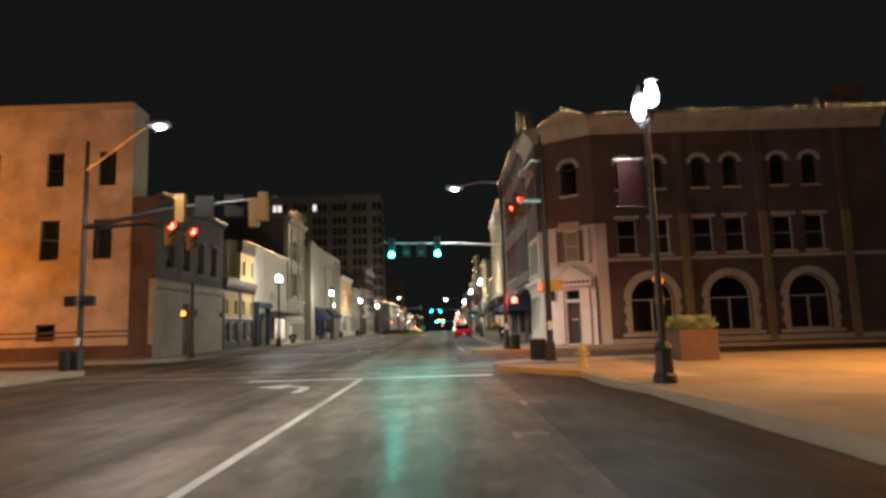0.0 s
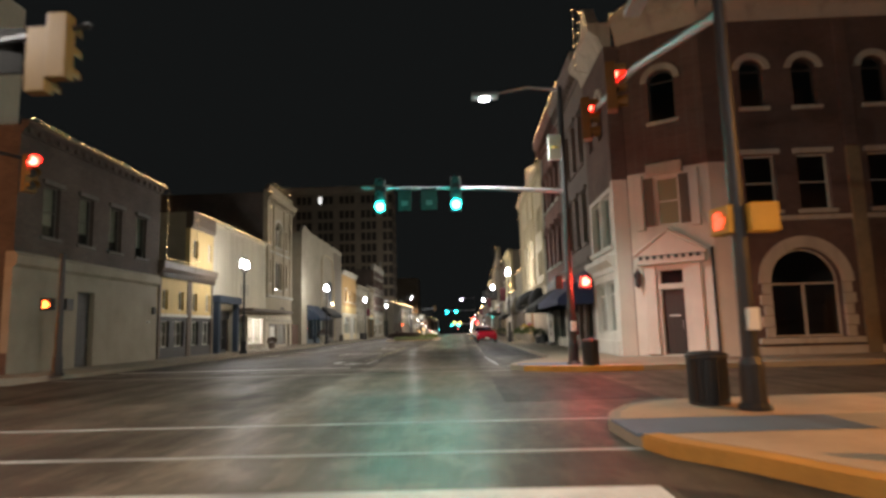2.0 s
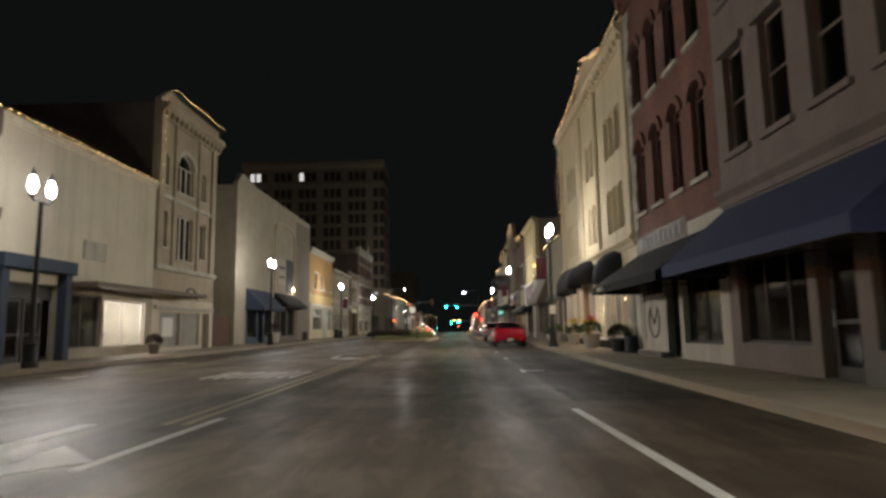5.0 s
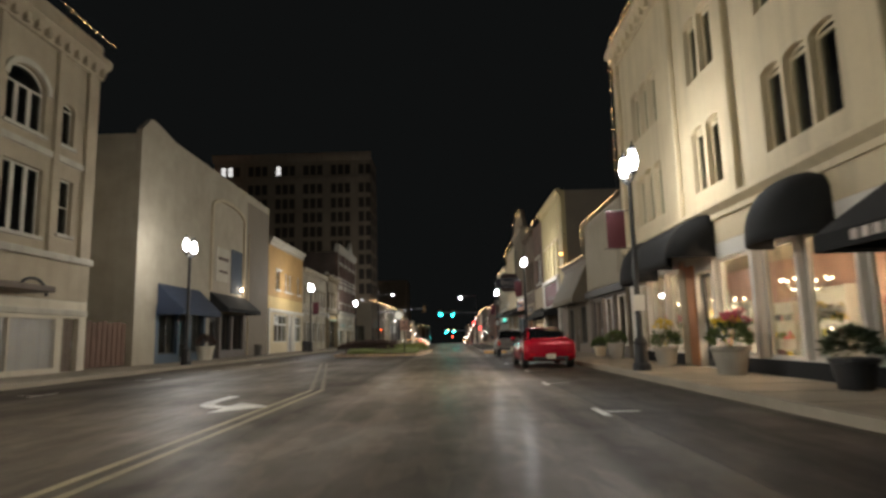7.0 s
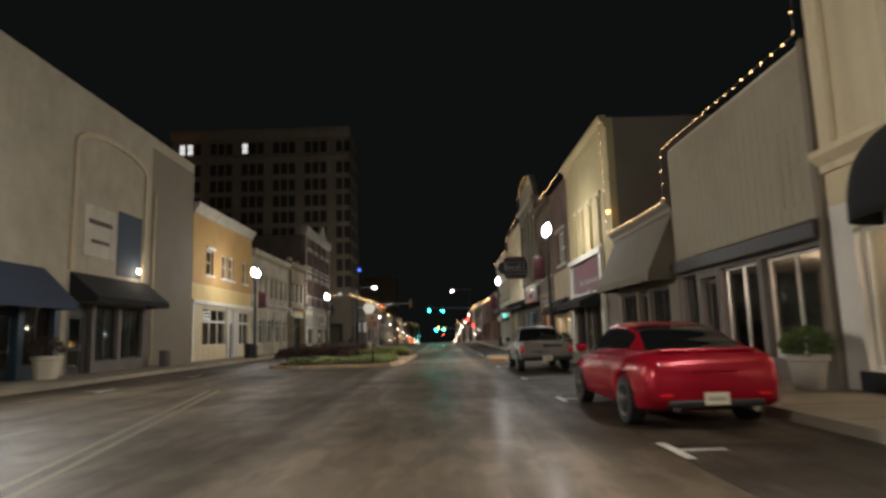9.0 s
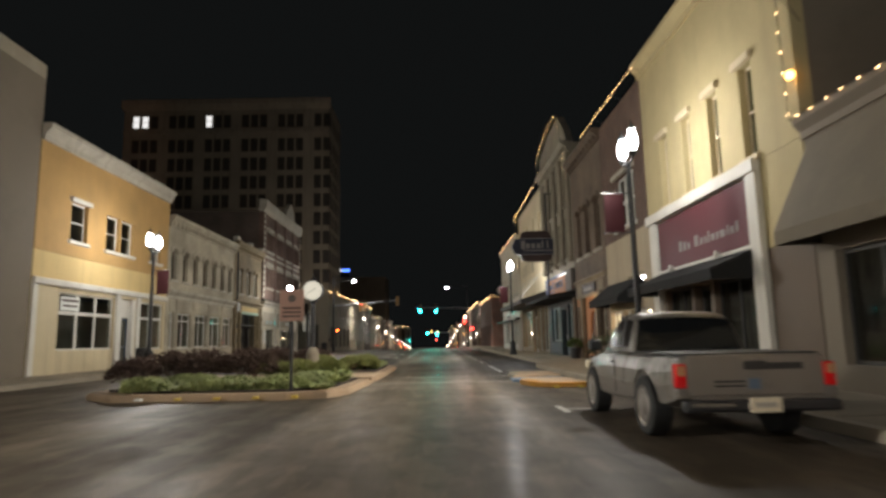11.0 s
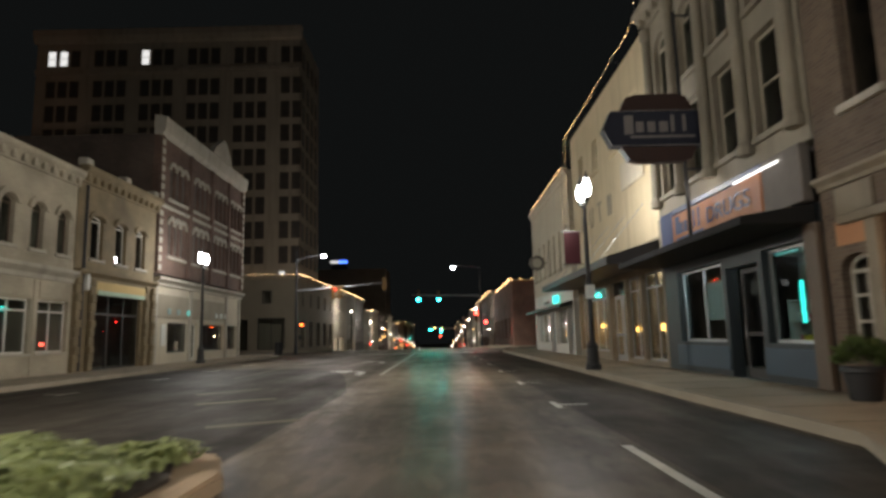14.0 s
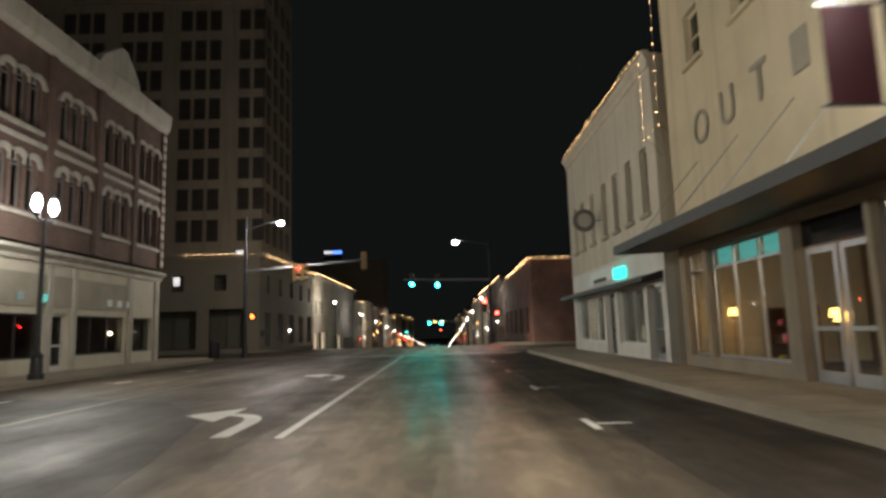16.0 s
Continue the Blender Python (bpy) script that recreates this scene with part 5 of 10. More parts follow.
b = building("yellow two-storey building with white cornice and white-framed windows", (LEFT_X, 100.6, 0))
_uw = [W(97.2, 98.4, 5.5, 7.1, frame=WHITE, sill=WHITE, hood=WHITE), W(99.9, 101.05, 5.5, 7.1, frame=WHITE, sill=WHITE), W(101.2, 102.4, 5.5, 7.1, frame=WHITE, sill=WHITE), W(104.2, 105.4, 5.5, 7.1, frame=WHITE, sill=WHITE)]
facade(PL, b, 95.05, 106.3, 4.85, 9.1, ORANGE_STUCCO, _uw, "upper_wall")
facade(PL, b, 95.05, 106.3, 3.7, 4.84, YELLOW, [], "middle_wall")
_lw = [W(96.8, 100.95, 1.05, 3.35, cols=3, rows=1, frame=WHITE, bar=0.14, transom=2.55, deep=0.1), W(101.4, 103.0, 0.15, 3.4, empty=True), W(103.3, 106.0, 1.0, 3.35, cols=2, rows=1, frame=WHITE, bar=0.12, transom=2.55, deep=0.1)]
facade(PL, b, 95.05, 106.3, 0, 3.69, CREAM, _lw, "shopfront")
part("notice", PL.box(97.0, 98.3, -0.08, -0.06, 2.65, 3.2), SIGN_WHITE, b, "white paper notice with red lettering bars")
part("notice_bar", PL.box(97.1, 98.2, -0.06, -0.055, 3.0, 3.1), BRICK_RED, b)
part("notice_bar", PL.box(97.15, 98.15, -0.06, -0.055, 2.8, 2.88), BRICK_RED, b)
door(PL, b, 101.7, 102.7, 0.15, 2.5, BLUE_CANVAS, 0.24, glazed=True)
part("door_frame", (lambda bm: PL.add(PL.add(PL.add(bm, 101.4, 101.7, -0.29, -0.02, 0.15, 3.4), 102.7, 103.0, -0.29, -0.02, 0.15, 3.4), 101.7, 102.7, -0.29, -0.2, 2.52, 3.4))(bmesh.new()), WHITE, b)
part("band", PL.box(95.05, 106.3, 0.0, 0.14, 3.55, 3.8, 0.03), WHITE, b)
for _u in (95.06, 101.03, 103.02):
    part("pilaster", PL.box(_u, _u + 0.3, 0.0, 0.09, 0.15, 3.54, 0.015), WHITE, b)
cornice(PL, b, 95.05, 106.3, 9.05, 9.7, 0.35, PALE_STONE)
shell(PL, b, 95.05, 106.3, 9.3, 13, TAN, floors=(3.7,))

b = building("long white painted brick building with narrow arched windows", (LEFT_X, 112, 0))
_hw = [W(u - 0.36, u + 0.36, 4.85, 6.62, arch=0.28, frame=BROWN_PAINT, hood=BRICK_WHITE, sill=PALE_STONE) for u in (107.15, 108.72, 110.28, 111.88, 113.45, 115.06, 116.64)]
facade(PL, b, 106.35, 117.45, 4.3, 8.2, BRICK_WHITE, _hw, "upper_wall")
_hl = [W(a, c, 1.0, 2.98, cols=2, rows=1, frame=WHITE, bar=0.08, transom=2.55) for a, c in ((106.8, 107.5), (107.95, 109.9), (110.5, 112.4), (112.95, 115.0), (115.4, 117.25))]
facade(PL, b, 106.35, 117.45, 0, 4.29, BRICK_WHITE, _hl, "shopfront")
for _u in (107.62, 110.07, 112.55, 115.07):
    part("pilaster", PL.box(_u, _u + 0.26, 0.0, 0.05, 0.15, 3.75, 0.015), BRICK_WHITE, b)
for _u0, _u1 in ((106.8, 107.5), (107.95, 109.9), (110.5, 112.4), (112.95, 115.0), (115.4, 117.25)):
    part("panel", PL.box(_u0, _u1, 0.0, 0.035, 3.06, 3.7, 0.012), BRICK_WHITE, b)
    part("shop_sill", PL.box(_u0 - 0.08, _u1 + 0.08, 0.0, 0.09, 0.9, 0.985, 0.015), PALE_STONE, b)
cornice(PL, b, 106.35, 117.45, 3.75, 4.25, 0.3, PALE_STONE)
cornice(PL, b, 106.35, 117.45, 7.8, 8.45, 0.35, BRICK_WHITE, dentils=True)
part("open_sign", PL.box(113.4, 114.2, -0.3, -0.27, 2.5, 2.66), NEON_TEAL, b, "small lit teal sign")
part("red_light", PL.box(116.1, 116.35, -0.33, -0.3, 1.25, 1.38), NEON_RED, b, "small red light inside the window")
shell(PL, b, 106.35, 117.45, 8.2, 13, BRICK_WHITE, floors=(4.3,))

b = building("rough brown stone building with a wide shop opening", (LEFT_X, 121, 0))
_sw = [W(u, u + 0.95, 4.95, 6.85, rows=2, arch=0.2, frame=WHITE, hood=BROWN_STONE, sill=PALE_STONE) for u in (118.55, 120.55, 122.45)]
facade(PL, b, 117.5, 124.45, 4.3, 8.3, BROWN_STONE, _sw, "upper_wall")
facade(PL, b, 117.5, 124.45, 0, 4.29, BROWN_STONE, [W(119.15, 123.2, 0.15, 3.5, cols=3, rows=1, frame=DARK, bar=0.1, transom=2.6, name="shop_window")], "shopfront")
part("fascia", PL.box(119.0, 123.4, 0.0, 0.12, 3.45, 4.0, 0.02), YELLOW, b, "yellowish painted fascia board")
part("fascia_strip", PL.box(119.1, 123.3, 0.12, 0.16, 3.4, 3.6, 0.01), MINT_PAINT, b)
part("downpipe", tube([PL.p(117.95, 0.12, 0.2), PL.p(117.95, 0.12, 8.0)], 0.06, 8), BLACK_METAL, b)
part("meter", PL.box(118.12, 118.4, 0.02, 0.2, 3.55, 4.25, 0.04), SIGN_WHITE, b, "pale upright meter box")
for _u in (117.52, 118.6, 123.4, 124.1):
    _pier = part("pier", PL.box(_u + 0.03, _u + 0.3, 0.0, 0.12, 0.15, 4.05), BROWN_STONE, b)
    for k in range(11):
        part("stone", PL.box(_u - 0.02 * (k % 2), _u + 0.33 + 0.02 * (k % 2), 0.0, 0.16 + 0.03 * (k % 3), 0.15 + k * 0.36, 0.49 + k * 0.36, 0.03), BROWN_STONE, _pier)
cornice(PL, b, 117.5, 124.45, 4.0, 4.4, 0.3, BROWN_STONE)
cornice(PL, b, 117.5, 124.45, 8.1, 8.8, 0.4, BROWN_STONE, dentils=True)
for _u in (117.6, 120.8, 123.7):
    part("finial", PL.box(_u, _u + 0.5, -0.2, 0.25, 8.8, 9.15, 0.05), PALE_STONE, b)
shell(PL, b, 117.5, 124.45, 8.5, 13, BRICK_DARK, floors=(4.3,))

b = building("three-storey dark brick building with pale cornice, pediment and grouped windows", (LEFT_X, 131.5, 0))
_iw = []
for g in (127.05, 130.45, 133.75, 136.75):
    for k in (-1, 0, 1):
        u = g + k * 0.78
        _iw += [W(u - 0.3, u + 0.3, 9.35, 11.15, arch=0.25, frame=GREY_STONE, hood=PALE_STONE), W(u - 0.3, u + 0.3, 6.1, 8.05, arch=0.3, frame=GREY_STONE, hood=PALE_STONE)]
facade(PL, b, 124.5, 138.4, 4.95, 12.5, BRICK_UMBER, _iw, "upper_wall")
for g in (127.05, 130.45, 133.75, 136.75):
    for z in (6.0, 9.25):
        part("sill", PL.box(g - 1.25, g + 1.25, 0.0, 0.12, z - 0.16, z, 0.012), PALE_STONE, b)
_il = [W(126.3, 129.0, 0.7, 2.35, cols=2, rows=1, frame=DARK), W(129.35, 130.55, 0.15, 2.4, empty=True), W(131.0, 135.0, 0.7, 2.35, cols=3, rows=1, frame=DARK), W(135.7, 137.6, 0.7, 2.35, cols=2, rows=1, frame=DARK)]
facade(PL, b, 124.5, 138.4, 0, 4.6, CREAM_PALE, _il, "shopfront")
door(PL, b, 129.37, 130.53, 0.15, 2.38, WHITE, glazed=True)
for _u in (124.55, 129.02, 130.62, 135.1, 137.75):
    part("shop_pilaster", PL.box(_u, _u + 0.3, 0.0, 0.12, 0.15, 4.25, 0.02), PALE_STONE, b)
part("frieze_panel", PL.box(125.0, 134.9, 0.0, 0.05, 2.62, 3.85, 0.01), BEIGE, b)
cornice(PL, b, 124.5, 138.4, 4.3, 4.75, 0.35, PALE_STONE)
part("cornice", PL.section(bmesh.new(), [(-0.3, 12.5), (0.1, 12.5), (0.28, 12.72), (0.34, 13.0), (0.38, 13.5), (-0.3, 13.62)], 124.45, 138.5), PALE_STONE, b)
part("pediment", PL.prism(bmesh.new(), [(131.3, 13.55), (134.9, 13.55), (134.7, 14.0), (133.6, 15.0), (133.1, 15.0), (131.6, 14.0)], 0.0, 0.36), PALE_STONE, b)
for _u in (124.52, 128.5, 131.95, 135.15, 138.0):
    part("pilaster", PL.box(_u, _u + 0.38, 0.0, 0.14, 5.0, 12.49, 0.02), BRICK_UMBER, b)
for _u in (124.52, 138.0):
    for k in range(15):
        part("quoin", PL.box(_u + 0.02 * (k % 2), _u + 0.36, 0.14, 0.19, 5.1 + k * 0.49, 5.4 + k * 0.49, 0.01), PALE_STONE, b)
part("band", PL.box(124.5, 138.4, 0.0, 0.1, 8.6, 8.8, 0.02), PALE_STONE, b)
for _u, _m in ((126.1, BLIND_TEAL), (127.3, BLIND_TEAL), (128.65, TRANSOM)):
    part("small_sign", PL.box(_u, _u + 0.38, 0.06, 0.1, 2.8, 3.12, 0.02), _m, b, "small teal sign on the frieze")
part("notice", PL.box(125.5, 126.1, 0.0, 0.03, 1.1, 2.25), SIGN_WHITE, b)
for k in range(3):
    part("lit_notice", PL.box(133.2 + k * 0.85, 133.6 + k * 0.85, 0.06, 0.09, 2.8, 3.1), SIGN_WHITE, b)
part("window_lamp", ball(PL.p(134.6, -0.5, 1.6), 0.08, 2), WARM_BULB, b)
shell(PL, b, 124.5, 138.4, 12.6, 14, BRICK_DARK, floors=(5.0, 8.6))

# ---- buildings on the right side of the street ----
PS = Plane(0, 34.4, 1, 0, 0, -1)           # side wall along the cross street
CH = Plane(6.9, 36.0, 2.4, -1.6, -1.6, -2.4)  # cut-off corner with the entrance
CL = math.hypot(2.4, 1.6)
b = building("three-storey red brick corner building with white entrance and arched windows", (8, 37, 0))
_s = []
for c in (12.27, 16.6, 21.0):
    _s.append(W(c - 1.18, c + 1.18, 0.72, 3.75, cols=2, rows=2, arch=1.18, frame=PALE_STONE, bar=0.1, deep=0.2, name="arched_window"))
for c in (11.1, 12.95, 15.4, 17.2, 19.9, 21.7):
    _s.append(W(c - 0.55, c + 0.55, 5.1, 7.1, frame=PALE_STONE, hood=PALE_STONE, sill=PALE_STONE))
    _s.append(W(c - 0.42, c + 0.42, 8.85, 10.6, arch=0.35, frame=DARK, hood=PALE_STONE, sill=PALE_STONE))
facade(PS, b, 9.92, 26.0, 0.0, 12.1, BRICK_RED, _s, "side_wall")
for c in (12.27, 16.6, 21.0):
    hb = bmesh.new()
    n = 18
    a = [(c + 1.2 * math.cos(math.pi * j / n), 2.57 + 1.2 * math.sin(math.pi * j / n)) for j in range(n + 1)]
    o = [(c + 1.6 * math.cos(math.pi * j / n), 2.57 + 1.6 * math.sin(math.pi * j / n)) for j in range(n + 1)]
    _sur = part("stone_arch", PS.band(hb, o, a, -0.02, 0.1), PALE_STONE, b)
    for sgn in (-1, 1):
        for k in range(5):
            x0 = c + sgn * 1.2
            part("stone", PS.box(min(x0, x0 + sgn * (0.3 + 0.1 * (k % 2))), max(x0, x0 + sgn * (0.3 + 0.1 * (k % 2))), -0.02, 0.1, 0.72 + k * 0.37, 1.07 + k * 0.37, 0.01), PALE_STONE, _sur)
    part("ledge", PS.box(c - 1.75, c + 1.75, -0.02, 0.16, 0.5, 0.7, 0.02), PALE_STONE, b)
for _u in (14.05, 18.55, 23.2):
    part("pilaster", PS.box(_u, _u + 0.5, 0.0, 0.14, 0.0, 7.3, 0.03), BROWN_STONE, b, "weathered stone pilaster")
    part("pilaster", PS.box(_u, _u + 0.5, 0.0, 0.14, 7.31, 12.0, 0.03), BRICK_RED, b)
part("band", PS.box(9.92, 26.0, 0.0, 0.1, 4.72, 4.9, 0.02), PALE_STONE, b)
part("plinth", PS.box(9.92, 26.0, 0.0, 0.12, 0.0, 0.42, 0.02), PALE_STONE, b)
# brick above the white corner
facade(CH, b, 0.0, CL, 6.9, 12.1, BRICK_RED, [W(1.0, 1.95, 8.75, 10.7, arch=0.4, frame=DARK, hood=PALE_STONE, sill=PALE_STONE)], "corner_wall")
facade(PS, b, 9.3, 9.92, 6.9, 12.1, BRICK_RED, [], "corner_wall")
facade(PR, b, 36.3, 40.18, 6.6, 12.1, BRICK_RED, [W(36.9, 37.7, 8.75, 10.6, arch=0.35, frame=DARK, hood=PALE_STONE), W(38.7, 39.5, 8.75, 10.6, arch=0.35, frame=DARK, hood=PALE_STONE)], "front_wall")
part("corner_post", PR.box(35.98, 36.3, -0.55, 0.0, 0, 6.75), WHITE, b)
part("corner_post", PR.box(35.98, 36.3, -0.55, 0.0, 6.76, 12.09), BRICK_RED, b)
# white painted entrance corner
facade(CH, b, 0.0, CL, 0.0, 6.9, WHITE, [W(0.95, 1.75, 0.2, 3.2, empty=True), W(0.98, 1.82, 4.85, 6.65, frame=WHITE, blind=True)], "entrance_wall")
facade(PS, b, 9.3, 9.92, 0.0, 6.9, WHITE, [], "return_wall")
door(CH, b, 0.97, 1.73, 0.2, 2.5, DARK, 0.2)
part("blind", CH.box(1.0, 1.8, -0.22, -0.2, 4.9, 6.62), CREAM, b, "drawn cream blind")
part("letter_bar", CH.box(1.15, 1.55, -0.18, -0.175, 1.55, 1.6), SIGN_WHITE, b)
part("transom_panel", CH.box(0.97, 1.73, -0.26, -0.2, 2.75, 3.18), CAR_GLASS, b)
part("door_head", CH.box(0.9, 1.8, -0.2, 0.05, 2.52, 2.72, 0.01), WHITE, b)
for _u in (0.42, 1.98):
    part("pilaster", CH.box(_u, _u + 0.42, 0.0, 0.14, 0.2, 3.4, 0.02), WHITE, b)
    part("shutter", CH.box(0.55 if _u < 1 else 1.86, 0.95 if _u < 1 else 2.22, 0.0, 0.05, 4.85, 6.65, 0.01), BROWN_PAINT, b, "brown louvred shutter")
part("entablature", CH.box(0.2, 2.62, 0.0, 0.3, 3.42, 3.72, 0.03), WHITE, b)
part("pediment", CH.prism(bmesh.new(), [(0.15, 3.74), (2.67, 3.74), (1.41, 4.6)], 0.0, 0.3), WHITE, b)
for k in range(9):
    part("dentil", CH.box(0.35 + k * 0.25, 0.45 + k * 0.25, 0.3, 0.38, 3.6, 3.72), DARK, b)
for s0, s1 in (((0.15, 3.78), (1.41, 4.64)), ((2.67, 3.78), (1.41, 4.64))):
    part("raking_moulding", tube([CH.p(s0[0], 0.32, s0[1]), CH.p(s1[0], 0.32, s1[1])], 0.07, 6), WHITE, b)
part("window_hood", CH.box(0.75, 2.05, 0.0, 0.2, 6.7, 7.15, 0.04), PALE_STONE, b)
part("window_cap", CH.box(0.3, 0.6, -0.02, 0.22, 4.7, 6.75, 0.02), WHITE, b)
part("window_cap", CH.box(2.24, 2.55, -0.02, 0.22, 4.7, 6.75, 0.02), WHITE, b)
part("wall_lantern", (lambda bm: add_lathe(bm, *CH.p(0.25, 0.3, 0)[:2], [(0.03, 2.6), (0.1, 2.7), (0.14, 3.05), (0.15, 3.1), (0.05, 3.25), (0.02, 3.35)], 8))(bmesh.new()), BLACK_METAL, b)
part("drain_pipe", tube([CH.p(2.8, 0.06, 0.2), CH.p(2.8, 0.06, 3.9)], 0.05, 8), DARK, b)
# bakery front along the main street
facade(PR, b, 36.3, 40.18, 0.0, 6.59, WHITE, [W(36.6, 38.0, 1.0, 3.0, cols=2, rows=1, frame=WHITE, transom=2.5, bar=0.07), W(38.15, 39.7, 1.0, 3.0, cols=3, rows=1, frame=WHITE, transom=2.5, bar=0.07), W(36.5, 38.05, 4.35, 6.4, cols=2, rows=1, frame=WHITE, bar=0.1), W(38.25, 39.85, 4.35, 6.4, cols=2, rows=1, frame=WHITE, bar=0.1)], "bakery_front")
cornice(PR, b, 36.2, 40.18, 3.3, 3.9, 0.35, WHITE)
part("sill_band", PR.box(36.3, 40.15, 0.0, 0.12, 4.14, 4.33, 0.02), WHITE, b)
part("ground_ledge", PR.box(36.3, 40.15, 0.0, 0.06, 0.15, 0.7, 0.015), WHITE, b)
# cornices of the whole corner building
for pl, u0, u1 in ((PS, 9.25, 26.0), (CH, -0.1, CL + 0.1), (PR, 36.0, 40.18)):
    ring = [(-0.3, 12.1), (0.05, 12.1), (0.18, 12.5), (0.55, 12.8), (0.6, 13.05), (-0.3, 13.1)]
    part("cornice", pl.section(bmesh.new(), ring, u0, u1), PALE_STONE, b)
part("gable", CH.prism(bmesh.new(), [(-0.1, 13.1), (CL + 0.1, 13.1), (CL * 0.75, 13.5), (CL * 0.5, 13.75), (CL * 0.25, 13.5)], 0.1, 0.5), PALE_STONE, b)
part("chimney", box(24.2, 34.8, 12.5, 25.6, 36.2, 14.9, 0.05), BRICK_RED, b)
part("finial", lathe(22.4, 34.2, [(0.12, 13.1), (0.2, 13.3), (0.08, 13.5), (0.14, 13.65), (0.02, 13.9)], 8), PALE_STONE, b)
bm = bmesh.new()
add_box(bm, 25.75, 34.71, 0, 26.0, 50, 12.0)
add_box(bm, 6.63, 39.9, 0, 25.74, 40.16, 12.0)
part("side_wall", bm, BRICK_RED, b)
part("roof", box(7.6, 36.3, 11.6, 25.7, 39.88, 11.8), ROOF, b)
part("turret", PR.prism(bmesh.new(), [(37.0, 13.1), (39.8, 13.1), (38.4, 14.95)], -0.3, 0.2), PALE_STONE, b)
string_lights(PS, [(9.6, 13.2), (26.0, 13.2)], d=0.66)
string_lights(CH, [(0.0, 13.15), (CL * 0.5, 13.85), (CL, 13.2)], d=0.62)
string_lights(PR, [(36.9, 13.15), (38.4, 15.0), (39.9, 13.0)], d=0.3)
string_lights(PR, [(38.4, 15.0), (38.45, 12.2)], d=0.62)

b = building("grey stone three-storey building with tall sash windows", (RIGHT_X, 44, 0))
_w = []
for k in range(4):
    u = 41.2 + k * 1.75
    _w += [W(u - 0.5, u + 0.5, 5.1, 7.5, frame=GREY_STONE, hood=GREY_STONE, sill=GREY_STONE), W(u - 0.5, u + 0.5, 8.8, 11.3, frame=GREY_STONE, hood=GREY_STONE, sill=GREY_STONE)]
facade(PR, b, 40.2, 47.5, 4.0, 12.9, GREY_STONE, _w, "upper_wall")
facade(PR, b, 40.2, 47.5, 0.0, 3.99, GREY_STONE, [W(40.7, 42.4, 0.7, 2.6, cols=2, rows=1, frame=DARK), W(42.8, 43.9, 0.15, 2.6, empty=True), W(44.2, 47.0, 0.7, 2.6, cols=3, rows=1, frame=DARK)], "shopfront")
door(PR, b, 42.85, 43.85, 0.15, 2.55, DARK, glazed=True)
cornice(PR, b, 40.2, 47.5, 12.7, 13.9, 0.5, GREY_STONE, dentils=True)
cornice(PR, b, 40.2, 47.5, 3.9, 4.3, 0.2, GREY_STONE)
awning(PR, b, 40.3, 47.4, 2.25, 3.85, 1.6, NAVY, label="navy blue canvas awning")
shell(PR, b, 40.2, 47.5, 12.9, 14, BRICK_DARK, floors=(4.0, 8.2))

b = building("red brick building with arched upper windows and long black awning", (RIGHT_X, 51, 0))
_w = []
for k in range(4):
    u = 48.6 + k * 1.72
    _w += [W(u - 0.45, u + 0.45, 5.0, 7.6, arch=0.4, frame=BRICK_WARM, hood=BRICK_WARM, sill=PALE_STONE), W(u - 0.45, u + 0.45, 8.8, 11.2, arch=0.4, frame=DARK, hood=BRICK_WARM, sill=PALE_STONE)]
facade(PR, b, 47.52, 54.8, 4.0, 13.0, BRICK_WARM, _w, "upper_wall")
facade(PR, b, 47.52, 54.8, 0.0, 3.99, PALE_STONE, [W(48.0, 50.6, 0.6, 2.7, cols=2, rows=1, frame=DARK), W(50.9, 52.0, 0.15, 2.6, empty=True), W(52.3, 54.4, 0.6, 2.7, cols=2, rows=1, frame=DARK)], "shopfront")
door(PR, b, 50.95, 51.95, 0.15, 2.55, DARK, glazed=True)
cornice(PR, b, 47.52, 54.8, 12.8, 13.95, 0.5, BRICK_WARM, dentils=True)
for k in range(9):
    part("sign_letter", PR.box(50.25 + k * 0.46, 50.25 + k * 0.46 + (0.3 if k % 3 else 0.2), 0.02, 0.05, 3.74, 3.74 + (0.28 if k % 4 else 0.38)), WORN_LETTER, b)
part("sign_letter_board", PR.box(49.9, 54.8, 0.0, 0.02, 3.55, 4.2), BROWN_PAINT, b)
awning(PR, b, 47.6, 54.7, 2.2, 3.6, 1.7, BLACK_CANVAS, label="long black canvas awning with small pale number bars")
for k in range(4):
    part("number_bar", box(RIGHT_X - 1.74, 53.0 + k * 0.22, 2.27, RIGHT_X - 1.705, 53.14 + k * 0.22, 2.4), LETTER, b)
for k in range(24):
    part("quoin", PR.box(54.4 - 0.12 * (k % 2), 54.8, 0.0, 0.06, 4.1 + k * 0.36, 4.42 + k * 0.36, 0.01), PALE_STONE, b)
shell(PR, b, 47.52, 54.8, 13.0, 14, BRICK_DARK, floors=(4.0, 8.2))
string_lights(PR, [(44.0, 14.0), (54.6, 14.0)], d=0.55)

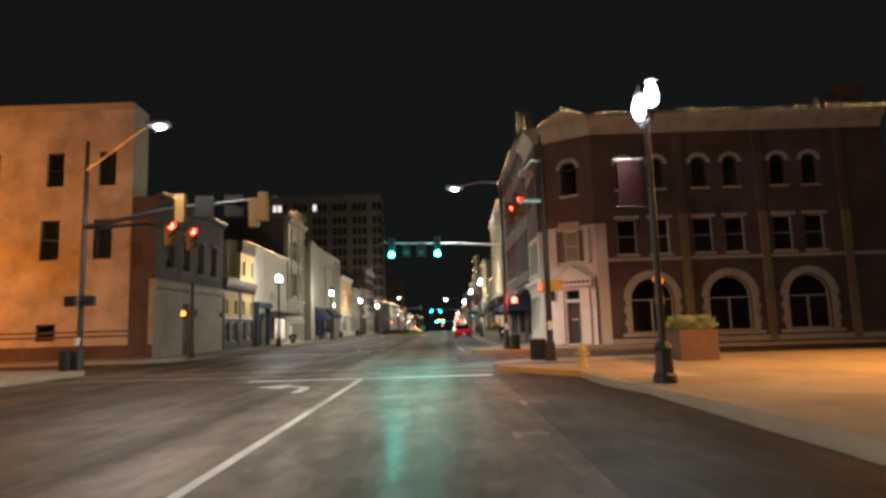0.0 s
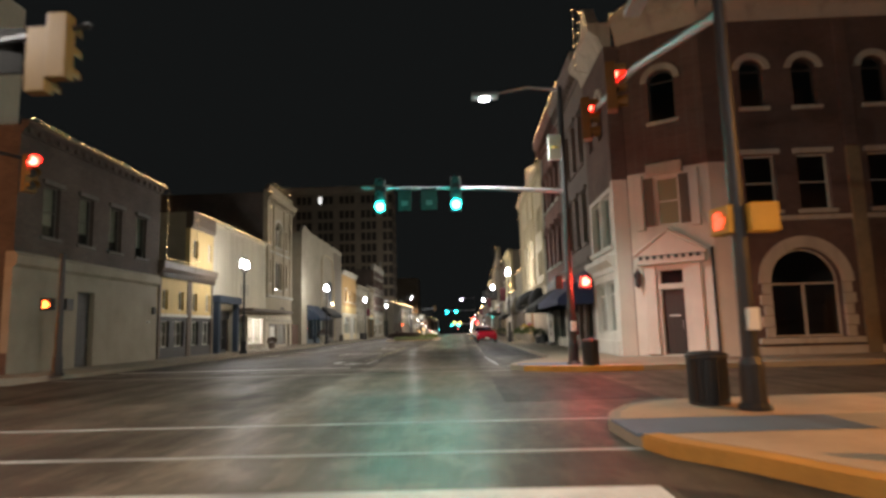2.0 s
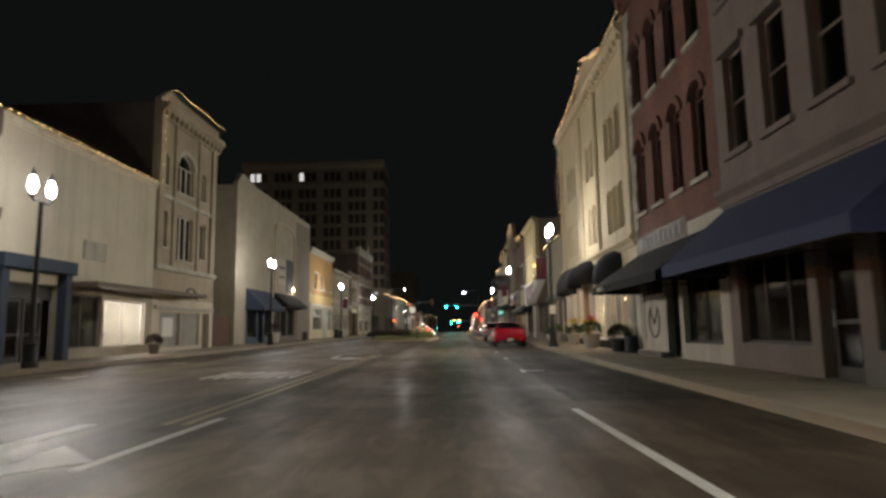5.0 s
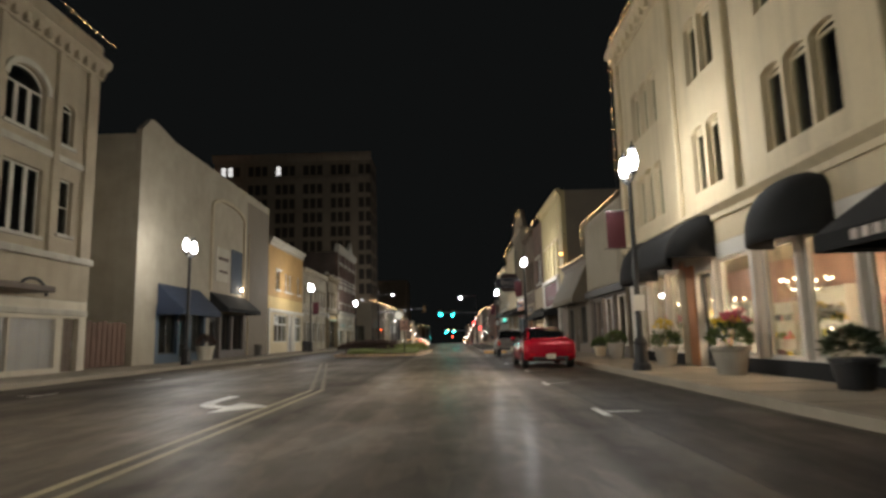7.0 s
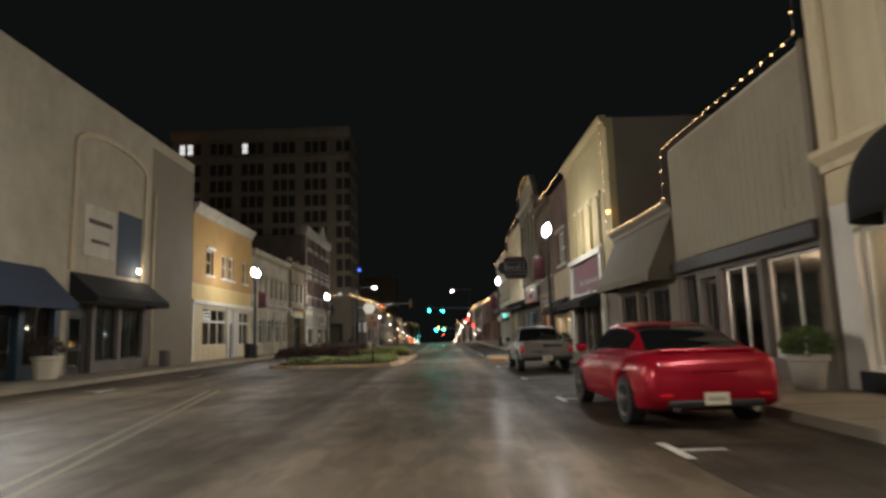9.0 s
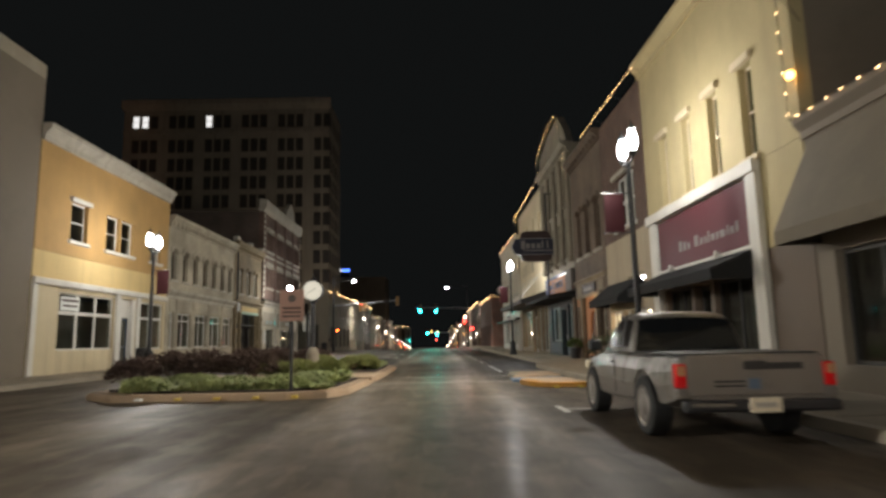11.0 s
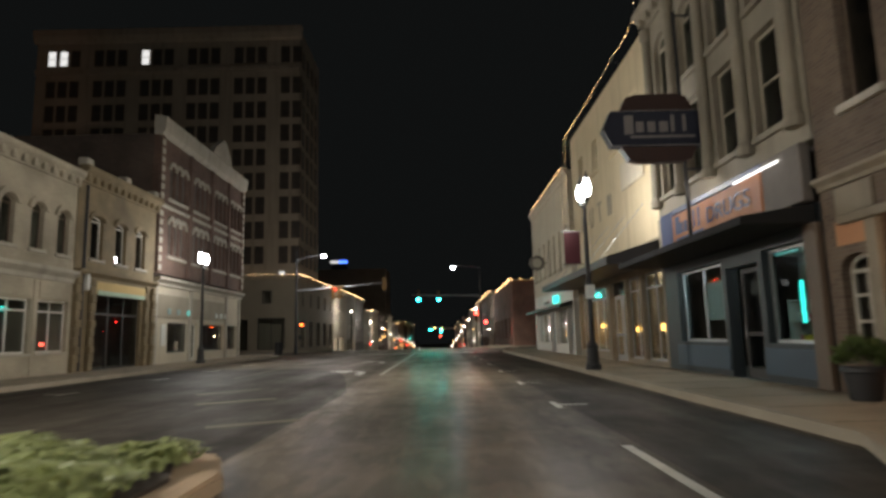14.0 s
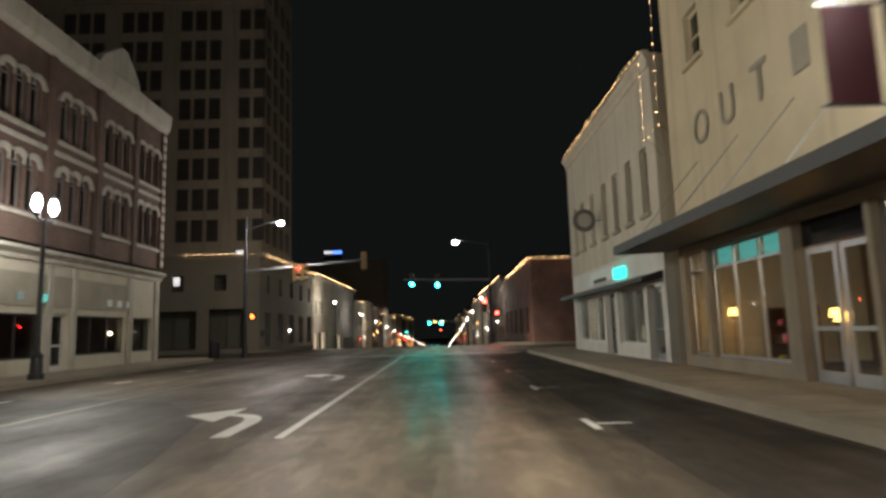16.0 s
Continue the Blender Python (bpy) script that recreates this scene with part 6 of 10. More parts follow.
b = building("cream three-storey building with grouped sash windows over a lit flower shop", (RIGHT_X, 62, 0))
_w = []
for z0, z1 in ((4.9, 6.8), (8.1, 10.0)):
    _w += [W(u, u + 0.8, z0 + 0.05, z1, rows=2, arch=0.14, frame=CREAM, bar=0.09) for u in (56.2, 57.13, 58.06, 61.05, 62.03, 65.42, 66.37, 67.32)]
facade(PR, b, 54.85, 69.9, 3.4, 12.6, CREAM, _w, "upper_wall")
_fl = [W(55.3, 56.32, 0.5, 3.0, rows=1, frame=WHITE), W(56.42, 58.16, 0.5, 3.0, rows=1, frame=WHITE), W(58.27, 59.85, 0.5, 3.0, rows=1, frame=WHITE), W(60.05, 62.15, 0.5, 3.0, rows=1, frame=WHITE), W(62.35, 63.4, 0.15, 2.75, empty=True), W(64.45, 65.9, 0.5, 3.0, rows=1, frame=WHITE), W(66.0, 67.75, 0.5, 3.0, rows=1, frame=WHITE), W(67.85, 69.3, 0.5, 2.9, rows=1, frame=WHITE)]
facade(PR, b, 54.85, 69.9, 0.0, 3.39, WHITE, _fl, "shopfront")
door(PR, b, 62.37, 63.38, 0.15, 2.73, DARK, glazed=True)
for _u0, _u1 in ((55.2, 62.25), (64.5, 69.5)):
    part("bulkhead", PR.box(_u0, _u1, 0.0, 0.05, 0.146, 0.48, 0.01), BLACK_CANVAS, b, "black painted base under the shop windows")
part("panel", PR.box(63.45, 64.02, 0.0, 0.04, 0.16, 3.0), TERRACOTTA, b, "salmon painted pier beside the entrance")
part("pier", PR.box(64.04, 64.42, 0.0, 0.08, 0.16, 3.2, 0.01), TAN, b)
part("post", PR.box(59.87, 60.03, 0.0, 0.07, 0.48, 3.2, 0.01), WHITE, b)
shop_interior(PR, b, 55.2, 69.4, 3.3, 3.6, INTERIOR_RED)
cornice(PR, b, 54.85, 69.9, 4.0, 4.4, 0.25, CREAM)
cornice(PR, b, 54.85, 69.9, 11.9, 12.6, 0.4, CREAM, dentils=True)
part("parapet", PR.prism(bmesh.new(), [(54.85, 12.6), (69.9, 12.6), (69.9, 12.85), (64.3, 13.1), (63.0, 13.9), (61.7, 14.05), (59.5, 13.7), (58.4, 12.9), (54.85, 12.9)], -0.3, 0.1), CREAM, b)
for _u in (54.9, 60.1, 63.7, 69.4):
    part("pilaster", PR.box(_u, _u + 0.35, 0.0, 0.15, 4.4, 11.9, 0.03), CREAM, b)
dome_awning(PR, b, 56.8, 58.95, 3.0, 4.17, 0.95, BLACK_CANVAS, label="black half-dome canvas awning")
dome_awning(PR, b, 61.85, 65.1, 3.05, 4.2, 1.3, BLACK_CANVAS, quarter=False, label="black quarter-barrel canvas awning")
dome_awning(PR, b, 66.45, 68.55, 3.0, 4.33, 0.95, BLACK_CANVAS, label="black half-dome canvas awning")
shell(PR, b, 54.85, 69.9, 12.6, 14, CREAM, floors=(3.7, 7.4))
string_lights(PR, [(54.9, 13.0), (58.4, 13.0), (61.7, 14.15), (64.2, 13.2), (69.8, 12.95), (69.85, 9.4), (69.9, 6.75), (77.15, 6.75), (77.2, 5.15), (83.7, 5.2), (83.75, 10.3), (90.0, 10.3)], d=0.25)

b = building("low building with blank white upper wall over a dim shopfront", (RIGHT_X, 73.5, 0))
part("wall", PR.box(70.0, 77.15, -0.3, 0.0, 3.2, 6.7), CREAM_PALE, b)
part("panel", PR.box(70.1, 77.05, 0.0, 0.08, 3.25, 6.6, 0.02), BUFF_PANEL, b)
for k in range(22):
    part("cladding_seam", PR.box(70.3 + k * 0.31, 70.318 + k * 0.31, 0.08, 0.092, 3.3, 6.55), BUFF_PANEL, b)
for k in range(3):
    part("corrugated_rib", PR.box(70.45 + k * 0.31, 70.52 + k * 0.31, 0.08, 0.11, 3.6, 5.2), BUFF_PANEL, b)
part("fascia", PR.box(70.0, 77.15, -0.3, 0.25, 2.85, 3.19, 0.03), DARK, b)
_c = [W(70.3, 72.4, 0.6, 2.75, cols=2, rows=1, frame=WHITE), W(72.6, 74.5, 0.6, 2.75, cols=2, rows=1, frame=STEEL), W(74.7, 75.7, 0.15, 2.6, empty=True), W(75.9, 76.9, 0.7, 2.75, rows=1, frame=DARK)]
facade(PR, b, 70.0, 77.15, 0.0, 2.84, GREY_STONE, _c, "shopfront")
door(PR, b, 74.75, 75.65, 0.15, 2.55, DARK, glazed=True)
shop_interior(PR, b, 70.3, 76.9, 2.8, 4.0, INTERIOR_RED)
shell(PR, b, 70.0, 77.15, 6.7, 14, BRICK_DARK)
part("pilaster", PR.box(69.92, 70.08, 0.0, 0.14, 0.15, 6.7, 0.02), BROWN_WALL, b)

b = building("single-storey brown shop behind a tall sloping awning", (RIGHT_X, 80.4, 0))
facade(PR, b, 77.2, 83.7, 0.0, 5.15, BROWN_WALL, [W(78.0, 79.9, 0.6, 2.6, cols=2, rows=1, frame=DARK), W(80.1, 81.1, 0.15, 2.6, empty=True), W(81.3, 83.2, 0.6, 2.6, cols=2, rows=1, frame=DARK)], "shopfront")
door(PR, b, 80.12, 81.08, 0.15, 2.55, DARK, glazed=True)
awning(PR, b, 77.35, 83.55, 2.75, 4.75, 0.85, TAN_CANVAS, label="tall sloping tan canvas awning")
cornice(PR, b, 77.2, 83.7, 4.8, 5.2, 0.2, BROWN_WALL)
shell(PR, b, 77.2, 83.7, 5.15, 14, BRICK_DARK)

b = building("yellow two-storey building with white framed maroon sign board", (RIGHT_X, 88, 0))
_w = [W(u - 0.28, u + 0.28, 5.05, 7.2, frame=CREAM, hood=CREAM, sill=CREAM, blind=True) for u in (85.6, 87.25, 88.9, 90.6)]
facade(PR, b, 83.75, 92.3, 4.9, 10.2, STRAW, _w, "upper_wall")
part("backing", PR.box(85.4, 92.0, -0.3, -0.02, 2.95, 4.89), WHITE, b)
part("sign_head", PR.box(85.3, 92.1, 0.0, 0.2, 4.65, 4.95, 0.02), WHITE, b)
part("sign_post", PR.box(85.3, 85.75, 0.0, 0.16, 0.15, 4.65, 0.02), WHITE, b)
part("sign_post", PR.box(91.4, 91.9, 0.0, 0.16, 0.15, 4.65, 0.02), WHITE, b)
for _u in (87.15, 90.06):
    _sl = part("sign_lamp", tube([PR.p(_u, 0.1, 3.06), PR.p(_u, 0.3, 3.03)], 0.018, 6), WHITE, b)
    part("lamp_head", tube([PR.p(_u, 0.3, 3.0), PR.p(_u, 0.24, 3.14)], [0.03, 0.075], 10), WHITE, _sl)
part("sign_board", PR.box(85.85, 91.3, 0.0, 0.09, 3.12, 4.6, 0.015), MAROON, b, "maroon sign board with pale lettering bars")
_x = 87.0
for k, (w, h) in enumerate(((0.22, 0.36), (0.16, 0.3), (0.16, 0.22), (0.0, 0.0), (0.24, 0.36), (0.16, 0.22), (0.12, 0.22), (0.1, 0.34), (0.18, 0.22), (0.12, 0.22), (0.24, 0.22), (0.08, 0.3), (0.17, 0.22), (0.12, 0.32))):
    if w:
        part("sign_letter", PR.box(89.75 - (_x - 87.0) * 1.18 - w, 89.75 - (_x - 87.0) * 1.18, 0.09, 0.1, 3.5, 3.5 + h * 0.8), WORN_LETTER, b)
    _x += w + 0.06 if w else 0.16
awning(PR, b, 85.7, 91.5, 2.35, 3.05, 1.1, BLACK_CANVAS, label="black canvas awning")
part("sign_edge", PR.box(85.76, 91.39, 0.09, 0.14, 3.02, 3.1), WHITE, b)
facade(PR, b, 83.75, 92.3, 0.0, 2.94, BROWN_PAINT, [W(86.0, 88.0, 0.6, 2.5, cols=2, rows=1, frame=DARK), W(88.2, 89.2, 0.15, 2.5, empty=True), W(89.4, 91.2, 0.6, 2.5, cols=2, rows=1, frame=DARK)], "shopfront")
part("corner_wall", PR.box(83.75, 85.4, -0.3, 0.0, 2.95, 4.89), STRAW, b)
part("corner_wall", PR.box(92.0, 92.3, -0.3, 0.0, 2.95, 4.89), STRAW, b)
door(PR, b, 88.22, 89.18, 0.15, 2.45, DARK, glazed=True)
cornice(PR, b, 83.75, 92.3, 9.8, 10.3, 0.3, STRAW)
part("side_lamp", ball(PR.p(83.68, 0.15, 6.1), 0.09, 2), SHADE_GLOW, b)
shell(PR, b, 83.75, 92.3, 10.2, 14, BROWN_WALL, floors=(4.9,))

b = building("brick building with white triple window over a tan plastered shopfront", (RIGHT_X, 95, 0))
facade(PR, b, 92.35, 97.5, 4.85, 9.9, BRICK_UMBER, [W(93.5, 95.75, 5.2, 7.15, cols=3, rows=2, frame=WHITE, bar=0.12, sill=WHITE, hood=PALE_STONE)], "upper_wall")
facade(PR, b, 92.35, 97.5, 2.3, 4.84, TAN, [W(93.0, 94.8, 2.7, 3.3, rows=1, frame=WHITE), W(95.6, 96.8, 2.6, 3.1, rows=1, frame=WHITE)], "middle_wall")
facade(PR, b, 92.35, 97.5, 0.0, 2.29, TAN, [W(92.5, 94.65, 0.4, 2.1, cols=4, rows=1, frame=WHITE, bar=0.07), W(94.75, 95.65, 0.15, 2.1, empty=True), W(95.75, 97.3, 0.4, 2.1, cols=3, rows=1, frame=WHITE, bar=0.07)], "shopfront")
door(PR, b, 94.77, 95.63, 0.15, 2.08, WHITE, glazed=True)
shop_interior(PR, b, 92.6, 97.25, 2.28, 3.0, INTERIOR)
awning(PR, b, 93.5, 97.4, 2.3, 3.2, 0.85, BLACK_CANVAS)
for _u, _d in ((94.5, -0.6), (95.95, -0.5)):
    part("ceiling_lamp", ball(PR.p(_u, _d, 2.1), 0.075, 2), WARM_BULB, b)
shell(PR, b, 92.35, 97.5, 9.9, 14, BRICK_UMBER, floors=(4.6,))

b = building("brown brick building with tall windows and an arched wooden door", (RIGHT_X, 100.4, 0))
_w = [W(u - 0.42, u + 0.42, 4.95, 7.25, arch=0.2, frame=BROWN_PAINT, hood=BRICK_BROWN, sill=PALE_STONE) for u in (98.6, 100.35, 101.9)]
facade(PR, b, 97.55, 103.25, 4.1, 9.8, BRICK_BROWN, _w, "upper_wall")
facade(PR, b, 97.55, 103.25, 0.0, 4.09, BRICK_BROWN, [W(97.9, 98.9, 0.8, 2.9, cols=2, rows=3, frame=PALE_STONE), W(99.35, 101.8, 0.15, 3.05, empty=True), W(102.1, 102.9, 0.9, 2.46, cols=2, rows=3, arch=0.25, frame=PALE_STONE)], "shopfront")
part("door_surround", wall_with_holes(Plane(RIGHT_X + 0.12, 0, 0, 1, -1, 0), 99.35, 101.8, 0.15, 3.05, [(99.68, 101.25, 0.15, 2.35, 0.7)], 0.14), TERRACOTTA, b, "salmon painted door surround")
door(Plane(RIGHT_X + 0.12, 0, 0, 1, -1, 0), b, 99.68, 101.25, 0.15, 2.35, WOOD_DOOR, 0.1, arch=0.7)
part("door_inset", (lambda c: c.prism(bmesh.new(), [(99.9, 0.5), (101.03, 0.5), (101.03, 1.7), (100.75, 1.95), (100.46, 2.02), (100.18, 1.95), (99.9, 1.7)], -0.1, -0.075))(Plane(RIGHT_X + 0.12, 0, 0, 1, -1, 0)), WOOD_DOOR, b)
part("letter_slot", Plane(RIGHT_X + 0.12, 0, 0, 1, -1, 0).box(100.3, 100.6, -0.08, -0.06, 0.72, 0.78, 0.005), SIGN_WHITE, b)
part("entry_post", PR.box(99.05, 99.34, 0.0, 0.12, 0.15, 2.95, 0.02), DULL_STONE, b)
part("entry_post", PR.box(101.81, 102.07, 0.0, 0.12, 0.15, 2.95, 0.02), DULL_STONE, b)
part("entry_head", PR.box(98.4, 102.7, 0.0, 0.14, 2.96, 3.12, 0.02), DULL_STONE, b)
_sp = part("sign_panel", PR.box(99.4, 101.42, 0.0, 0.08, 3.14, 3.54, 0.01), DARK, b)
for k in range(8):
    part("sign_letter", PR.box(101.3 - k * 0.2, 101.44 - k * 0.2, 0.08, 0.092, 3.26, 3.38 + 0.07 * (k % 3 == 0)), WORN_LETTER, _sp)
part("entry_lamp", ball(PR.p(99.46, 0.16, 2.55), 0.045, 2), WARM_BULB, b)
part("transom_panel", PR.box(102.14, 102.9, 0.0, 0.03, 2.62, 3.04, 0.01), TERRACOTTA, b, "salmon painted panel over the side window")
cornice(PR, b, 97.55, 103.25, 3.64, 3.86, 0.16, DULL_STONE)
for _u in (98.02, 101.9):
    part("lattice_panel", PR.box(_u, _u + 0.9, 0.0, 0.05, 3.14, 3.6, 0.01), DULL_STONE, b)
cornice(PR, b, 97.55, 103.25, 9.5, 10.0, 0.35, BRICK_BROWN, dentils=True)
shell(PR, b, 97.55, 103.25, 9.8, 14, BRICK_BROWN, floors=(4.1,))
string_lights(PR, [(91.8, 10.05), (99.3, 10.1)], d=0.4)

b = building("ornate weathered stone building with tall pilasters over a drug store", (RIGHT_X, 107.2, 0))
_w = []
for k in range(4):
    u = 104.6 + k * 1.85
    _w += [W(u - 0.5, u + 0.5, 5.3, 7.5, cols=1, rows=2, frame=BEIGE, sill=WARM_STONE), W(u - 0.5, u + 0.5, 8.2, 10.3, arch=0.4, frame=BEIGE, sill=WARM_STONE)]
facade(PR, b, 103.3, 111.15, 4.7, 11.3, WARM_STONE, _w, "upper_wall")
for k in range(5):
    u = 103.4 + k * 1.85
    pb = bmesh.new()
    add_lathe(pb, RIGHT_X - 0.1, u + 0.18, [(0.2, 5.0), (0.2, 5.2), (0.15, 5.3), (0.13, 10.4), (0.2, 10.55), (0.2, 10.8)], 10)
    part("pilaster", pb, WARM_STONE, b)
cornice(PR, b, 103.3, 111.15, 10.85, 11.4, 0.45, WARM_STONE, dentils=True)
part("gable", PR.prism(bmesh.new(), [(103.3, 11.4), (111.15, 11.4), (111.15, 12.6), (108.4, 13.25), (105.2, 13.35), (103.8, 12.0)], -0.3, 0.1), WARM_STONE, b)
part("fascia_end", PR.box(109.66, 110.6, 0.0, 0.2, 3.55, 4.65, 0.02), BLUE_SIGN, b)
part("fascia_end", PR.box(110.62, 111.1, 0.0, 0.1, 3.55, 4.65, 0.02), WARM_STONE, b)
part("fascia_end", PR.box(103.4, 104.76, 0.0, 0.2, 3.55, 4.65, 0.02), GREY_STONE, b)
part("fascia_head", PR.box(104.78, 109.64, 0.0, 0.2, 4.5, 4.66, 0.02), BLUE_SIGN, b)
part("sign_board", PR.box(104.78, 109.64, 0.0, 0.22, 3.55, 4.48, 0.03), ORANGE_SIGN, b, "orange enamel sign board with dark lettering")
lettering("DRUGS", 0.56, (RIGHT_X - 0.235, 106.3, 4.04), (90, 0, -90), BLUE_SIGN, b, squeeze=1.2)
for k, (w, h) in enumerate(((0.3, 0.5), (0.2, 0.3), (0.2, 0.3), (0.2, 0.3), (0.1, 0.48), (0.1, 0.48))):
    part("sign_letter", PR.box(109.4 - k * 0.3 - w, 109.4 - k * 0.3, 0.22, 0.235, 3.9, 3.9 + h), BLUE_SIGN, b)
part("sign_underline", PR.box(107.6, 109.4, 0.22, 0.235, 3.74, 3.8), BLUE_SIGN, b)
part("sign_tube", PR.box(103.9, 105.7, 0.3, 0.34, 4.43, 4.465), WHITE_TUBE, b)
facade(PR, b, 103.3, 111.15, 0.0, 3.5, SHOP_TEAL, [W(103.85, 105.45, 0.95, 2.9, cols=1, rows=1, frame=STEEL), W(105.65, 107.15, 0.15, 2.7, empty=True), W(107.35, 110.15, 0.95, 2.9, cols=2, rows=1, frame=STEEL)], "shopfront")
door(PR, b, 105.85, 106.95, 0.15, 2.65, DARK, 0.26, glazed=True)
shop_interior(PR, b, 103.6, 110.9, 3.4, 4.0, INTERIOR)
part("canopy", PR.section(bmesh.new(), [(0.02, 3.5), (1.4, 3.3), (1.4, 3.15), (0.02, 3.15)], 103.4, 111.1), BLACK_CANVAS, b)
for _u0, _u1 in ((103.7, 105.6), (107.2, 110.4)):
    part("bulkhead", PR.box(_u0, _u1, 0.0, 0.04, 0.3, 0.86, 0.01), SHOP_BLUE, b, "dark blue painted bulkhead")
part("neon_strip", PR.box(104.0, 104.07, 0.02, 0.05, 1.35, 2.15, 0.01), NEON_TEAL, b, "upright teal neon strip")
part("blind", PR.box(107.75, 109.15, -0.34, -0.31, 1.5, 2.5), BLIND_TEAL, b, "pale teal blind half drawn")
part("shop_lamp", PR.box(107.9, 109.1, -2.3, -2.2, 3.2, 3.25, 0.02), TRANSOM, b, "teal lit tube over the counter")
point("shop_light", PR.p(108.5, -1.6, 2.9), 5.0, (0.35, 1.0, 0.92), 0.2)
part("corner_pier", PR.box(103.28, 103.68, 0.0, 0.14, 0.15, 3.14, 0.02), BROWN_PAINT, b)
shell(PR, b, 103.3, 111.15, 11.3, 14, WARM_STONE, floors=(4.7,))
string_lights(PR, [(103.4, 10.0), (103.5, 11.0), (105.1, 13.45), (108.4, 13.35), (111.3, 12.7), (111.2, 11.4), (117, 11.25), (122.9, 11.2), (123.0, 7.1), (124.2, 7.0), (124.3, 10.0), (136.8, 10.0)], d=0.3)

b = building("cream plastered store with raised block letters and a long sloping canopy", (RIGHT_X, 117, 0))
_w = [W(u - 0.45, u + 0.45, 8.2, 9.6, frame=CREAM, sill=CREAM) for u in (113.0, 115.6, 118.4, 121.0)]
facade(PR, b, 111.2, 123.0, 4.2, 11.1, CREAM, _w, "upper_wall")
part("recess_sign", PR.box(112.2, 114.6, 0.0, 0.1, 6.4, 7.4, 0.03), CREAM_PALE, b)
for ch, u in (("O", 120.8), ("U", 119.35), ("T", 117.9)):
    lettering(ch, 1.25, (RIGHT_X - 0.05, u, 6.25), (90, 0, -90), BEIGE, b, squeeze=0.9)
part("letter_bar", PR.box(116.2, 116.7, 0.0, 0.06, 5.9, 6.7, 0.01), BEIGE, b)
_f = [W(111.35, 113.4, 0.3, 3.2, cols=2, rows=1, frame=STEEL, transom=2.7), W(113.55, 115.2, 0.3, 3.2, cols=2, rows=1, frame=STEEL, transom=2.7), W(115.35, 117.4, 0.15, 3.2, empty=True), W(117.85, 121.3, 0.45, 3.2, cols=3, rows=1, frame=STEEL, transom=2.7), W(121.5, 122.7, 0.45, 3.2, cols=1, rows=1, frame=STEEL, transom=2.7)]
facade(PR, b, 111.2, 123.0, 0.0, 4.19, DULL_STONE, _f, "shopfront")
door(PR, b, 115.4, 116.33, 0.15, 2.65, STEEL, glazed=True)
door(PR, b, 116.42, 117.35, 0.15, 2.65, STEEL, glazed=True)
part("door_panel", PR.box(115.35, 117.4, -0.25, -0.2, 2.7, 3.2), CAR_GLASS, b)
# no lamp here: the emission imitates green signals mirrored in these panes
for _u in (117.98, 119.08, 120.2):
    part("lit_transom", PR.box(_u, _u + 0.92, -0.27, -0.25, 2.74, 3.14), TRANSOM, b, "transom pane glowing teal in place of mirrored green signals")
shop_interior(PR, b, 111.4, 122.7, 3.5, 5.0, INTERIOR_BROWN)
part("canopy", PR.section(bmesh.new(), [(0.02, 4.1), (1.7, 3.6), (1.7, 3.35), (0.02, 3.4)], 111.3, 123.6), DARK, b, "long sloping dark canopy")
for _u in (112.5, 114.6, 116.8, 119.0, 121.2):
    part("canopy_rod", tube([PR.p(_u, 0.02, 5.5), PR.p(_u, 1.6, 3.65)], 0.012, 6), STEEL, b)
shell(PR, b, 111.2, 123.0, 11.1, 14, CREAM, floors=(4.2,))

b = building("plain cream two-storey corner shop with narrow windows and lit sign", (RIGHT_X, 130.5, 0))
_w = [W(u - 0.35, u + 0.35, 4.9, 7.1, rows=2, frame=BEIGE, sill=BEIGE) for u in (125.4, 127.1, 128.8, 130.4, 132.4, 134.2, 135.8)]
facade(PR, b, 124.2, 137.2, 3.8, 9.9, CREAM_PALE, _w, "upper_wall")
_f = [W(124.6, 126.0, 0.15, 2.6, empty=True), W(126.3, 129.4, 0.6, 2.6, cols=2, rows=1, frame=WHITE), W(129.8, 131.2, 0.15, 2.6, empty=True), W(131.5, 136.6, 0.6, 2.6, cols=3, rows=1, frame=WHITE)]
facade(PR, b, 124.2, 137.2, 0.0, 3.79, WHITE, _f, "shopfront")
door(PR, b, 124.7, 125.9, 0.15, 2.55, STEEL, glazed=True)
door(PR, b, 129.9, 131.1, 0.15, 2.55, DARK, glazed=True)
shop_interior(PR, b, 124.6, 136.9, 2.9, 5.0, INTERIOR)
part("lit_sign", PR.box(128.0, 129.3, 0.05, 0.14, 3.05, 3.45, 0.02), NEON_TEAL, b, "teal lit sign strip")
part("lit_sign", PR.box(129.4, 132.9, 0.05, 0.14, 3.05, 3.6, 0.02), SIGN_WHITE, b)
part("sign_bar", PR.box(130.3, 132.3, 0.14, 0.16, 3.1, 3.25), BRICK_RED, b)
part("canopy", PR.section(bmesh.new(), [(0.02, 2.95), (0.7, 2.75), (0.7, 2.62), (0.02, 2.7)], 124.3, 137.1), DARK, b)
cornice(PR, b, 124.2, 137.2, 9.5, 10.0, 0.2, CREAM_PALE)
shell(PR, b, 124.2, 137.2, 9.9, 14, CREAM_PALE, floors=(3.8,))
PRi = Plane(RIGHT_X + 0.9, 0, 0, 1, -1, 0)
facade(PRi, b, 123.0, 124.19, 0.0, 7.0, CREAM_PALE, [W(123.1, 124.1, 0.15, 2.9, empty=True)], "infill_wall")
door(PRi, b, 123.15, 124.05, 0.15, 2.2, STEEL, 0.2, glazed=True)
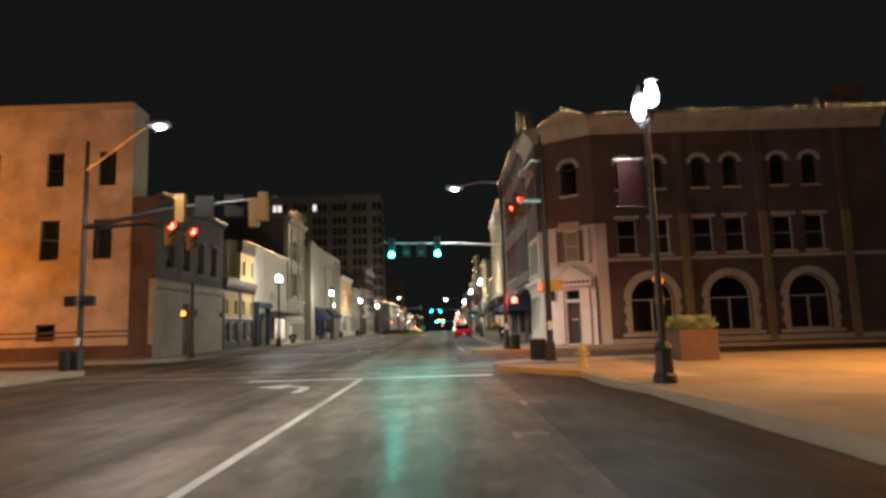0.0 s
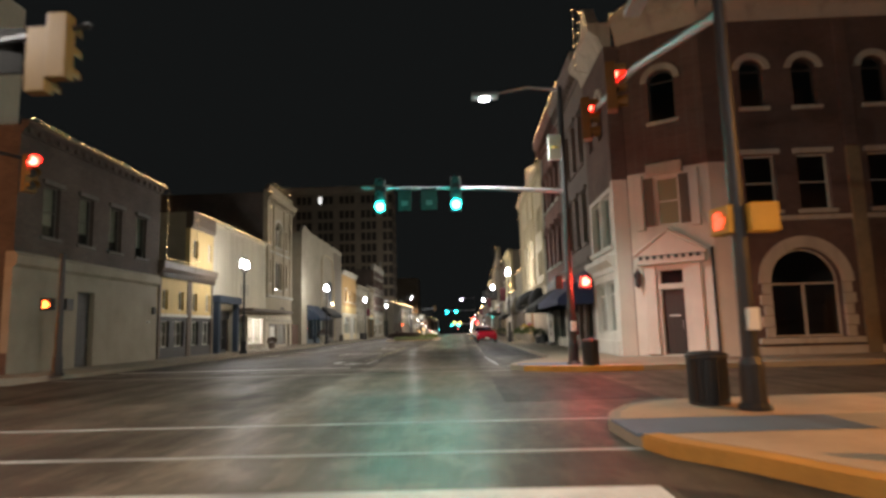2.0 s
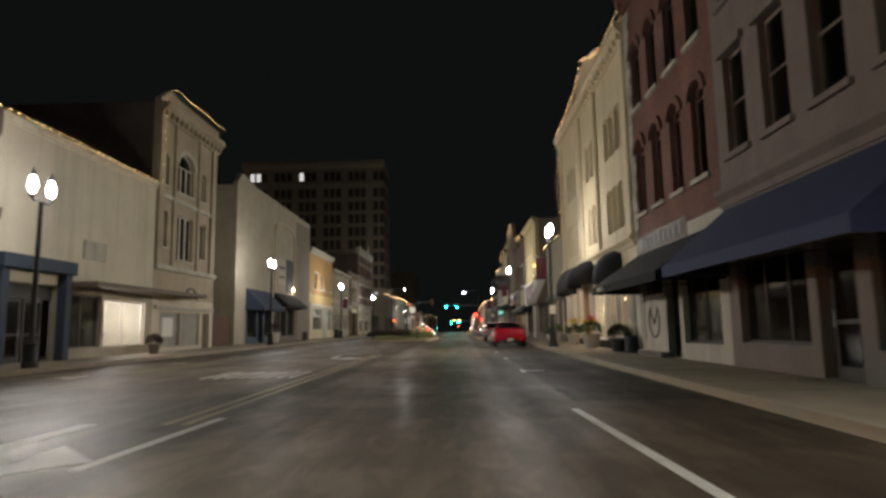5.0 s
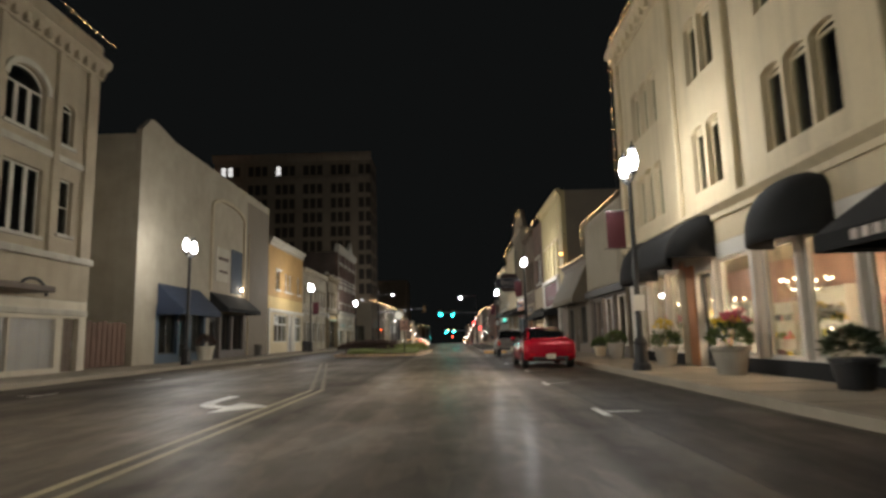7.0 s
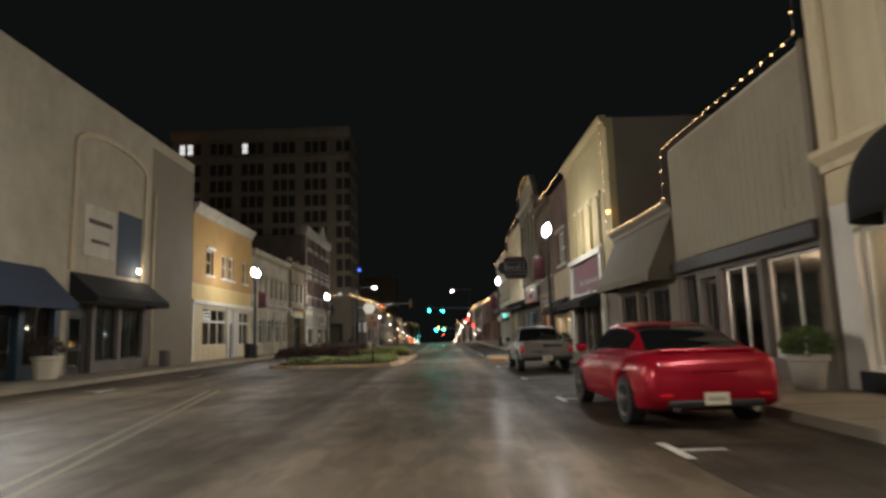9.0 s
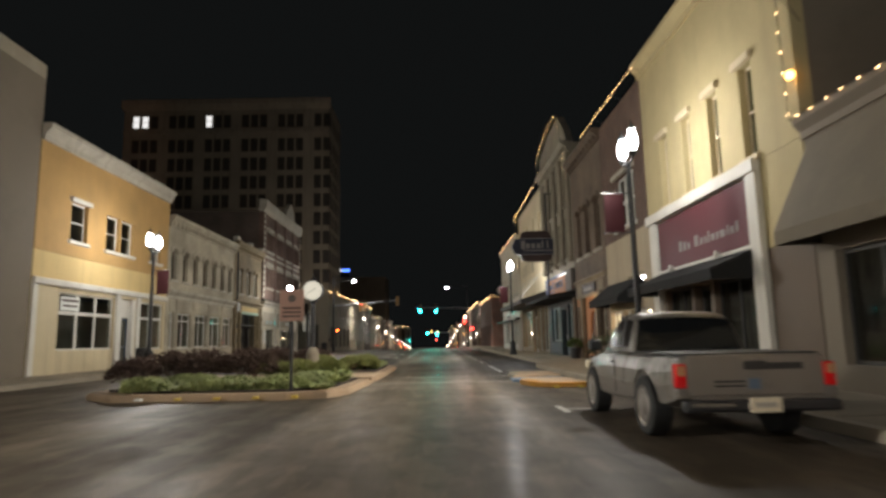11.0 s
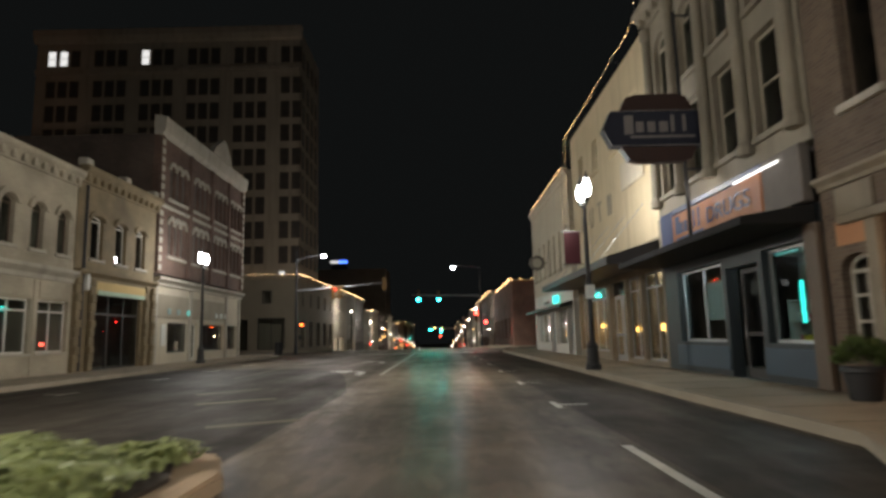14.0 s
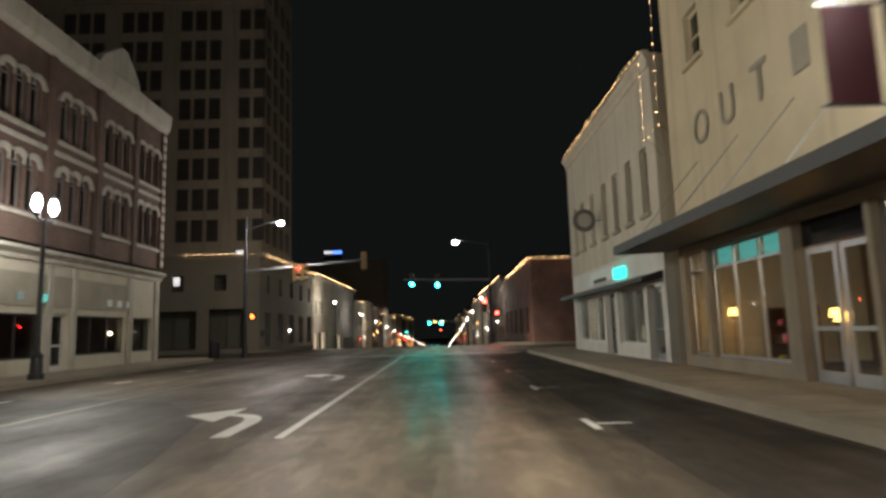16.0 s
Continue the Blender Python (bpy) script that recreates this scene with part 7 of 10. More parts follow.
part("lit_transom", PRi.box(123.15, 124.05, -0.24, -0.2, 2.3, 2.8), BLIND_TEAL, b, "teal tinted transom over the infill door")
part("end_wall", box(RIGHT_X + 0.31, 137.21, 0, RIGHT_X + 14, 137.45, 9.8), CREAM_PALE, b)

# ---- beyond the second cross street ----
PT = Plane(0, 157.0, 1, 0, 0, -1)
b = building("ten-storey brown brick office tower with rows of dark windows", (-30, 165, 0))
part("front_wall", PT.box(-45.0, -15.7, -0.4, 0.0, 0.0, 35.9), TOWER, b)
part("side_wall", box(-16.1, 157.41, 0, -15.7, 167.5, 35.9), TOWER, b)
part("side_wall", box(-45, 157.41, 0, -44.6, 185, 35.9), TOWER, b)
part("back_wall", box(-44.59, 167.1, 0, -16.11, 167.5, 35.9), TOWER, b)
part("roof", box(-44.6, 157.4, 35.0, -16.1, 167.1, 35.3), ROOF, b)
part("cornice", PT.section(bmesh.new(), [(0, 34.6), (0.25, 34.8), (0.5, 35.4), (0.5, 36.1), (-0.4, 36.1), (-0.4, 35.9), (0, 35.9)], -45.3, -15.4), TOWER, b)
part("band", PT.box(-45.0, -15.7, 0.0, 0.25, 31.0, 31.5), TOWER, b)
LIT = glow("lit_office_window", (0.95, 0.93, 0.9), 0.35)
SHOP_LIT = glow("lit_shop_window", (1.0, 0.80, 0.55), 0.45)
_wx = [-44.0 + 0.75 + k * 1.3 for k in range(22)]
_wz = [32.0, 28.4, 25.6, 22.9, 20.2, 17.5, 14.8, 12.1, 9.4]
_frame_me = None
for r, z in enumerate(_wz):
    for c, x in enumerate(_wx):
        if c % 4 == 3:
            continue
        lit = (r == 0 and c in (0, 1, 8))
        if _frame_me is None:
            bm = bmesh.new()
            add_box(bm, -0.42, -0.03, 0, 0.42, 0.06, 1.7)
            _glass_me = mesh_of(bm, "tower_pane", DUSTY_PANE)
            bm = wall_with_holes(Plane(0, -0.05, 1, 0, 0, -1), -0.5, 0.5, -0.1, 1.8, [(-0.42, 0.42, 0.0, 0.83, 0), (-0.42, 0.42, 0.88, 1.7, 0)], 0.15)
            _frame_me = mesh_of(bm, "tower_window", BROWN_PAINT)
            _lit_me = _glass_me.copy()
            _lit_me.materials.clear()
            _lit_me.materials.append(LIT)
        w = new("window", _frame_me)
        w.matrix_world = Matrix.Translation((x, 156.98, z))
        w.parent = b
        w.matrix_parent_inverse = b.matrix_world.inverted()
        g = new("pane", _lit_me if lit else _glass_me)
        g.parent = w
for r, z in enumerate(_wz):
    for k in range(4):
        w = new("window", _frame_me)
        w.matrix_world = Matrix.Translation((-15.68, 158.9 + k * 2.3, z)) @ Euler((0, 0, radians(90))).to_matrix().to_4x4()
        w.parent = b
        w.matrix_parent_inverse = b.matrix_world.inverted()
        g = new("pane", _glass_me)
        g.parent = w

PP = Plane(0, 155.4, 1, 0, 0, -1)
PPs = Plane(-15.3, 0, 0, 1, 1, 0)
b = building("two-storey pale stone corner block with wide dark openings", (-20, 160, 0))
facade(PP, b, -30, -15.3, 0, 7.8, PODIUM, [W(-29, -25.2, 0.3, 3.4, cols=2, rows=1, frame=DARK), W(-24.2, -20.4, 0.3, 3.4, cols=2, rows=1, frame=DARK), W(-19.4, -16.6, 0.3, 3.5, cols=2, rows=1, frame=DARK), W(-22.5, -21.5, 5.0, 6.3, frame=DARK), W(-19.0, -18.0, 5.0, 6.3, frame=DARK)], "front_wall")
part("lit_pane", PP.box(-22.4, -21.9, -0.18, -0.16, 5.5, 6.2), LIT, b)
facade(PPs, b, 155.7, 176, 0, 7.8, PODIUM, [W(u, u + 2.2, 0.4, 3.2, cols=2, rows=1, frame=DARK) for u in (157, 161, 165, 169, 173)] + [W(u, u + 1.2, 4.8, 6.4, frame=DARK) for u in (157.5, 161.5, 165.5, 169.5, 173.5)], "side_wall")
part("roof", box(-30, 155.8, 7.0, -15.7, 176, 7.2), ROOF, b)
part("wall_sign", PPs.box(155.8, 156.6, 0.0, 0.08, 1.2, 1.7), DARK, b)
part("cornice", PP.section(bmesh.new(), [(-0.3, 7.5), (0.2, 7.5), (0.3, 7.9), (-0.3, 7.9)], -30, -15.0), PODIUM, b)
part("roof_lamp", box(-17.3, 155.6, 7.85, -16.8, 155.9, 8.3, 0.02), LIT, b, "small white lamp on the roof edge")
string_lights(PP, [(-21.2, 7.95), (-15.0, 7.95)], d=0.35, step=0.55, bulb=0.026)
string_lights(PPs, [(155.2, 7.95), (176, 8.1)], d=0.35, step=0.6, bulb=0.026)

b = building("rose-tinted plain brick corner building lit by traffic signals", (8, 160, 0))
PK = Plane(0, 153.6, 1, 0, 0, -1)
PKs = Plane(6.6, 0, 0, 1, -1, 0)
facade(PK, b, 6.6, 22, 0, 6.6, ROSE_BRICK, [W(10, 12, 1.0, 3.0, frame=DARK), W(14, 16, 1.0, 3.0, frame=DARK)], "front_wall")
facade(PKs, b, 153.9, 176, 0, 6.6, ROSE_BRICK, [W(u, u + 1.6, 0.8, 3.0, rows=1, frame=DARK) for u in (156, 160, 164, 168, 172)], "side_wall")
part("roof", box(6.9, 153.95, 5.9, 22, 176, 6.1), ROOF, b)
string_lights(PK, [(6.6, 6.7), (9.9, 6.75)], d=0.2, step=0.5, bulb=0.026)
string_lights(PKs, [(153.6, 6.7), (170, 6.6)], d=0.2, step=0.5, bulb=0.026)

# blocks further down the street
random.seed(7)
_mats = [CREAM_PALE, BRICK_BROWN, BEIGE, PALE_STONE, BRICK_RED, TAN, GREY_STONE]
for side, pl in ((-1, PPs), (1, PKs)):
    u = 176.4
    k = 0
    while u < 420:
        w = random.uniform(9, 17)
        h = (8.2 if side < 0 else 7.2) if u < 205 else random.choice((5.3, 5.4, 6.6, 7.1))
        h += dip(u + w)
        if 214 < u < 222 or 300 < u < 308:
            u += 9
        m = _mats[(k * 3 + (1 if side > 0 else 0)) % len(_mats)]
        b = building("distant brick and plaster main street building", (pl.o.x, u + w / 2, 0), "far buildings of the street")
        wins = []
        n = int((w - 1.5) / 2.3)
        for j in range(n):
            c = u + 1.4 + j * 2.3
            if h > 6:
                wins.append(W(c - 0.45, c + 0.45, 4.8, 6.4, frame=DARK))
            wins.append(W(c - 0.8, c + 0.8, 0.6, 2.7, rows=1, frame=DARK, pane=SHOP_LIT if random.random() < 0.22 else None))
        facade(pl, b, u, u + w - 0.1, 0, h, m, wins)
        cornice(pl, b, u, u + w - 0.1, h - 0.5, h + 0.1, 0.3, m)
        shell(pl, b, u, u + w - 0.1, h, 14, m)
        b.location.z -= dip(u + w)
        if u < 215 or k % 3 == 0:
            string_lights(pl, [(u + 0.2, h + 0.15), (u + w - 0.3, h + 0.15)], d=0.35, step=0.7, bulb=0.026).location.z -= dip(u + w)
        u += w
        k += 1
# a far hotel block with a blue lit sign, and the far end of the street
b = building("far dark office block with a blue lit roof sign", (-30, 330, 0))
part("wall", box(-58, 330, -9, -22, 350, 28), TOWER, b)
part("lit_sign", box(-40.2, 329.8, 30.4, -37, 329.99, 31.4), NEON_BLUE, b, "blue lit sign panel")
part("lit_sign", box(-43.5, 329.8, 30.4, -40.3, 329.99, 31.4), LIT, b, "white lit sign panel")
part("sign_frame", box(-43.5, 330.0, 28, -37, 330.3, 31.6), BLACK_METAL, b)
solo("backdrop", box(-160, 640, -24, 160, 645, -6), BRICK_DARK, "dark low buildings closing the street far off", "backdrop", kind="structure")

# far lamps and vehicle lights down the street
t = thing("far_street_lights", "distant rows of street lamps and shop lights", "street lights", kind="stuff", at=(0, 300, 0))
bm, poles = bmesh.new(), bmesh.new()
for k, y in enumerate((178, 201, 222, 245, 268, 292, 316, 340, 365, 390, 420, 455, 490, 530)):
    for x in (-13.1, 4.25):
        add_ball(bm, (x, y, 5.75 - dip(y)), 0.12 + y * 0.0001, 1)
        add_tube(poles, [(x, y, 0.1 - dip(y)), (x, y, 5.65 - dip(y))], 0.07, 6)
        if k < 6:
            point("far_lamp_light", (x, y, 5.75 - dip(y)), 200.0, (1.0, 0.955, 0.85), 0.25)
for k in range(20):
    y = random.uniform(180, 520)
    add_ball(bm, (random.choice((-15.0, 6.3)), y, random.uniform(2.4, 3.2) - dip(y)), 0.07, 1)
part("lamps", bm, FAR_WHITE, t)
part("posts", poles, BLACK_METAL, t)
for nm, mat, cnt, zr in (("amber_lamps", FAR_AMBER, 30, (2.2, 7.0)), ("red_lamps", FAR_RED, 18, (0.8, 3.5)), ("green_lamps", FAR_TEAL, 4, (3.0, 5.8))):
    bm = bmesh.new()
    for k in range(cnt):
        y = random.uniform(190, 560)
        add_ball(bm, (random.choice((-14.6, -12.9, 4.2, 5.9)) if nm != "green_lamps" else random.uniform(-9, 2), y, random.uniform(*zr) - dip(y)), 0.07 + y * 0.00015, 1)
    if nm == "amber_lamps":
        for x in (-2.75, -0.41):
            add_ball(bm, (x, 300, 3.95), 0.3, 1)
    elif nm == "red_lamps":
        for x, z in ((-14.3, 0.1), (-12.4, -1.4), (-1.0, 1.3)):
            add_ball(bm, (x, 300, z), 0.22, 1)
    part(nm, bm, mat, t)

# ---- street lamps ----
def street_lamp(x, y, banner=None, plate=0.0, lift=0.0):
    t = thing("street_lamp", "black fluted lamp post with twin glowing acorn lanterns", "street lamp", "street lamps", at=(x, y, 0.146))
    part("base", lathe(x, y, [(0.24, 0.14), (0.24, 0.3), (0.19, 0.36), (0.17, 0.8), (0.2, 0.86), (0.11, 1.0)], 12), BLACK_METAL, t)
    part("post", tube([(x, y, 0.95), (x, y, 3.0), (x, y, 5.25 + lift)], [0.085, 0.075, 0.06], 12), BLACK_METAL, t)
    part("crossarm", tube([(x, y - 0.42, 5.32 + lift), (x, y - 0.3, 5.22 + lift), (x, y, 5.2 + lift), (x, y + 0.3, 5.22 + lift), (x, y + 0.42, 5.32 + lift)], 0.035, 8), BLACK_METAL, t)
    for s in (-0.42, 0.42):
        g = part("globe", lathe(x, y + s, [(0.06, 5.46 + lift), (0.115, 5.55 + lift), (0.135, 5.69 + lift), (0.11, 5.85 + lift), (0.06, 5.97 + lift)], 14), LAMP_GLOW, t, "glowing acorn globe", smooth=True)
        g.visible_shadow = False
        part("cap", lathe(x, y + s, [(0.12, 6.0 + lift), (0.1, 6.06 + lift), (0.03, 6.14 + lift), (0.01, 6.25 + lift)], 10), BLACK_METAL, t)
        part("collar", lathe(x, y + s, [(0.05, 5.3 + lift), (0.1, 5.36 + lift), (0.09, 5.43 + lift)], 10), BLACK_METAL, t)
    if banner:
        out = -1 if x > 0 else 1
        bb = bmesh.new()
        add_box(bb, x + out * 0.2, y - 0.012, 3.4 + lift, x + out * 0.7, y + 0.012, 4.4 + lift) if out > 0 else add_box(bb, x - 0.7, y - 0.012, 3.4 + lift, x - 0.2, y + 0.012, 4.4 + lift)
        part("banner", bb, banner, t, "maroon cloth banner")
        for z in (3.38 + lift, 4.42 + lift):
            part("banner_arm", tube([(x, y, z), (x + out * 0.78, y, z)], 0.016, 6), BLACK_METAL, t)
    if plate:
        part("sign_plate", box(x - 0.15, y - 0.13, plate, x + 0.15, y - 0.115, plate + 0.42, 0.004), SIGN_WHITE, t, "small white parking sign")
        part("sign_clamp", tube([(x, y - 0.12, plate + 0.2), (x, y, plate + 0.2)], 0.02, 6), STEEL, t)
    point("lamp_light", (x, y, 5.72 + lift), LAMP_W, (1.0, 0.955, 0.85), 0.28)
    mid = (CURB_L + CURB_R) / 2
    spot("lamp_street_light", (x, y, 5.72 + lift), (mid, y, 3.7), LAMP_STREET_W, (1.0, 0.955, 0.85), 148, 0.9, 0.28)
    return t


for _x, _y, _b in ((-13.1, 51.0, None), (-13.1, 74.4, None), (-13.1, 99.2, MAROON_BANNER), (-13.3, 125.2, None), (4.28, 62.2, MAROON_BANNER), (4.35, 88.0, MAROON_BANNER), (4.05, 111.4, MAROON_BANNER), (5.28, 13.25, MAROON_BANNER), (-13.2, 0.5, None)):
    street_lamp(_x, _y, _b, {62.2: 1.7, 111.4: 2.3}.get(_y, 0.0), {13.25: 0.5, 88.0: 0.42}.get(_y, 0.0))


# ---- traffic signals ----
def signal_head(parent, x, y, z, face, lit=None, mat=None, body=None, n=3):
    """A vertical signal head. face: degrees about z of the way its lenses look (0: towards -y)."""
    mt = Matrix.Translation((x, y, z)) @ Euler((0, 0, radians(face))).to_matrix().to_4x4()

    def put(bm):
        bmesh.ops.transform(bm, matrix=mt, verts=bm.verts)
        return bm
    h = part("signal_head", put(box(-0.17, -0.02, -0.18 - 0.36 * (n - 1) / 2 * 2 / 2 - 0.18 * 0, 0.17, 0.2, 0.18 + 0.36 * (n - 1) / 2, 0.02)), body or SIGNAL_YELLOW, parent)
    for k in range(n):
        zc = 0.36 * ((n - 1) / 2 - k)
        on = lit == k
        lens = lathe(0, 0, [(0.13, 0.0), (0.125, 0.02), (0.07, 0.035)], 14)
        bmesh.ops.transform(lens, matrix=Matrix.Translation((0, -0.025, zc)) @ Euler((radians(90), 0, 0)).to_matrix().to_4x4(), verts=lens.verts)
        part("lens", put(lens), mat if on else CAR_TRIM, h)
        vis = bmesh.new()
        m = 12
        r0 = [vis.verts.new((0.145 * math.cos(math.pi * (j / m * 1.3 - 0.15)), -0.02, zc + 0.145 * math.sin(math.pi * (j / m * 1.3 - 0.15)))) for j in range(m + 1)]
        r1 = [vis.verts.new((0.145 * math.cos(math.pi * (j / m * 1.3 - 0.15)), -0.24, zc + 0.145 * math.sin(math.pi * (j / m * 1.3 - 0.15)) * 1.0)) for j in range(m + 1)]
        for j in range(m):
            vis.faces.new((r0[j], r0[j + 1], r1[j + 1], r1[j]))
        v = part("visor", put(vis), body or SIGNAL_YELLOW, h)
        so = v.modifiers.new("thick", "SOLIDIFY")
        so.thickness = 0.008
    return h


def ped_signal(parent, x, y, z, face, lit=True, mat=None, body=None):
    mt = Matrix.Translation((x, y, z)) @ Euler((0, 0, radians(face))).to_matrix().to_4x4()
    bm = box(-0.2, -0.02, -0.2, 0.2, 0.2, 0.2, 0.02)
    bmesh.ops.transform(bm, matrix=mt, verts=bm.verts)
    h = part("pedestrian_signal", bm, body or CAR_TRIM, parent)
    if lit:
        bm = bmesh.new()
        add_box(bm, -0.09, -0.035, -0.12, 0.07, -0.022, 0.02)
        for k in range(4):
            add_box(bm, -0.09 + k * 0.042, -0.035, 0.02, -0.06 + k * 0.042, -0.022, 0.13 - 0.02 * abs(k - 1.5))
        add_box(bm, 0.075, -0.035, -0.06, 0.12, -0.022, 0.03)
        bmesh.ops.transform(bm, matrix=mt, verts=bm.verts)
        part("hand_symbol", bm, mat or HAND, h, "lit raised-hand symbol")
    return h


def mast(x, y, height, label):
    t = thing("traffic_signal_pole", label, "traffic signal", "traffic signal poles", at=(x, y, 0.146))
    part("base", lathe(x, y, [(0.21, 0.14), (0.21, 0.2), (0.165, 0.25), (0.155, 0.75), (0.12, 0.85)], 12), BLACK_METAL, t)
    part("pole", tube([(x, y, 0.8), (x, y, height)], [0.115, 0.075], 14), BLACK_METAL, t)
    return t


# far right pole: green heads over the lanes
t = mast(3.85, 32.2, 9.0, "tall dark signal pole with a mast arm of green signals")
part("mast_arm", tube([(3.85, 32.2, 5.55), (1.5, 32.2, 5.72), (-2.6, 32.15, 5.85)], [0.075, 0.055, 0.035], 10), STEEL, t)
signal_head(t, -2.0, 32.05, 5.56, 0, 2, TEAL, CAR_TRIM)
signal_head(t, 0.4, 32.05, 5.56, 0, 2, TEAL, CAR_TRIM)
for _x, _w in ((-1.22, 0.42), (-0.45, 0.5)):
    sg = part("sign_plate", box(_x - _w / 2, 32.0, 5.05, _x + _w / 2, 32.03, 5.75, 0.005), SIGN_GREY, t)
    part("sign_symbol", box(_x - 0.1, 31.99, 5.2, _x + 0.1, 32.0, 5.36), DARK, sg)
part("lamp_arm", tube([(3.85, 32.2, 8.9), (2.8, 32.15, 9.0), (1.7, 32.0, 8.75)], [0.05, 0.045, 0.04], 8), STEEL, t)
part("lamp_head", (lambda bm: add_box(bm, 1.0, 31.7, 8.58, 1.85, 32.1, 8.76, 0.05))(bmesh.new()), STEEL, t)
_g = part("lamp_lens", ball((1.4, 31.9, 8.56), 0.13, 2, (1.3, 1, 0.5)), LAMP_GLOW, t)
_g.visible_shadow = False
spot("lamp_light", (1.4, 31.9, 8.40), (1.4, 31.9, 0.0), COBRA_W, (1.0, 0.96, 0.90), 128, 0.6, 0.2)
part("sign_box", box(3.35, 31.85, 6.5, 3.75, 32.0, 7.3, 0.02), SIGN_WHITE, t, "small lit white sign box")
part("sign_disc", lathe(3.55, 31.9, [(0.01, 6.85), (0.12, 6.86), (0.12, 6.9), (0.01, 6.91)], 10), SIGN_YELLOW, t)
ped_signal(t, 4.32, 32.1, 2.66, 0, True, SIG_RED)
ped_signal(t, 3.4, 32.2, 2.66, -90, False)
part("push_button", box(3.78, 31.98, 1.15, 3.95, 32.06, 1.45, 0.02), SIGN_WHITE, t)

# near right pole: signals for the cross street, with the arm across it
t = mast(4.4, 21.6, 7.2, "dark corner signal pole with an arm over the side street")
part("mast_arm", tube([(4.4, 21.6, 5.75), (4.2, 25.0, 6.45), (4.0, 29.0, 6.75)], [0.09, 0.075, 0.05], 10), STEEL, t)
signal_head(t, 4.05, 26.0, 6.45, 75, 0, SIG_RED)
signal_head(t, 3.95, 28.2, 6.5, 75, 0, SIG_RED)
part("lamp_arm", tube([(4.4, 21.6, 7.2), (4.2, 22.6, 7.5), (4.1, 24.2, 7.5)], 0.045, 8), STEEL, t)
part("lamp_head", box(3.95, 24.0, 7.4, 4.3, 24.8, 7.55, 0.04), STEEL, t)
ped_signal(t, 4.2, 21.72, 2.72, -75, True, DIM_RED, SIGNAL_BRIGHT)
ped_signal(t, 4.68, 21.6, 2.72, 180, False, None, SIGNAL_BRIGHT)
part("push_button", box(4.32, 21.38, 1.2, 4.48, 21.46, 1.5, 0.02), SIGN_WHITE, t)
t.location.x -= 0.08

# near left pole
t = mast(-13.4, 24.0, 9.2, "dark signal pole with two mast arms and a street light")
part("mast_arm", tube([(-13.4, 24.0, 5.7), (-9.5, 23.0, 6.15), (-5.3, 22.2, 6.3)], [0.1, 0.08, 0.045], 10), BLACK_METAL, t)
for _x, _z, _n in ((-9.1, 6.1, 3), (-5.8, 5.95, 3)):
    signal_head(t, _x, 22.9 if _x < -7 else 22.3, _z, 180, None, None, n=_n)
signal_head(t, -6.15, 22.35, 5.75, 180, None, None)
for _x in (-8.1, -7.0):
    part("sign_back", box(_x - 0.35, 22.55, 5.7, _x + 0.35, 22.6, 6.5, 0.01), SIGN_GREY, t)
part("mast_arm", tube([(-13.4, 24.0, 5.7), (-12.4, 27.0, 6.3), (-11.8, 30.0, 6.5)], [0.09, 0.07, 0.045], 10), BLACK_METAL, t)
signal_head(t, -11.5, 27.3, 5.9, 60, 0, SIG_RED)
signal_head(t, -11.4, 29.4, 5.95, 60, 0, SIG_RED)
part("lamp_arm", tube([(-13.4, 24.0, 8.0), (-11.5, 22.7, 8.5), (-9.6, 21.3, 8.85)], [0.05, 0.045, 0.04], 8), STEEL, t)
_g = part("lamp_lens", ball((-9.15, 21.1, 8.7), 0.15, 2, (1.2, 1, 0.6)), LAMP_GLOW, t)
_g.visible_shadow = False
part("lamp_head", box(-9.6, 20.9, 8.74, -8.8, 21.3, 8.9, 0.05), STEEL, t)
spot("lamp_light", (-9.15, 21.1, 8.5), (-9.15, 21.1, 0.0), COBRA_W * 0.6, (1.0, 0.93, 0.84), 155, 0.5, 0.2)
ped_signal(t, -13.75, 23.8, 2.8, 0, False)
ped_signal(t, -13.0, 23.8, 2.8, 0, False)
part("push_button", box(-13.48, 23.8, 1.1, -13.32, 23.9, 1.4, 0.02), SIGN_WHITE, t)

# far left pole
t = mast(-12.9, 33.2, 4.2, "short dark pedestrian signal pole")
ped_signal(t, -13.3, 33.05, 2.5, 0, True, HAND)
ped_signal(t, -12.85, 33.6, 2.5, 90, False)

# second junction
t = mast(3.6, 157.0, 8.5, "distant signal pole with green signals")
part("mast_arm", tube([(3.6, 157, 5.4), (-3.6, 157, 5.6)], [0.09, 0.05], 8), STEEL, t)
signal_head(t, -2.95, 156.9, 5.5, 0, 2, TEAL)
signal_head(t, -0.8, 156.9, 5.4, 0, 2, TEAL)
signal_head(t, 3.1, 156.9, 3.2, 0, 0, SIG_RED)
ped_signal(t, 4.1, 156.9, 2.6, 0, True, SIG_RED)
part("lamp_arm", tube([(3.6, 157, 8.4), (2.2, 154, 8.2), (0.9, 150.6, 7.9)], 0.045, 8), STEEL, t)
_g = part("lamp_lens", ball((0.65, 150.2, 7.65), 0.2, 2, (1.1, 1, 0.7)), LAMP_GLOW, t)
_g.visible_shadow = False
spot("lamp_light", (0.65, 150.2, 7.4), (0.65, 150.2, 0.0), COBRA_W, (1.0, 0.94, 0.82), 128, 0.6, 0.2)
t = mast(-12.6, 143.4, 8.8, "distant signal pole with a street light and cross-street signals")
part("mast_arm", tube([(-12.6, 143.4, 5.4), (-5.0, 143.2, 5.9)], [0.09, 0.05], 8), STEEL, t)
signal_head(t, -9.4, 143.2, 5.2, 90, 0, SIG_RED)
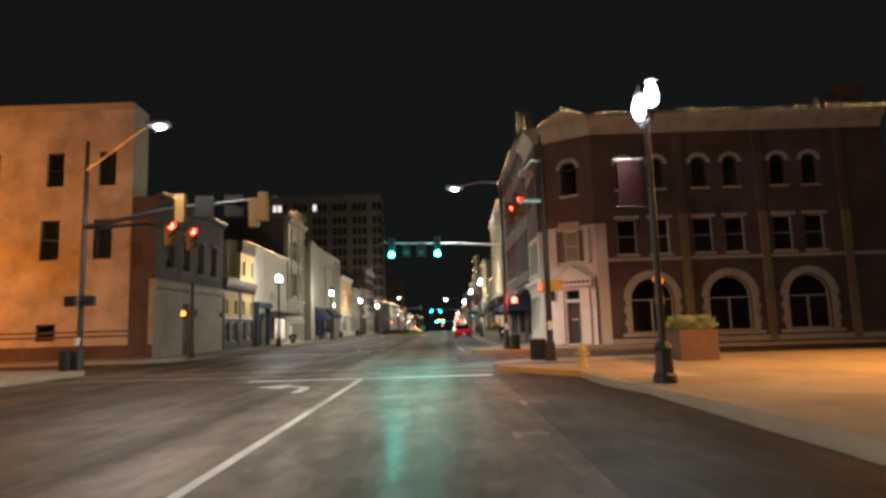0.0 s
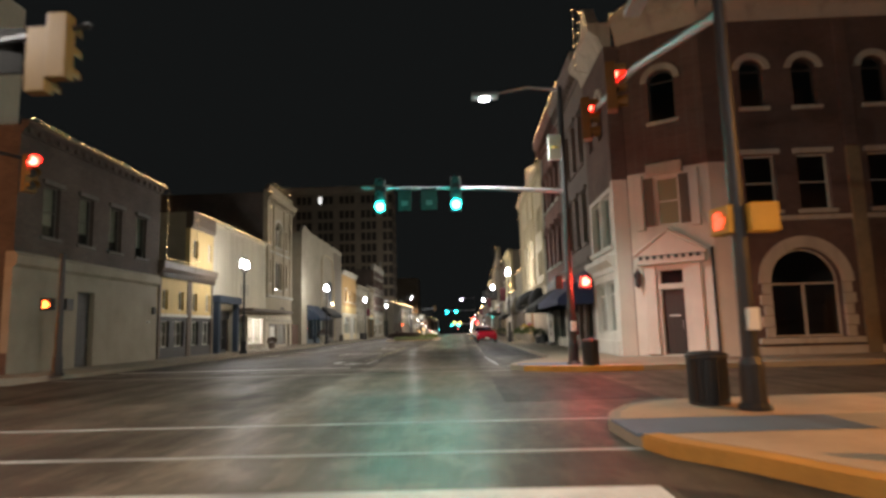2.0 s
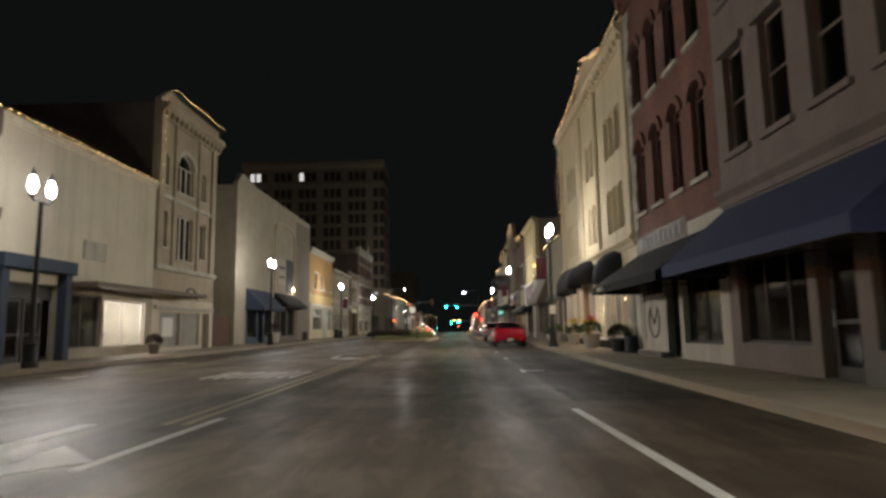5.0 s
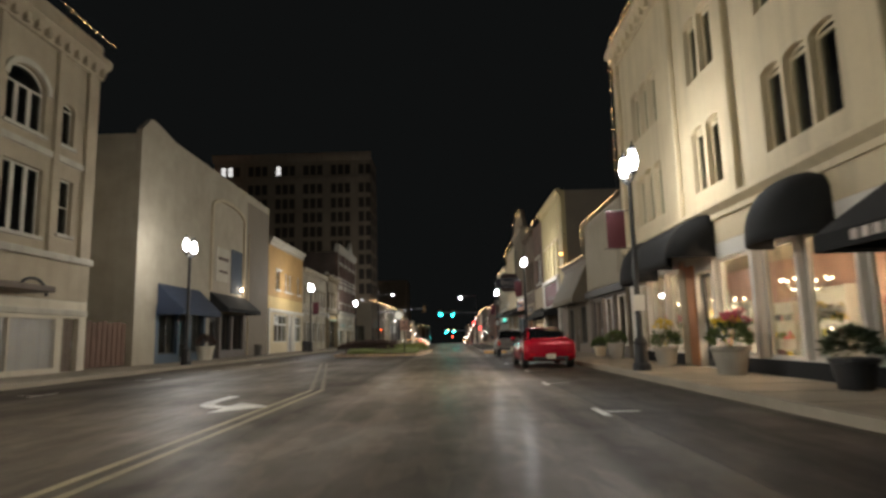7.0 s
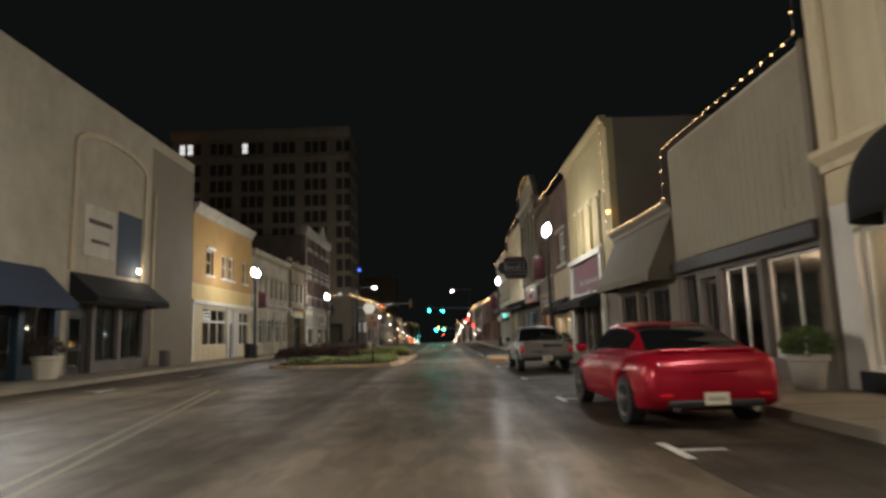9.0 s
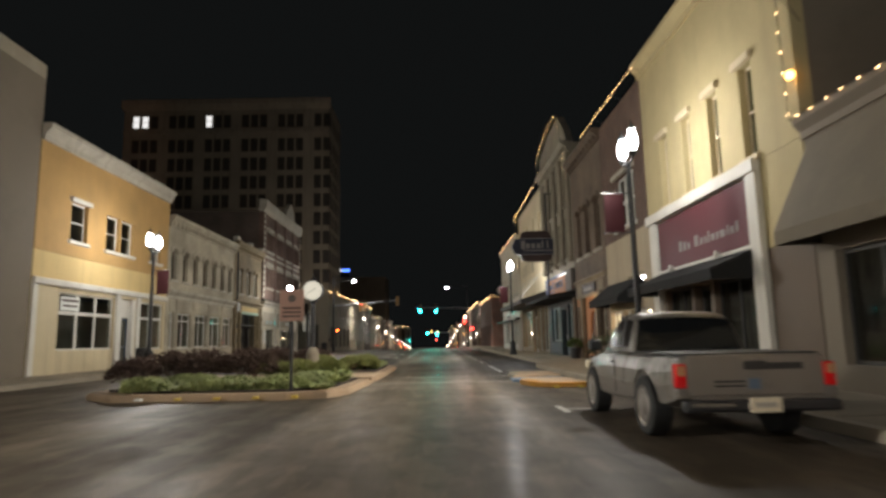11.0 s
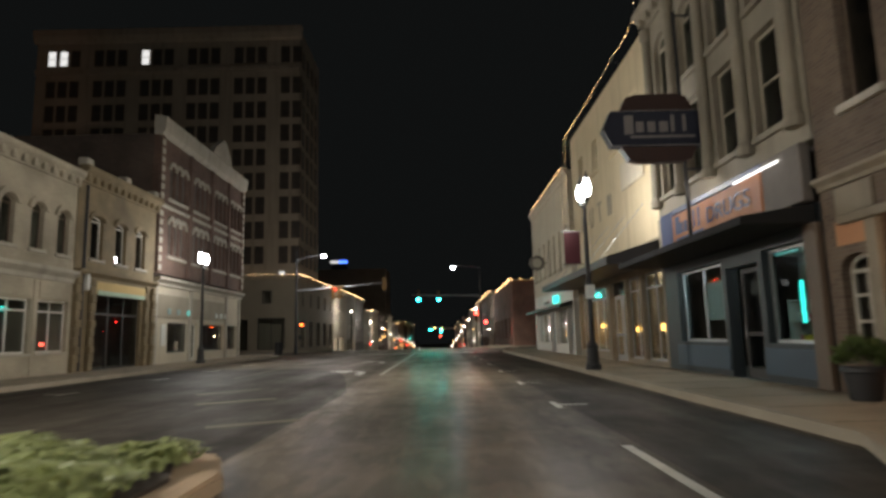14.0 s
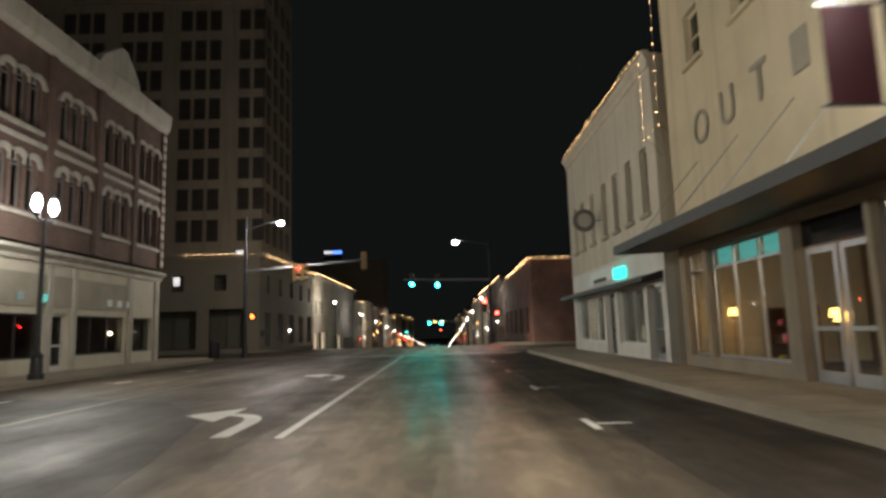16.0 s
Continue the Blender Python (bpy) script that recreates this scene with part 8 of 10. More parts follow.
signal_head(t, -8.9, 143.2, 5.2, 90, None, None)
signal_head(t, -5.2, 143.1, 5.8, 180, None, None)
ped_signal(t, -12.1, 143.2, 2.6, 0, True, HAND)
part("lamp_arm", tube([(-12.6, 143.4, 8.0), (-11.2, 142.6, 8.2), (-10.3, 141.9, 8.2)], 0.045, 8), STEEL, t)
_g = part("lamp_lens", ball((-10.0, 141.7, 8.05), 0.18, 2, (1.1, 1, 0.7)), LAMP_GLOW, t)
_g.visible_shadow = False
point("lamp_light", (-10.0, 141.7, 7.8), COBRA_W * 0.4, (1.0, 0.96, 0.9), 0.2)
t.location.z -= 0.14
t = mast(4.4, 222.0, 6.5, "far signal pole with green signals")
part("mast_arm", tube([(4.4, 222, 5.4), (-3.6, 222, 5.6)], [0.09, 0.05], 8), STEEL, t)
signal_head(t, -2.9, 221.9, 5.5, 0, 2, TEAL)
signal_head(t, -0.7, 221.9, 5.4, 0, 2, TEAL)
t.location.z -= dip(222)

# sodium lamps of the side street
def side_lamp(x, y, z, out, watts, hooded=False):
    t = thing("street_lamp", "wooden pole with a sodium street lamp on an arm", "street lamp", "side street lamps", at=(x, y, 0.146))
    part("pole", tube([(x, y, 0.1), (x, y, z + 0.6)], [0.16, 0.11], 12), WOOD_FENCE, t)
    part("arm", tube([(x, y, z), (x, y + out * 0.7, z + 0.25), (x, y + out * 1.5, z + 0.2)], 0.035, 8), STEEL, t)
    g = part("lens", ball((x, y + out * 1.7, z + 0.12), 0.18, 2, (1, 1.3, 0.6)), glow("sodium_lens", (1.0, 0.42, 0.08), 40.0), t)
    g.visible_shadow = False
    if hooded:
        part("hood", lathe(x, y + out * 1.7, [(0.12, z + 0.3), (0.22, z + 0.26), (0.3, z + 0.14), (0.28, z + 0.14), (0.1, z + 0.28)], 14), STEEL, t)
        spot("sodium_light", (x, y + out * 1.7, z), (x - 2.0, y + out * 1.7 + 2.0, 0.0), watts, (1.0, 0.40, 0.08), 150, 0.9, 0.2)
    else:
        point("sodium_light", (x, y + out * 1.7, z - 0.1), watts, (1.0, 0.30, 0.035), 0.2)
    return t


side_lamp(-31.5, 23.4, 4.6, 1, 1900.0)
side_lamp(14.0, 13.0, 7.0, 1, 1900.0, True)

# ---- vehicles ----
def interp(tab, y):
    for (a, *va), (b, *vb) in zip(tab, tab[1:]):
        if a <= y <= b:
            f = (y - a) / (b - a)
            f = f * f * (3 - 2 * f) * 0.5 + f * 0.5
            return [p + (q - p) * f for p, q in zip(va, vb)]
    return list(tab[-1][1:]) if y > tab[-1][0] else list(tab[0][1:])


def car_body(tab, wheels, wr, x0, y0, step=0.07, crown=0.03):
    """A lofted lower body with wheel arches cut up into its sides. tab: (y, half width, low, top)."""
    bm = bmesh.new()
    ln = tab[-1][0]
    rows = []
    n = int(ln / step)
    for i in range(n + 1):
        y = ln * i / n
        hw, lo, top = interp(tab, y)
        arch = lo
        for wy in wheels:
            d = abs(y - wy)
            if d < wr + 0.07:
                arch = max(arch, wr + math.sqrt(max(0, (wr + 0.07) ** 2 - d * d)))
        h = top - lo
        half = [(0.0, lo), (hw * 0.80, lo), (hw * 0.97, max(lo + 0.08 * h, arch)), (hw, max(lo + 0.42 * h, arch + 0.005)), (hw * 0.985, max(lo + 0.68 * h, arch + 0.02)), (hw * 0.93, lo + 0.93 * h), (hw * 0.80, top), (hw * 0.4, top + crown * 0.8), (0.0, top + crown)]
        ring = [(x, z) for x, z in half] + [(-x, z) for x, z in half[-2:0:-1]]
        rows.append([bm.verts.new((x0 + x, y0 + y, z)) for x, z in ring])
    m = len(rows[0])
    for r0, r1 in zip(rows, rows[1:]):
        for j in range(m):
            bm.faces.new((r0[j], r0[(j + 1) % m], r1[(j + 1) % m], r1[j]))
    bm.faces.new(rows[0][::-1])
    bm.faces.new(rows[-1])
    return bm


def cabin(tab, x0, y0, solid, step=0.06):
    """Greenhouse: tab (y, base half width, base z, top half width, top z). Returns the body-coloured and the glazed skin."""
    n = int((tab[-1][0] - tab[0][0]) / step)
    pts = []
    for i in range(n + 1):
        y = tab[0][0] + (tab[-1][0] - tab[0][0]) * i / n
        bw, bz, tw, tz = interp(tab, y)
        k = [(bw, bz), (bw + (tw - bw) * 0.15, bz + (tz - bz) * 0.12), (bw + (tw - bw) * 0.82, bz + (tz - bz) * 0.85), (tw * 0.96, tz - 0.01), (tw * 0.7, tz + 0.012), (0, tz + 0.02)]
        pts.append((y, k + [(-x, z) for x, z in k[-2::-1]]))
    out = []
    for want in (True, False):
        bm = bmesh.new()
        cache = {}

        def v(i, j):
            if (i, j) not in cache:
                y, ring = pts[i]
                off = 0.0 if want else -0.008
                cache[(i, j)] = bm.verts.new((x0 + ring[j][0], y0 + y, ring[j][1] + off))
            return cache[(i, j)]
        for i in range(n):
            for j in range(len(pts[0][1]) - 1):
                if solid((pts[i][0] + pts[i + 1][0]) / 2, j) == want:
                    bm.faces.new((v(i, j), v(i, j + 1), v(i + 1, j + 1), v(i + 1, j)))
        out.append(bm)
    return out


def wheel(parent, x, y, r, w, out, rim_mat, cap=False):
    def turn(bm):
        bmesh.ops.transform(bm, matrix=Matrix.Translation((x, y, r)) @ Euler((0, radians(90) * out, 0)).to_matrix().to_4x4(), verts=bm.verts)
        return bm
    prof = [(r * 0.66, -w / 2), (r * 0.93, -w / 2), (r, -w * 0.38), (r, w * 0.38), (r * 0.93, w / 2), (r * 0.68, w / 2), (r * 0.64, w * 0.3)]
    ty = part("tyre", turn(lathe(0, 0, prof, 28)), RUBBER, parent)
    bm = bmesh.new()
    add_lathe(bm, 0, 0, [(r * 0.66, w * 0.28), (r * 0.68, w * 0.5), (r * 0.6, w * 0.46), (r * 0.58, w * 0.3)], 24)
    for k in range(5):
        a = k * math.tau / 5
        c, s = math.cos(a), math.sin(a)
        vs = []
        for rr, hw in ((r * 0.08, r * 0.1), (r * 0.62, r * 0.075)):
            for zz in (w * 0.36, w * 0.46):
                vs.append([bm.verts.new((rr * c - sg * hw * s, rr * s + sg * hw * c, zz)) for sg in (-1, 1)])
        a0, a1, b0, b1 = vs
        for q in ((a0[0], a0[1], b0[1], b0[0]), (a1[0], b1[0], b1[1], a1[1]), (a0[0], b0[0], b1[0], a1[0]), (a0[1], a1[1], b1[1], b0[1]), (a0[0], a1[0], a1[1], a0[1]), (b0[0], b0[1], b1[1], b1[0])):
            bm.faces.new(q)
    add_lathe(bm, 0, 0, [(r * 0.14, w * 0.34), (r * 0.14, w * 0.47), (r * 0.06, w * 0.5)], 12)
    part("rim", turn(bm), rim_mat, ty)
    if cap:
        part("hubcap", turn(lathe(0, 0, [(r * 0.6, w * 0.42), (r * 0.56, w * 0.5), (r * 0.36, w * 0.47), (r * 0.3, w * 0.53), (r * 0.14, w * 0.58), (0.004, w * 0.58)], 24)), SILVER, ty)
    part("brake_disc", turn(lathe(0, 0, [(r * 0.5, w * 0.05), (r * 0.5, w * 0.12)], 16)), BLACK_METAL, ty)


def coupe(cx, y0):
    t = thing("car", "glossy red two-door coupe parked at the kerb", "car", "parked vehicles", at=(cx, y0 + 2.3, 0.003))
    tab = [(0, 0.74, 0.40, 0.80), (0.05, 0.83, 0.33, 0.90), (0.16, 0.88, 0.27, 0.965), (0.4, 0.905, 0.22, 1.0), (0.9, 0.912, 0.2, 1.0), (1.7, 0.91, 0.2, 0.965), (2.8, 0.905, 0.2, 0.93), (3.5, 0.90, 0.2, 0.88), (4.1, 0.87, 0.21, 0.78), (4.42, 0.78, 0.25, 0.67), (4.6, 0.6, 0.32, 0.55)]
    b = part("body", car_body(tab, (0.93, 3.72), 0.33, cx, y0), RED_PAINT, t, smooth=True)
    ct = [(0.55, 0.74, 1.0, 0.70, 1.015), (0.8, 0.76, 1.0, 0.64, 1.12), (1.15, 0.78, 0.99, 0.58, 1.27), (1.6, 0.79, 0.965, 0.56, 1.36), (2.1, 0.79, 0.95, 0.57, 1.39), (2.6, 0.79, 0.935, 0.57, 1.355), (3.0, 0.78, 0.92, 0.62, 1.17), (3.45, 0.76, 0.885, 0.72, 0.905)]

    def solid(y, j):
        side = j in (0, 1, 8, 9)
        top = j in (3, 4, 5, 6)
        if j in (2, 7):
            return True
        if side:
            return j in (0, 9) or y < 1.05 or abs(y - 2.62 - 0.0) > 99 or y > 3.2
        return top and 1.42 < y < 2.62
    s, g = cabin(ct, cx, y0, solid)
    part("roof", s, RED_PAINT, t, smooth=True)
    part("glazing", g, CAR_GLASS, t, smooth=True)
    for sx in (-1, 1):
        part("tail_light", box(cx + sx * 0.56 - 0.17, y0 + 0.035, 0.72, cx + sx * 0.56 + 0.17, y0 + 0.2, 0.87, 0.035), TAIL_RED, t)
        part("reflector", box(cx + sx * 0.62 - 0.08, y0 - 0.004, 0.44, cx + sx * 0.62 + 0.08, y0 + 0.05, 0.475, 0.005), TAIL_RED, t)
        part("exhaust", tube([(cx + sx * 0.5, y0 + 0.0, 0.28), (cx + sx * 0.5, y0 + 0.25, 0.28)], 0.045, 12), CHROME, t)
        part("wing_mirror", box(cx + sx * 0.98 - 0.09, y0 + 2.95, 0.95, cx + sx * 0.98 + 0.09, y0 + 3.07, 1.08, 0.035), RED_PAINT, t)
        part("door_seam", box(cx + sx * 0.905 - 0.004, y0 + 1.62, 0.3, cx + sx * 0.905 + 0.006, y0 + 1.63, 0.9), CAR_TRIM, t)
        part("door_handle", box(cx + sx * 0.905 - 0.02, y0 + 1.75, 0.74, cx + sx * 0.905 + 0.03, y0 + 1.92, 0.775, 0.01), CHROME, t)
        for wy in (0.93, 3.72):
            wheel(t, cx + sx * 0.8, y0 + wy, 0.33, 0.22, sx, CHROME)
    part("bumper_strip", box(cx - 0.6, y0 - 0.012, 0.3, cx + 0.6, y0 + 0.1, 0.4, 0.03), CAR_TRIM, t)
    part("boot_trim", box(cx - 0.3, y0 - 0.0, 0.72, cx + 0.3, y0 + 0.08, 0.755, 0.012), CHROME, t)
    part("badge", lathe(cx, y0 + 0.12, [(0.055, 0.88), (0.055, 0.895), (0.03, 0.9)], 12), CHROME, t)
    part("boot_seam", box(cx - 0.66, y0 + 0.03, 0.655, cx + 0.66, y0 + 0.05, 0.662), CAR_TRIM, t)
    p = part("number_plate", box(cx - 0.155, y0 - 0.02, 0.33, cx + 0.155, y0 - 0.008, 0.485, 0.004), PLATE, t)
    part("plate_bar", box(cx - 0.11, y0 - 0.023, 0.38, cx + 0.11, y0 - 0.0205, 0.43), PLATE_BAR, p)
    part("spoiler", box(cx - 0.62, y0 + 0.12, 0.985, cx + 0.62, y0 + 0.3, 1.025, 0.015), RED_PAINT, t)
    return t


def pickup(cx, y0):
    t = thing("pickup_truck", "silver extended-cab pickup truck parked at the kerb", "pickup truck", "parked vehicles", at=(cx, y0 + 2.2, 0.003))
    tab = [(0, 0.82, 0.50, 0.93), (0.03, 0.84, 0.47, 0.95), (0.4, 0.855, 0.38, 0.955), (1.7, 0.86, 0.34, 0.955), (1.8, 0.86, 0.33, 0.97), (2.85, 0.86, 0.31, 0.96), (3.15, 0.855, 0.31, 0.93), (3.7, 0.83, 0.33, 0.87), (4.0, 0.75, 0.38, 0.79), (4.09, 0.67, 0.42, 0.72)]
    part("body", car_body(tab, (1.0, 3.45), 0.35, cx, y0, crown=0.01), SILVER, t, smooth=False)
    ct = [(1.68, 0.75, 0.955, 0.73, 0.97), (1.73, 0.75, 0.955, 0.65, 1.34), (1.88, 0.75, 0.965, 0.61, 1.45), (2.15, 0.75, 0.965, 0.61, 1.485), (2.5, 0.75, 0.965, 0.61, 1.465), (2.7, 0.74, 0.955, 0.65, 1.33), (3.12, 0.73, 0.93, 0.70, 0.955)]

    def solid(y, j):
        if j in (2, 7):
            return True
        if j in (0, 1, 8, 9):
            return j in (0, 9) or y < 1.84 or 2.13 < y < 2.2 or y > 2.8
        return y < 1.705 or 1.82 < y < 2.55
    s, g = cabin(ct, cx, y0, solid)
    part("cab", s, SILVER, t, smooth=True)
    part("glazing", g, CAR_GLASS, t, smooth=True)
    part("bed_liner", box(cx - 0.73, y0 + 0.08, 0.95, cx + 0.73, y0 + 1.66, 0.975, 0.01), CAR_TRIM, t)
    part("tailgate", box(cx - 0.71, y0 - 0.015, 0.53, cx + 0.71, y0 + 0.03, 0.955, 0.015), SILVER, t)
    part("tailgate_handle", box(cx - 0.12, y0 - 0.024, 0.8, cx + 0.12, y0 - 0.01, 0.89, 0.01), CAR_TRIM, t)
    for z in (0.625, 0.67):
        part("tailgate_bar", box(cx - 0.44, y0 - 0.02, z, cx - 0.12, y0 - 0.012, z + 0.022), CAR_TRIM, t)
    part("sticker", box(cx - 0.08, y0 - 0.02, 0.6, cx + 0.04, y0 - 0.013, 0.71), RAMP_BLUE, t)
    part("tailgate_badge", box(cx + 0.1, y0 - 0.02, 0.8, cx + 0.5, y0 - 0.013, 0.87), CAR_TRIM, t)
    for sx in (-1, 1):
        l = part("tail_light", box(cx + sx * 0.785 - 0.06, y0 - 0.02, 0.62, cx + sx * 0.785 + 0.06, y0 + 0.08, 0.87, 0.02), TAIL_RED, t)
        part("indicator", box(cx + sx * 0.785 - 0.04, y0 - 0.028, 0.75, cx + sx * 0.785 + 0.04, y0 - 0.019, 0.85), TERRACOTTA, l)
        part("lamp_base", box(cx + sx * 0.785 - 0.06, y0 - 0.02, 0.51, cx + sx * 0.785 + 0.06, y0 + 0.07, 0.615, 0.015), SILVER, t)
        part("corner_lamp", box(cx + sx * 0.76 - 0.075, y0 + 3.8, 0.66, cx + sx * 0.76 + 0.05, y0 + 3.96, 0.79, 0.03), PLATE, t, "clear wrap-round front corner lamp")
        part("wing_mirror", box(cx + sx * 0.95 - 0.09, y0 + 2.72, 0.97, cx + sx * 0.95 + 0.09, y0 + 2.85, 1.13, 0.03), CAR_TRIM, t)
        part("door_seam", box(cx + sx * 0.86 - 0.004, y0 + 2.14, 0.42, cx + sx * 0.86 + 0.006, y0 + 2.15, 0.94), CAR_TRIM, t)
        part("door_handle", box(cx + sx * 0.86 - 0.015, y0 + 2.2, 0.81, cx + sx * 0.86 + 0.025, y0 + 2.36, 0.845, 0.01), CAR_TRIM, t)
        part("side_moulding", box(cx + sx * 0.86 - 0.012, y0 + 1.5, 0.56, cx + sx * 0.86 + 0.014, y0 + 3.0, 0.6, 0.008), SILVER, t)
        for wy in (1.0, 3.45):
            wheel(t, cx + sx * 0.755, y0 + wy, 0.35, 0.23, sx, CHROME, True)
    part("bumper", box(cx - 0.81, y0 - 0.15, 0.38, cx + 0.81, y0 + 0.02, 0.5, 0.035), BLACK_METAL, t)
    part("bumper_strip", box(cx - 0.75, y0 - 0.16, 0.44, cx - 0.3, y0 - 0.145, 0.475, 0.005), CHROME, t)
    p = part("number_plate", box(cx - 0.16, y0 - 0.175, 0.38, cx + 0.16, y0 - 0.155, 0.53, 0.004), PLATE, t)
    part("plate_bar", box(cx - 0.11, y0 - 0.179, 0.43, cx + 0.11, y0 - 0.1755, 0.48), PLATE_BAR, p)
    return t


coupe(2.62, 66.75)
pickup(2.57, 79.05)


# ---- plants ----
def add_leaves(bm, c, r, n, size, squash=0.7, droop=0.0, lean=0.8):
    for _ in range(n):
        a, b = random.uniform(0, math.tau), math.acos(random.uniform(-0.2, 1))
        k = random.uniform(0.55, 1.0) ** 0.5
        d = Vector((math.sin(b) * math.cos(a), math.sin(b) * math.sin(a), math.cos(b) * squash))
        p = Vector(c) + d * r * k * random.uniform(0.85, 1.12)
        ax = (d + Vector((random.uniform(-lean, lean), random.uniform(-lean, lean), random.uniform(-0.3, 0.6) - droop))).normalized()
        sd = ax.cross(Vector((random.uniform(-1, 1), random.uniform(-1, 1), random.uniform(-1, 1)))).normalized()
        s = size * random.uniform(0.6, 1.3)
        up = ax.cross(sd) * s * 0.18
        v = [bm.verts.new(q) for q in (p - sd * s * 0.1, p + ax * s * 0.5 - sd * s * 0.22 + up, p + ax * s, p + ax * s * 0.5 + sd * s * 0.22 + up)]
        bm.faces.new(v)


def shrub(name, c, r, n, size, mat, label, squash=0.7, group="shrubs of the island bed"):
    t = thing(name, label, "shrub", group, at=(c[0], c[1], 0.18))
    for k in range(5):
        a = k * math.tau / 5 + random.random()
        part("stem", tube([(c[0], c[1], 0.17), (c[0] + 0.3 * r * math.cos(a), c[1] + 0.3 * r * math.sin(a), c[2] + 0.1 * r), (c[0] + 0.7 * r * math.cos(a), c[1] + 0.7 * r * math.sin(a), c[2] + 0.4 * r)], [0.02, 0.014, 0.006], 5), WOOD_FENCE, t)
    bm = bmesh.new()
    add_leaves(bm, c, r, n, size, squash)
    for k in range(4):
        a = random.uniform(0, math.tau)
        add_leaves(bm, (c[0] + r * 0.6 * math.cos(a), c[1] + r * 0.6 * math.sin(a), c[2] + random.uniform(-0.1, 0.2) * r), r * 0.55, n // 5, size, squash)
    part("crown", bm, mat, t)
    return t


# ---- planted island with the clock ----
random.seed(11)
_isl = [(-8.6, 86.6), (-7.6, 85.7), (-3.9, 85.5), (-3.1, 85.8), (-2.75, 86.6), (-2.5, 93.0), (-2.45, 98.0), (-2.8, 98.9), (-3.6, 99.3), (-7.6, 99.3), (-8.8, 98.4), (-9.0, 92.0)]
outline_slab("island_kerb", _isl, -0.05, 0.15, SAND_PAVE, "sandy concrete kerb of the planted island", "kerb", bevel=0.04)


def inset(ring, k):
    cx, cy = sum(p[0] for p in ring) / len(ring), sum(p[1] for p in ring) / len(ring)
    out = []
    for x, y in ring:
        d = Vector((cx - x, cy - y))
        sx, sy = (abs(d.x) - k) / max(abs(d.x), 0.01), (abs(d.y) - k) / max(abs(d.y), 0.01)
        out.append((cx - d.x * max(sx, 0.1), cy - d.y * max(sy, 0.1)))
    return out


_bed = inset(_isl, 0.32)
outline_slab("planting_bed", _bed, 0.1, 0.19, SOIL, "dark mulch bed of the island", "soil", bevel=0.0)
outline_slab("island_path", [(-8.9, 90.0), (-2.56, 89.7), (-2.53, 92.2), (-8.92, 92.4)], 0.12, 0.196, SAND_PAVE, "sandy concrete crossing path through the island", "path", bevel=0.01)


def ground_cover(name, x0, x1, y0, y1, n, mat, label, h=0.34):
    bm = bmesh.new()
    for _ in range(n):
        x, y = random.uniform(x0, x1), random.uniform(y0, y1)
        edge = min(x - x0, x1 - x, y - y0, y1 - y)
        if edge < 0.35 and random.random() > edge / 0.35 + 0.25 * math.sin(x * 4 + y * 3):
            continue
        a = random.uniform(0, math.tau)
        ln, ht = random.uniform(0.12, 0.3), random.uniform(0.5, 1.0) * h * (0.62 + 0.38 * math.sin(x * 3.1 + 1.3 * math.sin(y * 2.3)) * math.cos(y * 2.7 + x))
        w = random.uniform(0.018, 0.04)
        dx, dy = math.cos(a), math.sin(a)
        p = [(x, y, 0.18), (x + dx * ln * 0.45, y + dy * ln * 0.45, 0.18 + ht), (x + dx * ln, y + dy * ln, 0.18 + ht * 0.85)]
        l = [bm.verts.new((q[0] - dy * w * s, q[1] + dx * w * s, q[2])) for q, s in zip(p, (0.7, 1.2, 0.15))]
        r = [bm.verts.new((q[0] + dy * w * s, q[1] - dx * w * s, q[2])) for q, s in zip(p, (0.7, 1.2, 0.15))]
        for k in range(2):
            bm.faces.new((l[k], r[k], r[k + 1], l[k + 1]))
    return solo(name, bm, mat, label, "ground cover", kind="stuff")


ground_cover("ground_cover", -7.6, -3.1, 86.0, 87.9, 9000, LEAF_PALE, "pale green strappy ground cover along the island nose")
ground_cover("ground_cover", -3.9, -3.05, 87.9, 89.5, 2600, LEAF_PALE, "pale green strappy ground cover along the kerb")
ground_cover("ground_cover", -4.6, -2.85, 94.6, 98.6, 7000, LEAF_PALE, "pale green strappy ground cover at the island end")
for _x, _y in ((-4.3, 88.6), (-3.7, 89.3), (-5.2, 89.1)):
    shrub("shrub", (_x, _y, 0.40), 0.45, 700, 0.11, LEAF_OLIVE, "low olive green shrub in the island bed", 0.65)
for _x, _y, _r in ((-5.4, 88.2, 0.6), (-6.5, 88.0, 0.62), (-7.5, 88.3, 0.6), (-6.0, 89.2, 0.55), (-7.2, 89.3, 0.5), (-7.9, 87.3, 0.5), (-6.2, 93.4, 0.6), (-7.3, 94.2, 0.6), (-6.6, 95.6, 0.6), (-7.8, 96.4, 0.55), (-5.6, 97.0, 0.55), (-5.5, 95.4, 0.5)):
    shrub("shrub", (_x, _y, 0.2 + _r * 0.6), _r, 520, 0.13, LEAF_RED, "bare reddish brown shrub in the island bed")
for _x, _y in ((-3.55, 93.35), (-4.75, 93.9), (-3.3, 94.3)):
    shrub("shrub", (_x, _y, 0.40), 0.46, 900, 0.10, LEAF_OLIVE, "clipped rounded olive green shrub in the island bed", 0.62)
for k, _x in enumerate((-6.9, -6.1, -5.3, -4.5, -3.7)):
    solo("reflector", box(_x - 0.06, 85.38, 0.05, _x + 0.06, 85.52, 0.1, 0.01), SIGN_YELLOW if k else SIGN_WHITE, "small amber reflector on the island kerb", "reflector", "kerb reflectors")
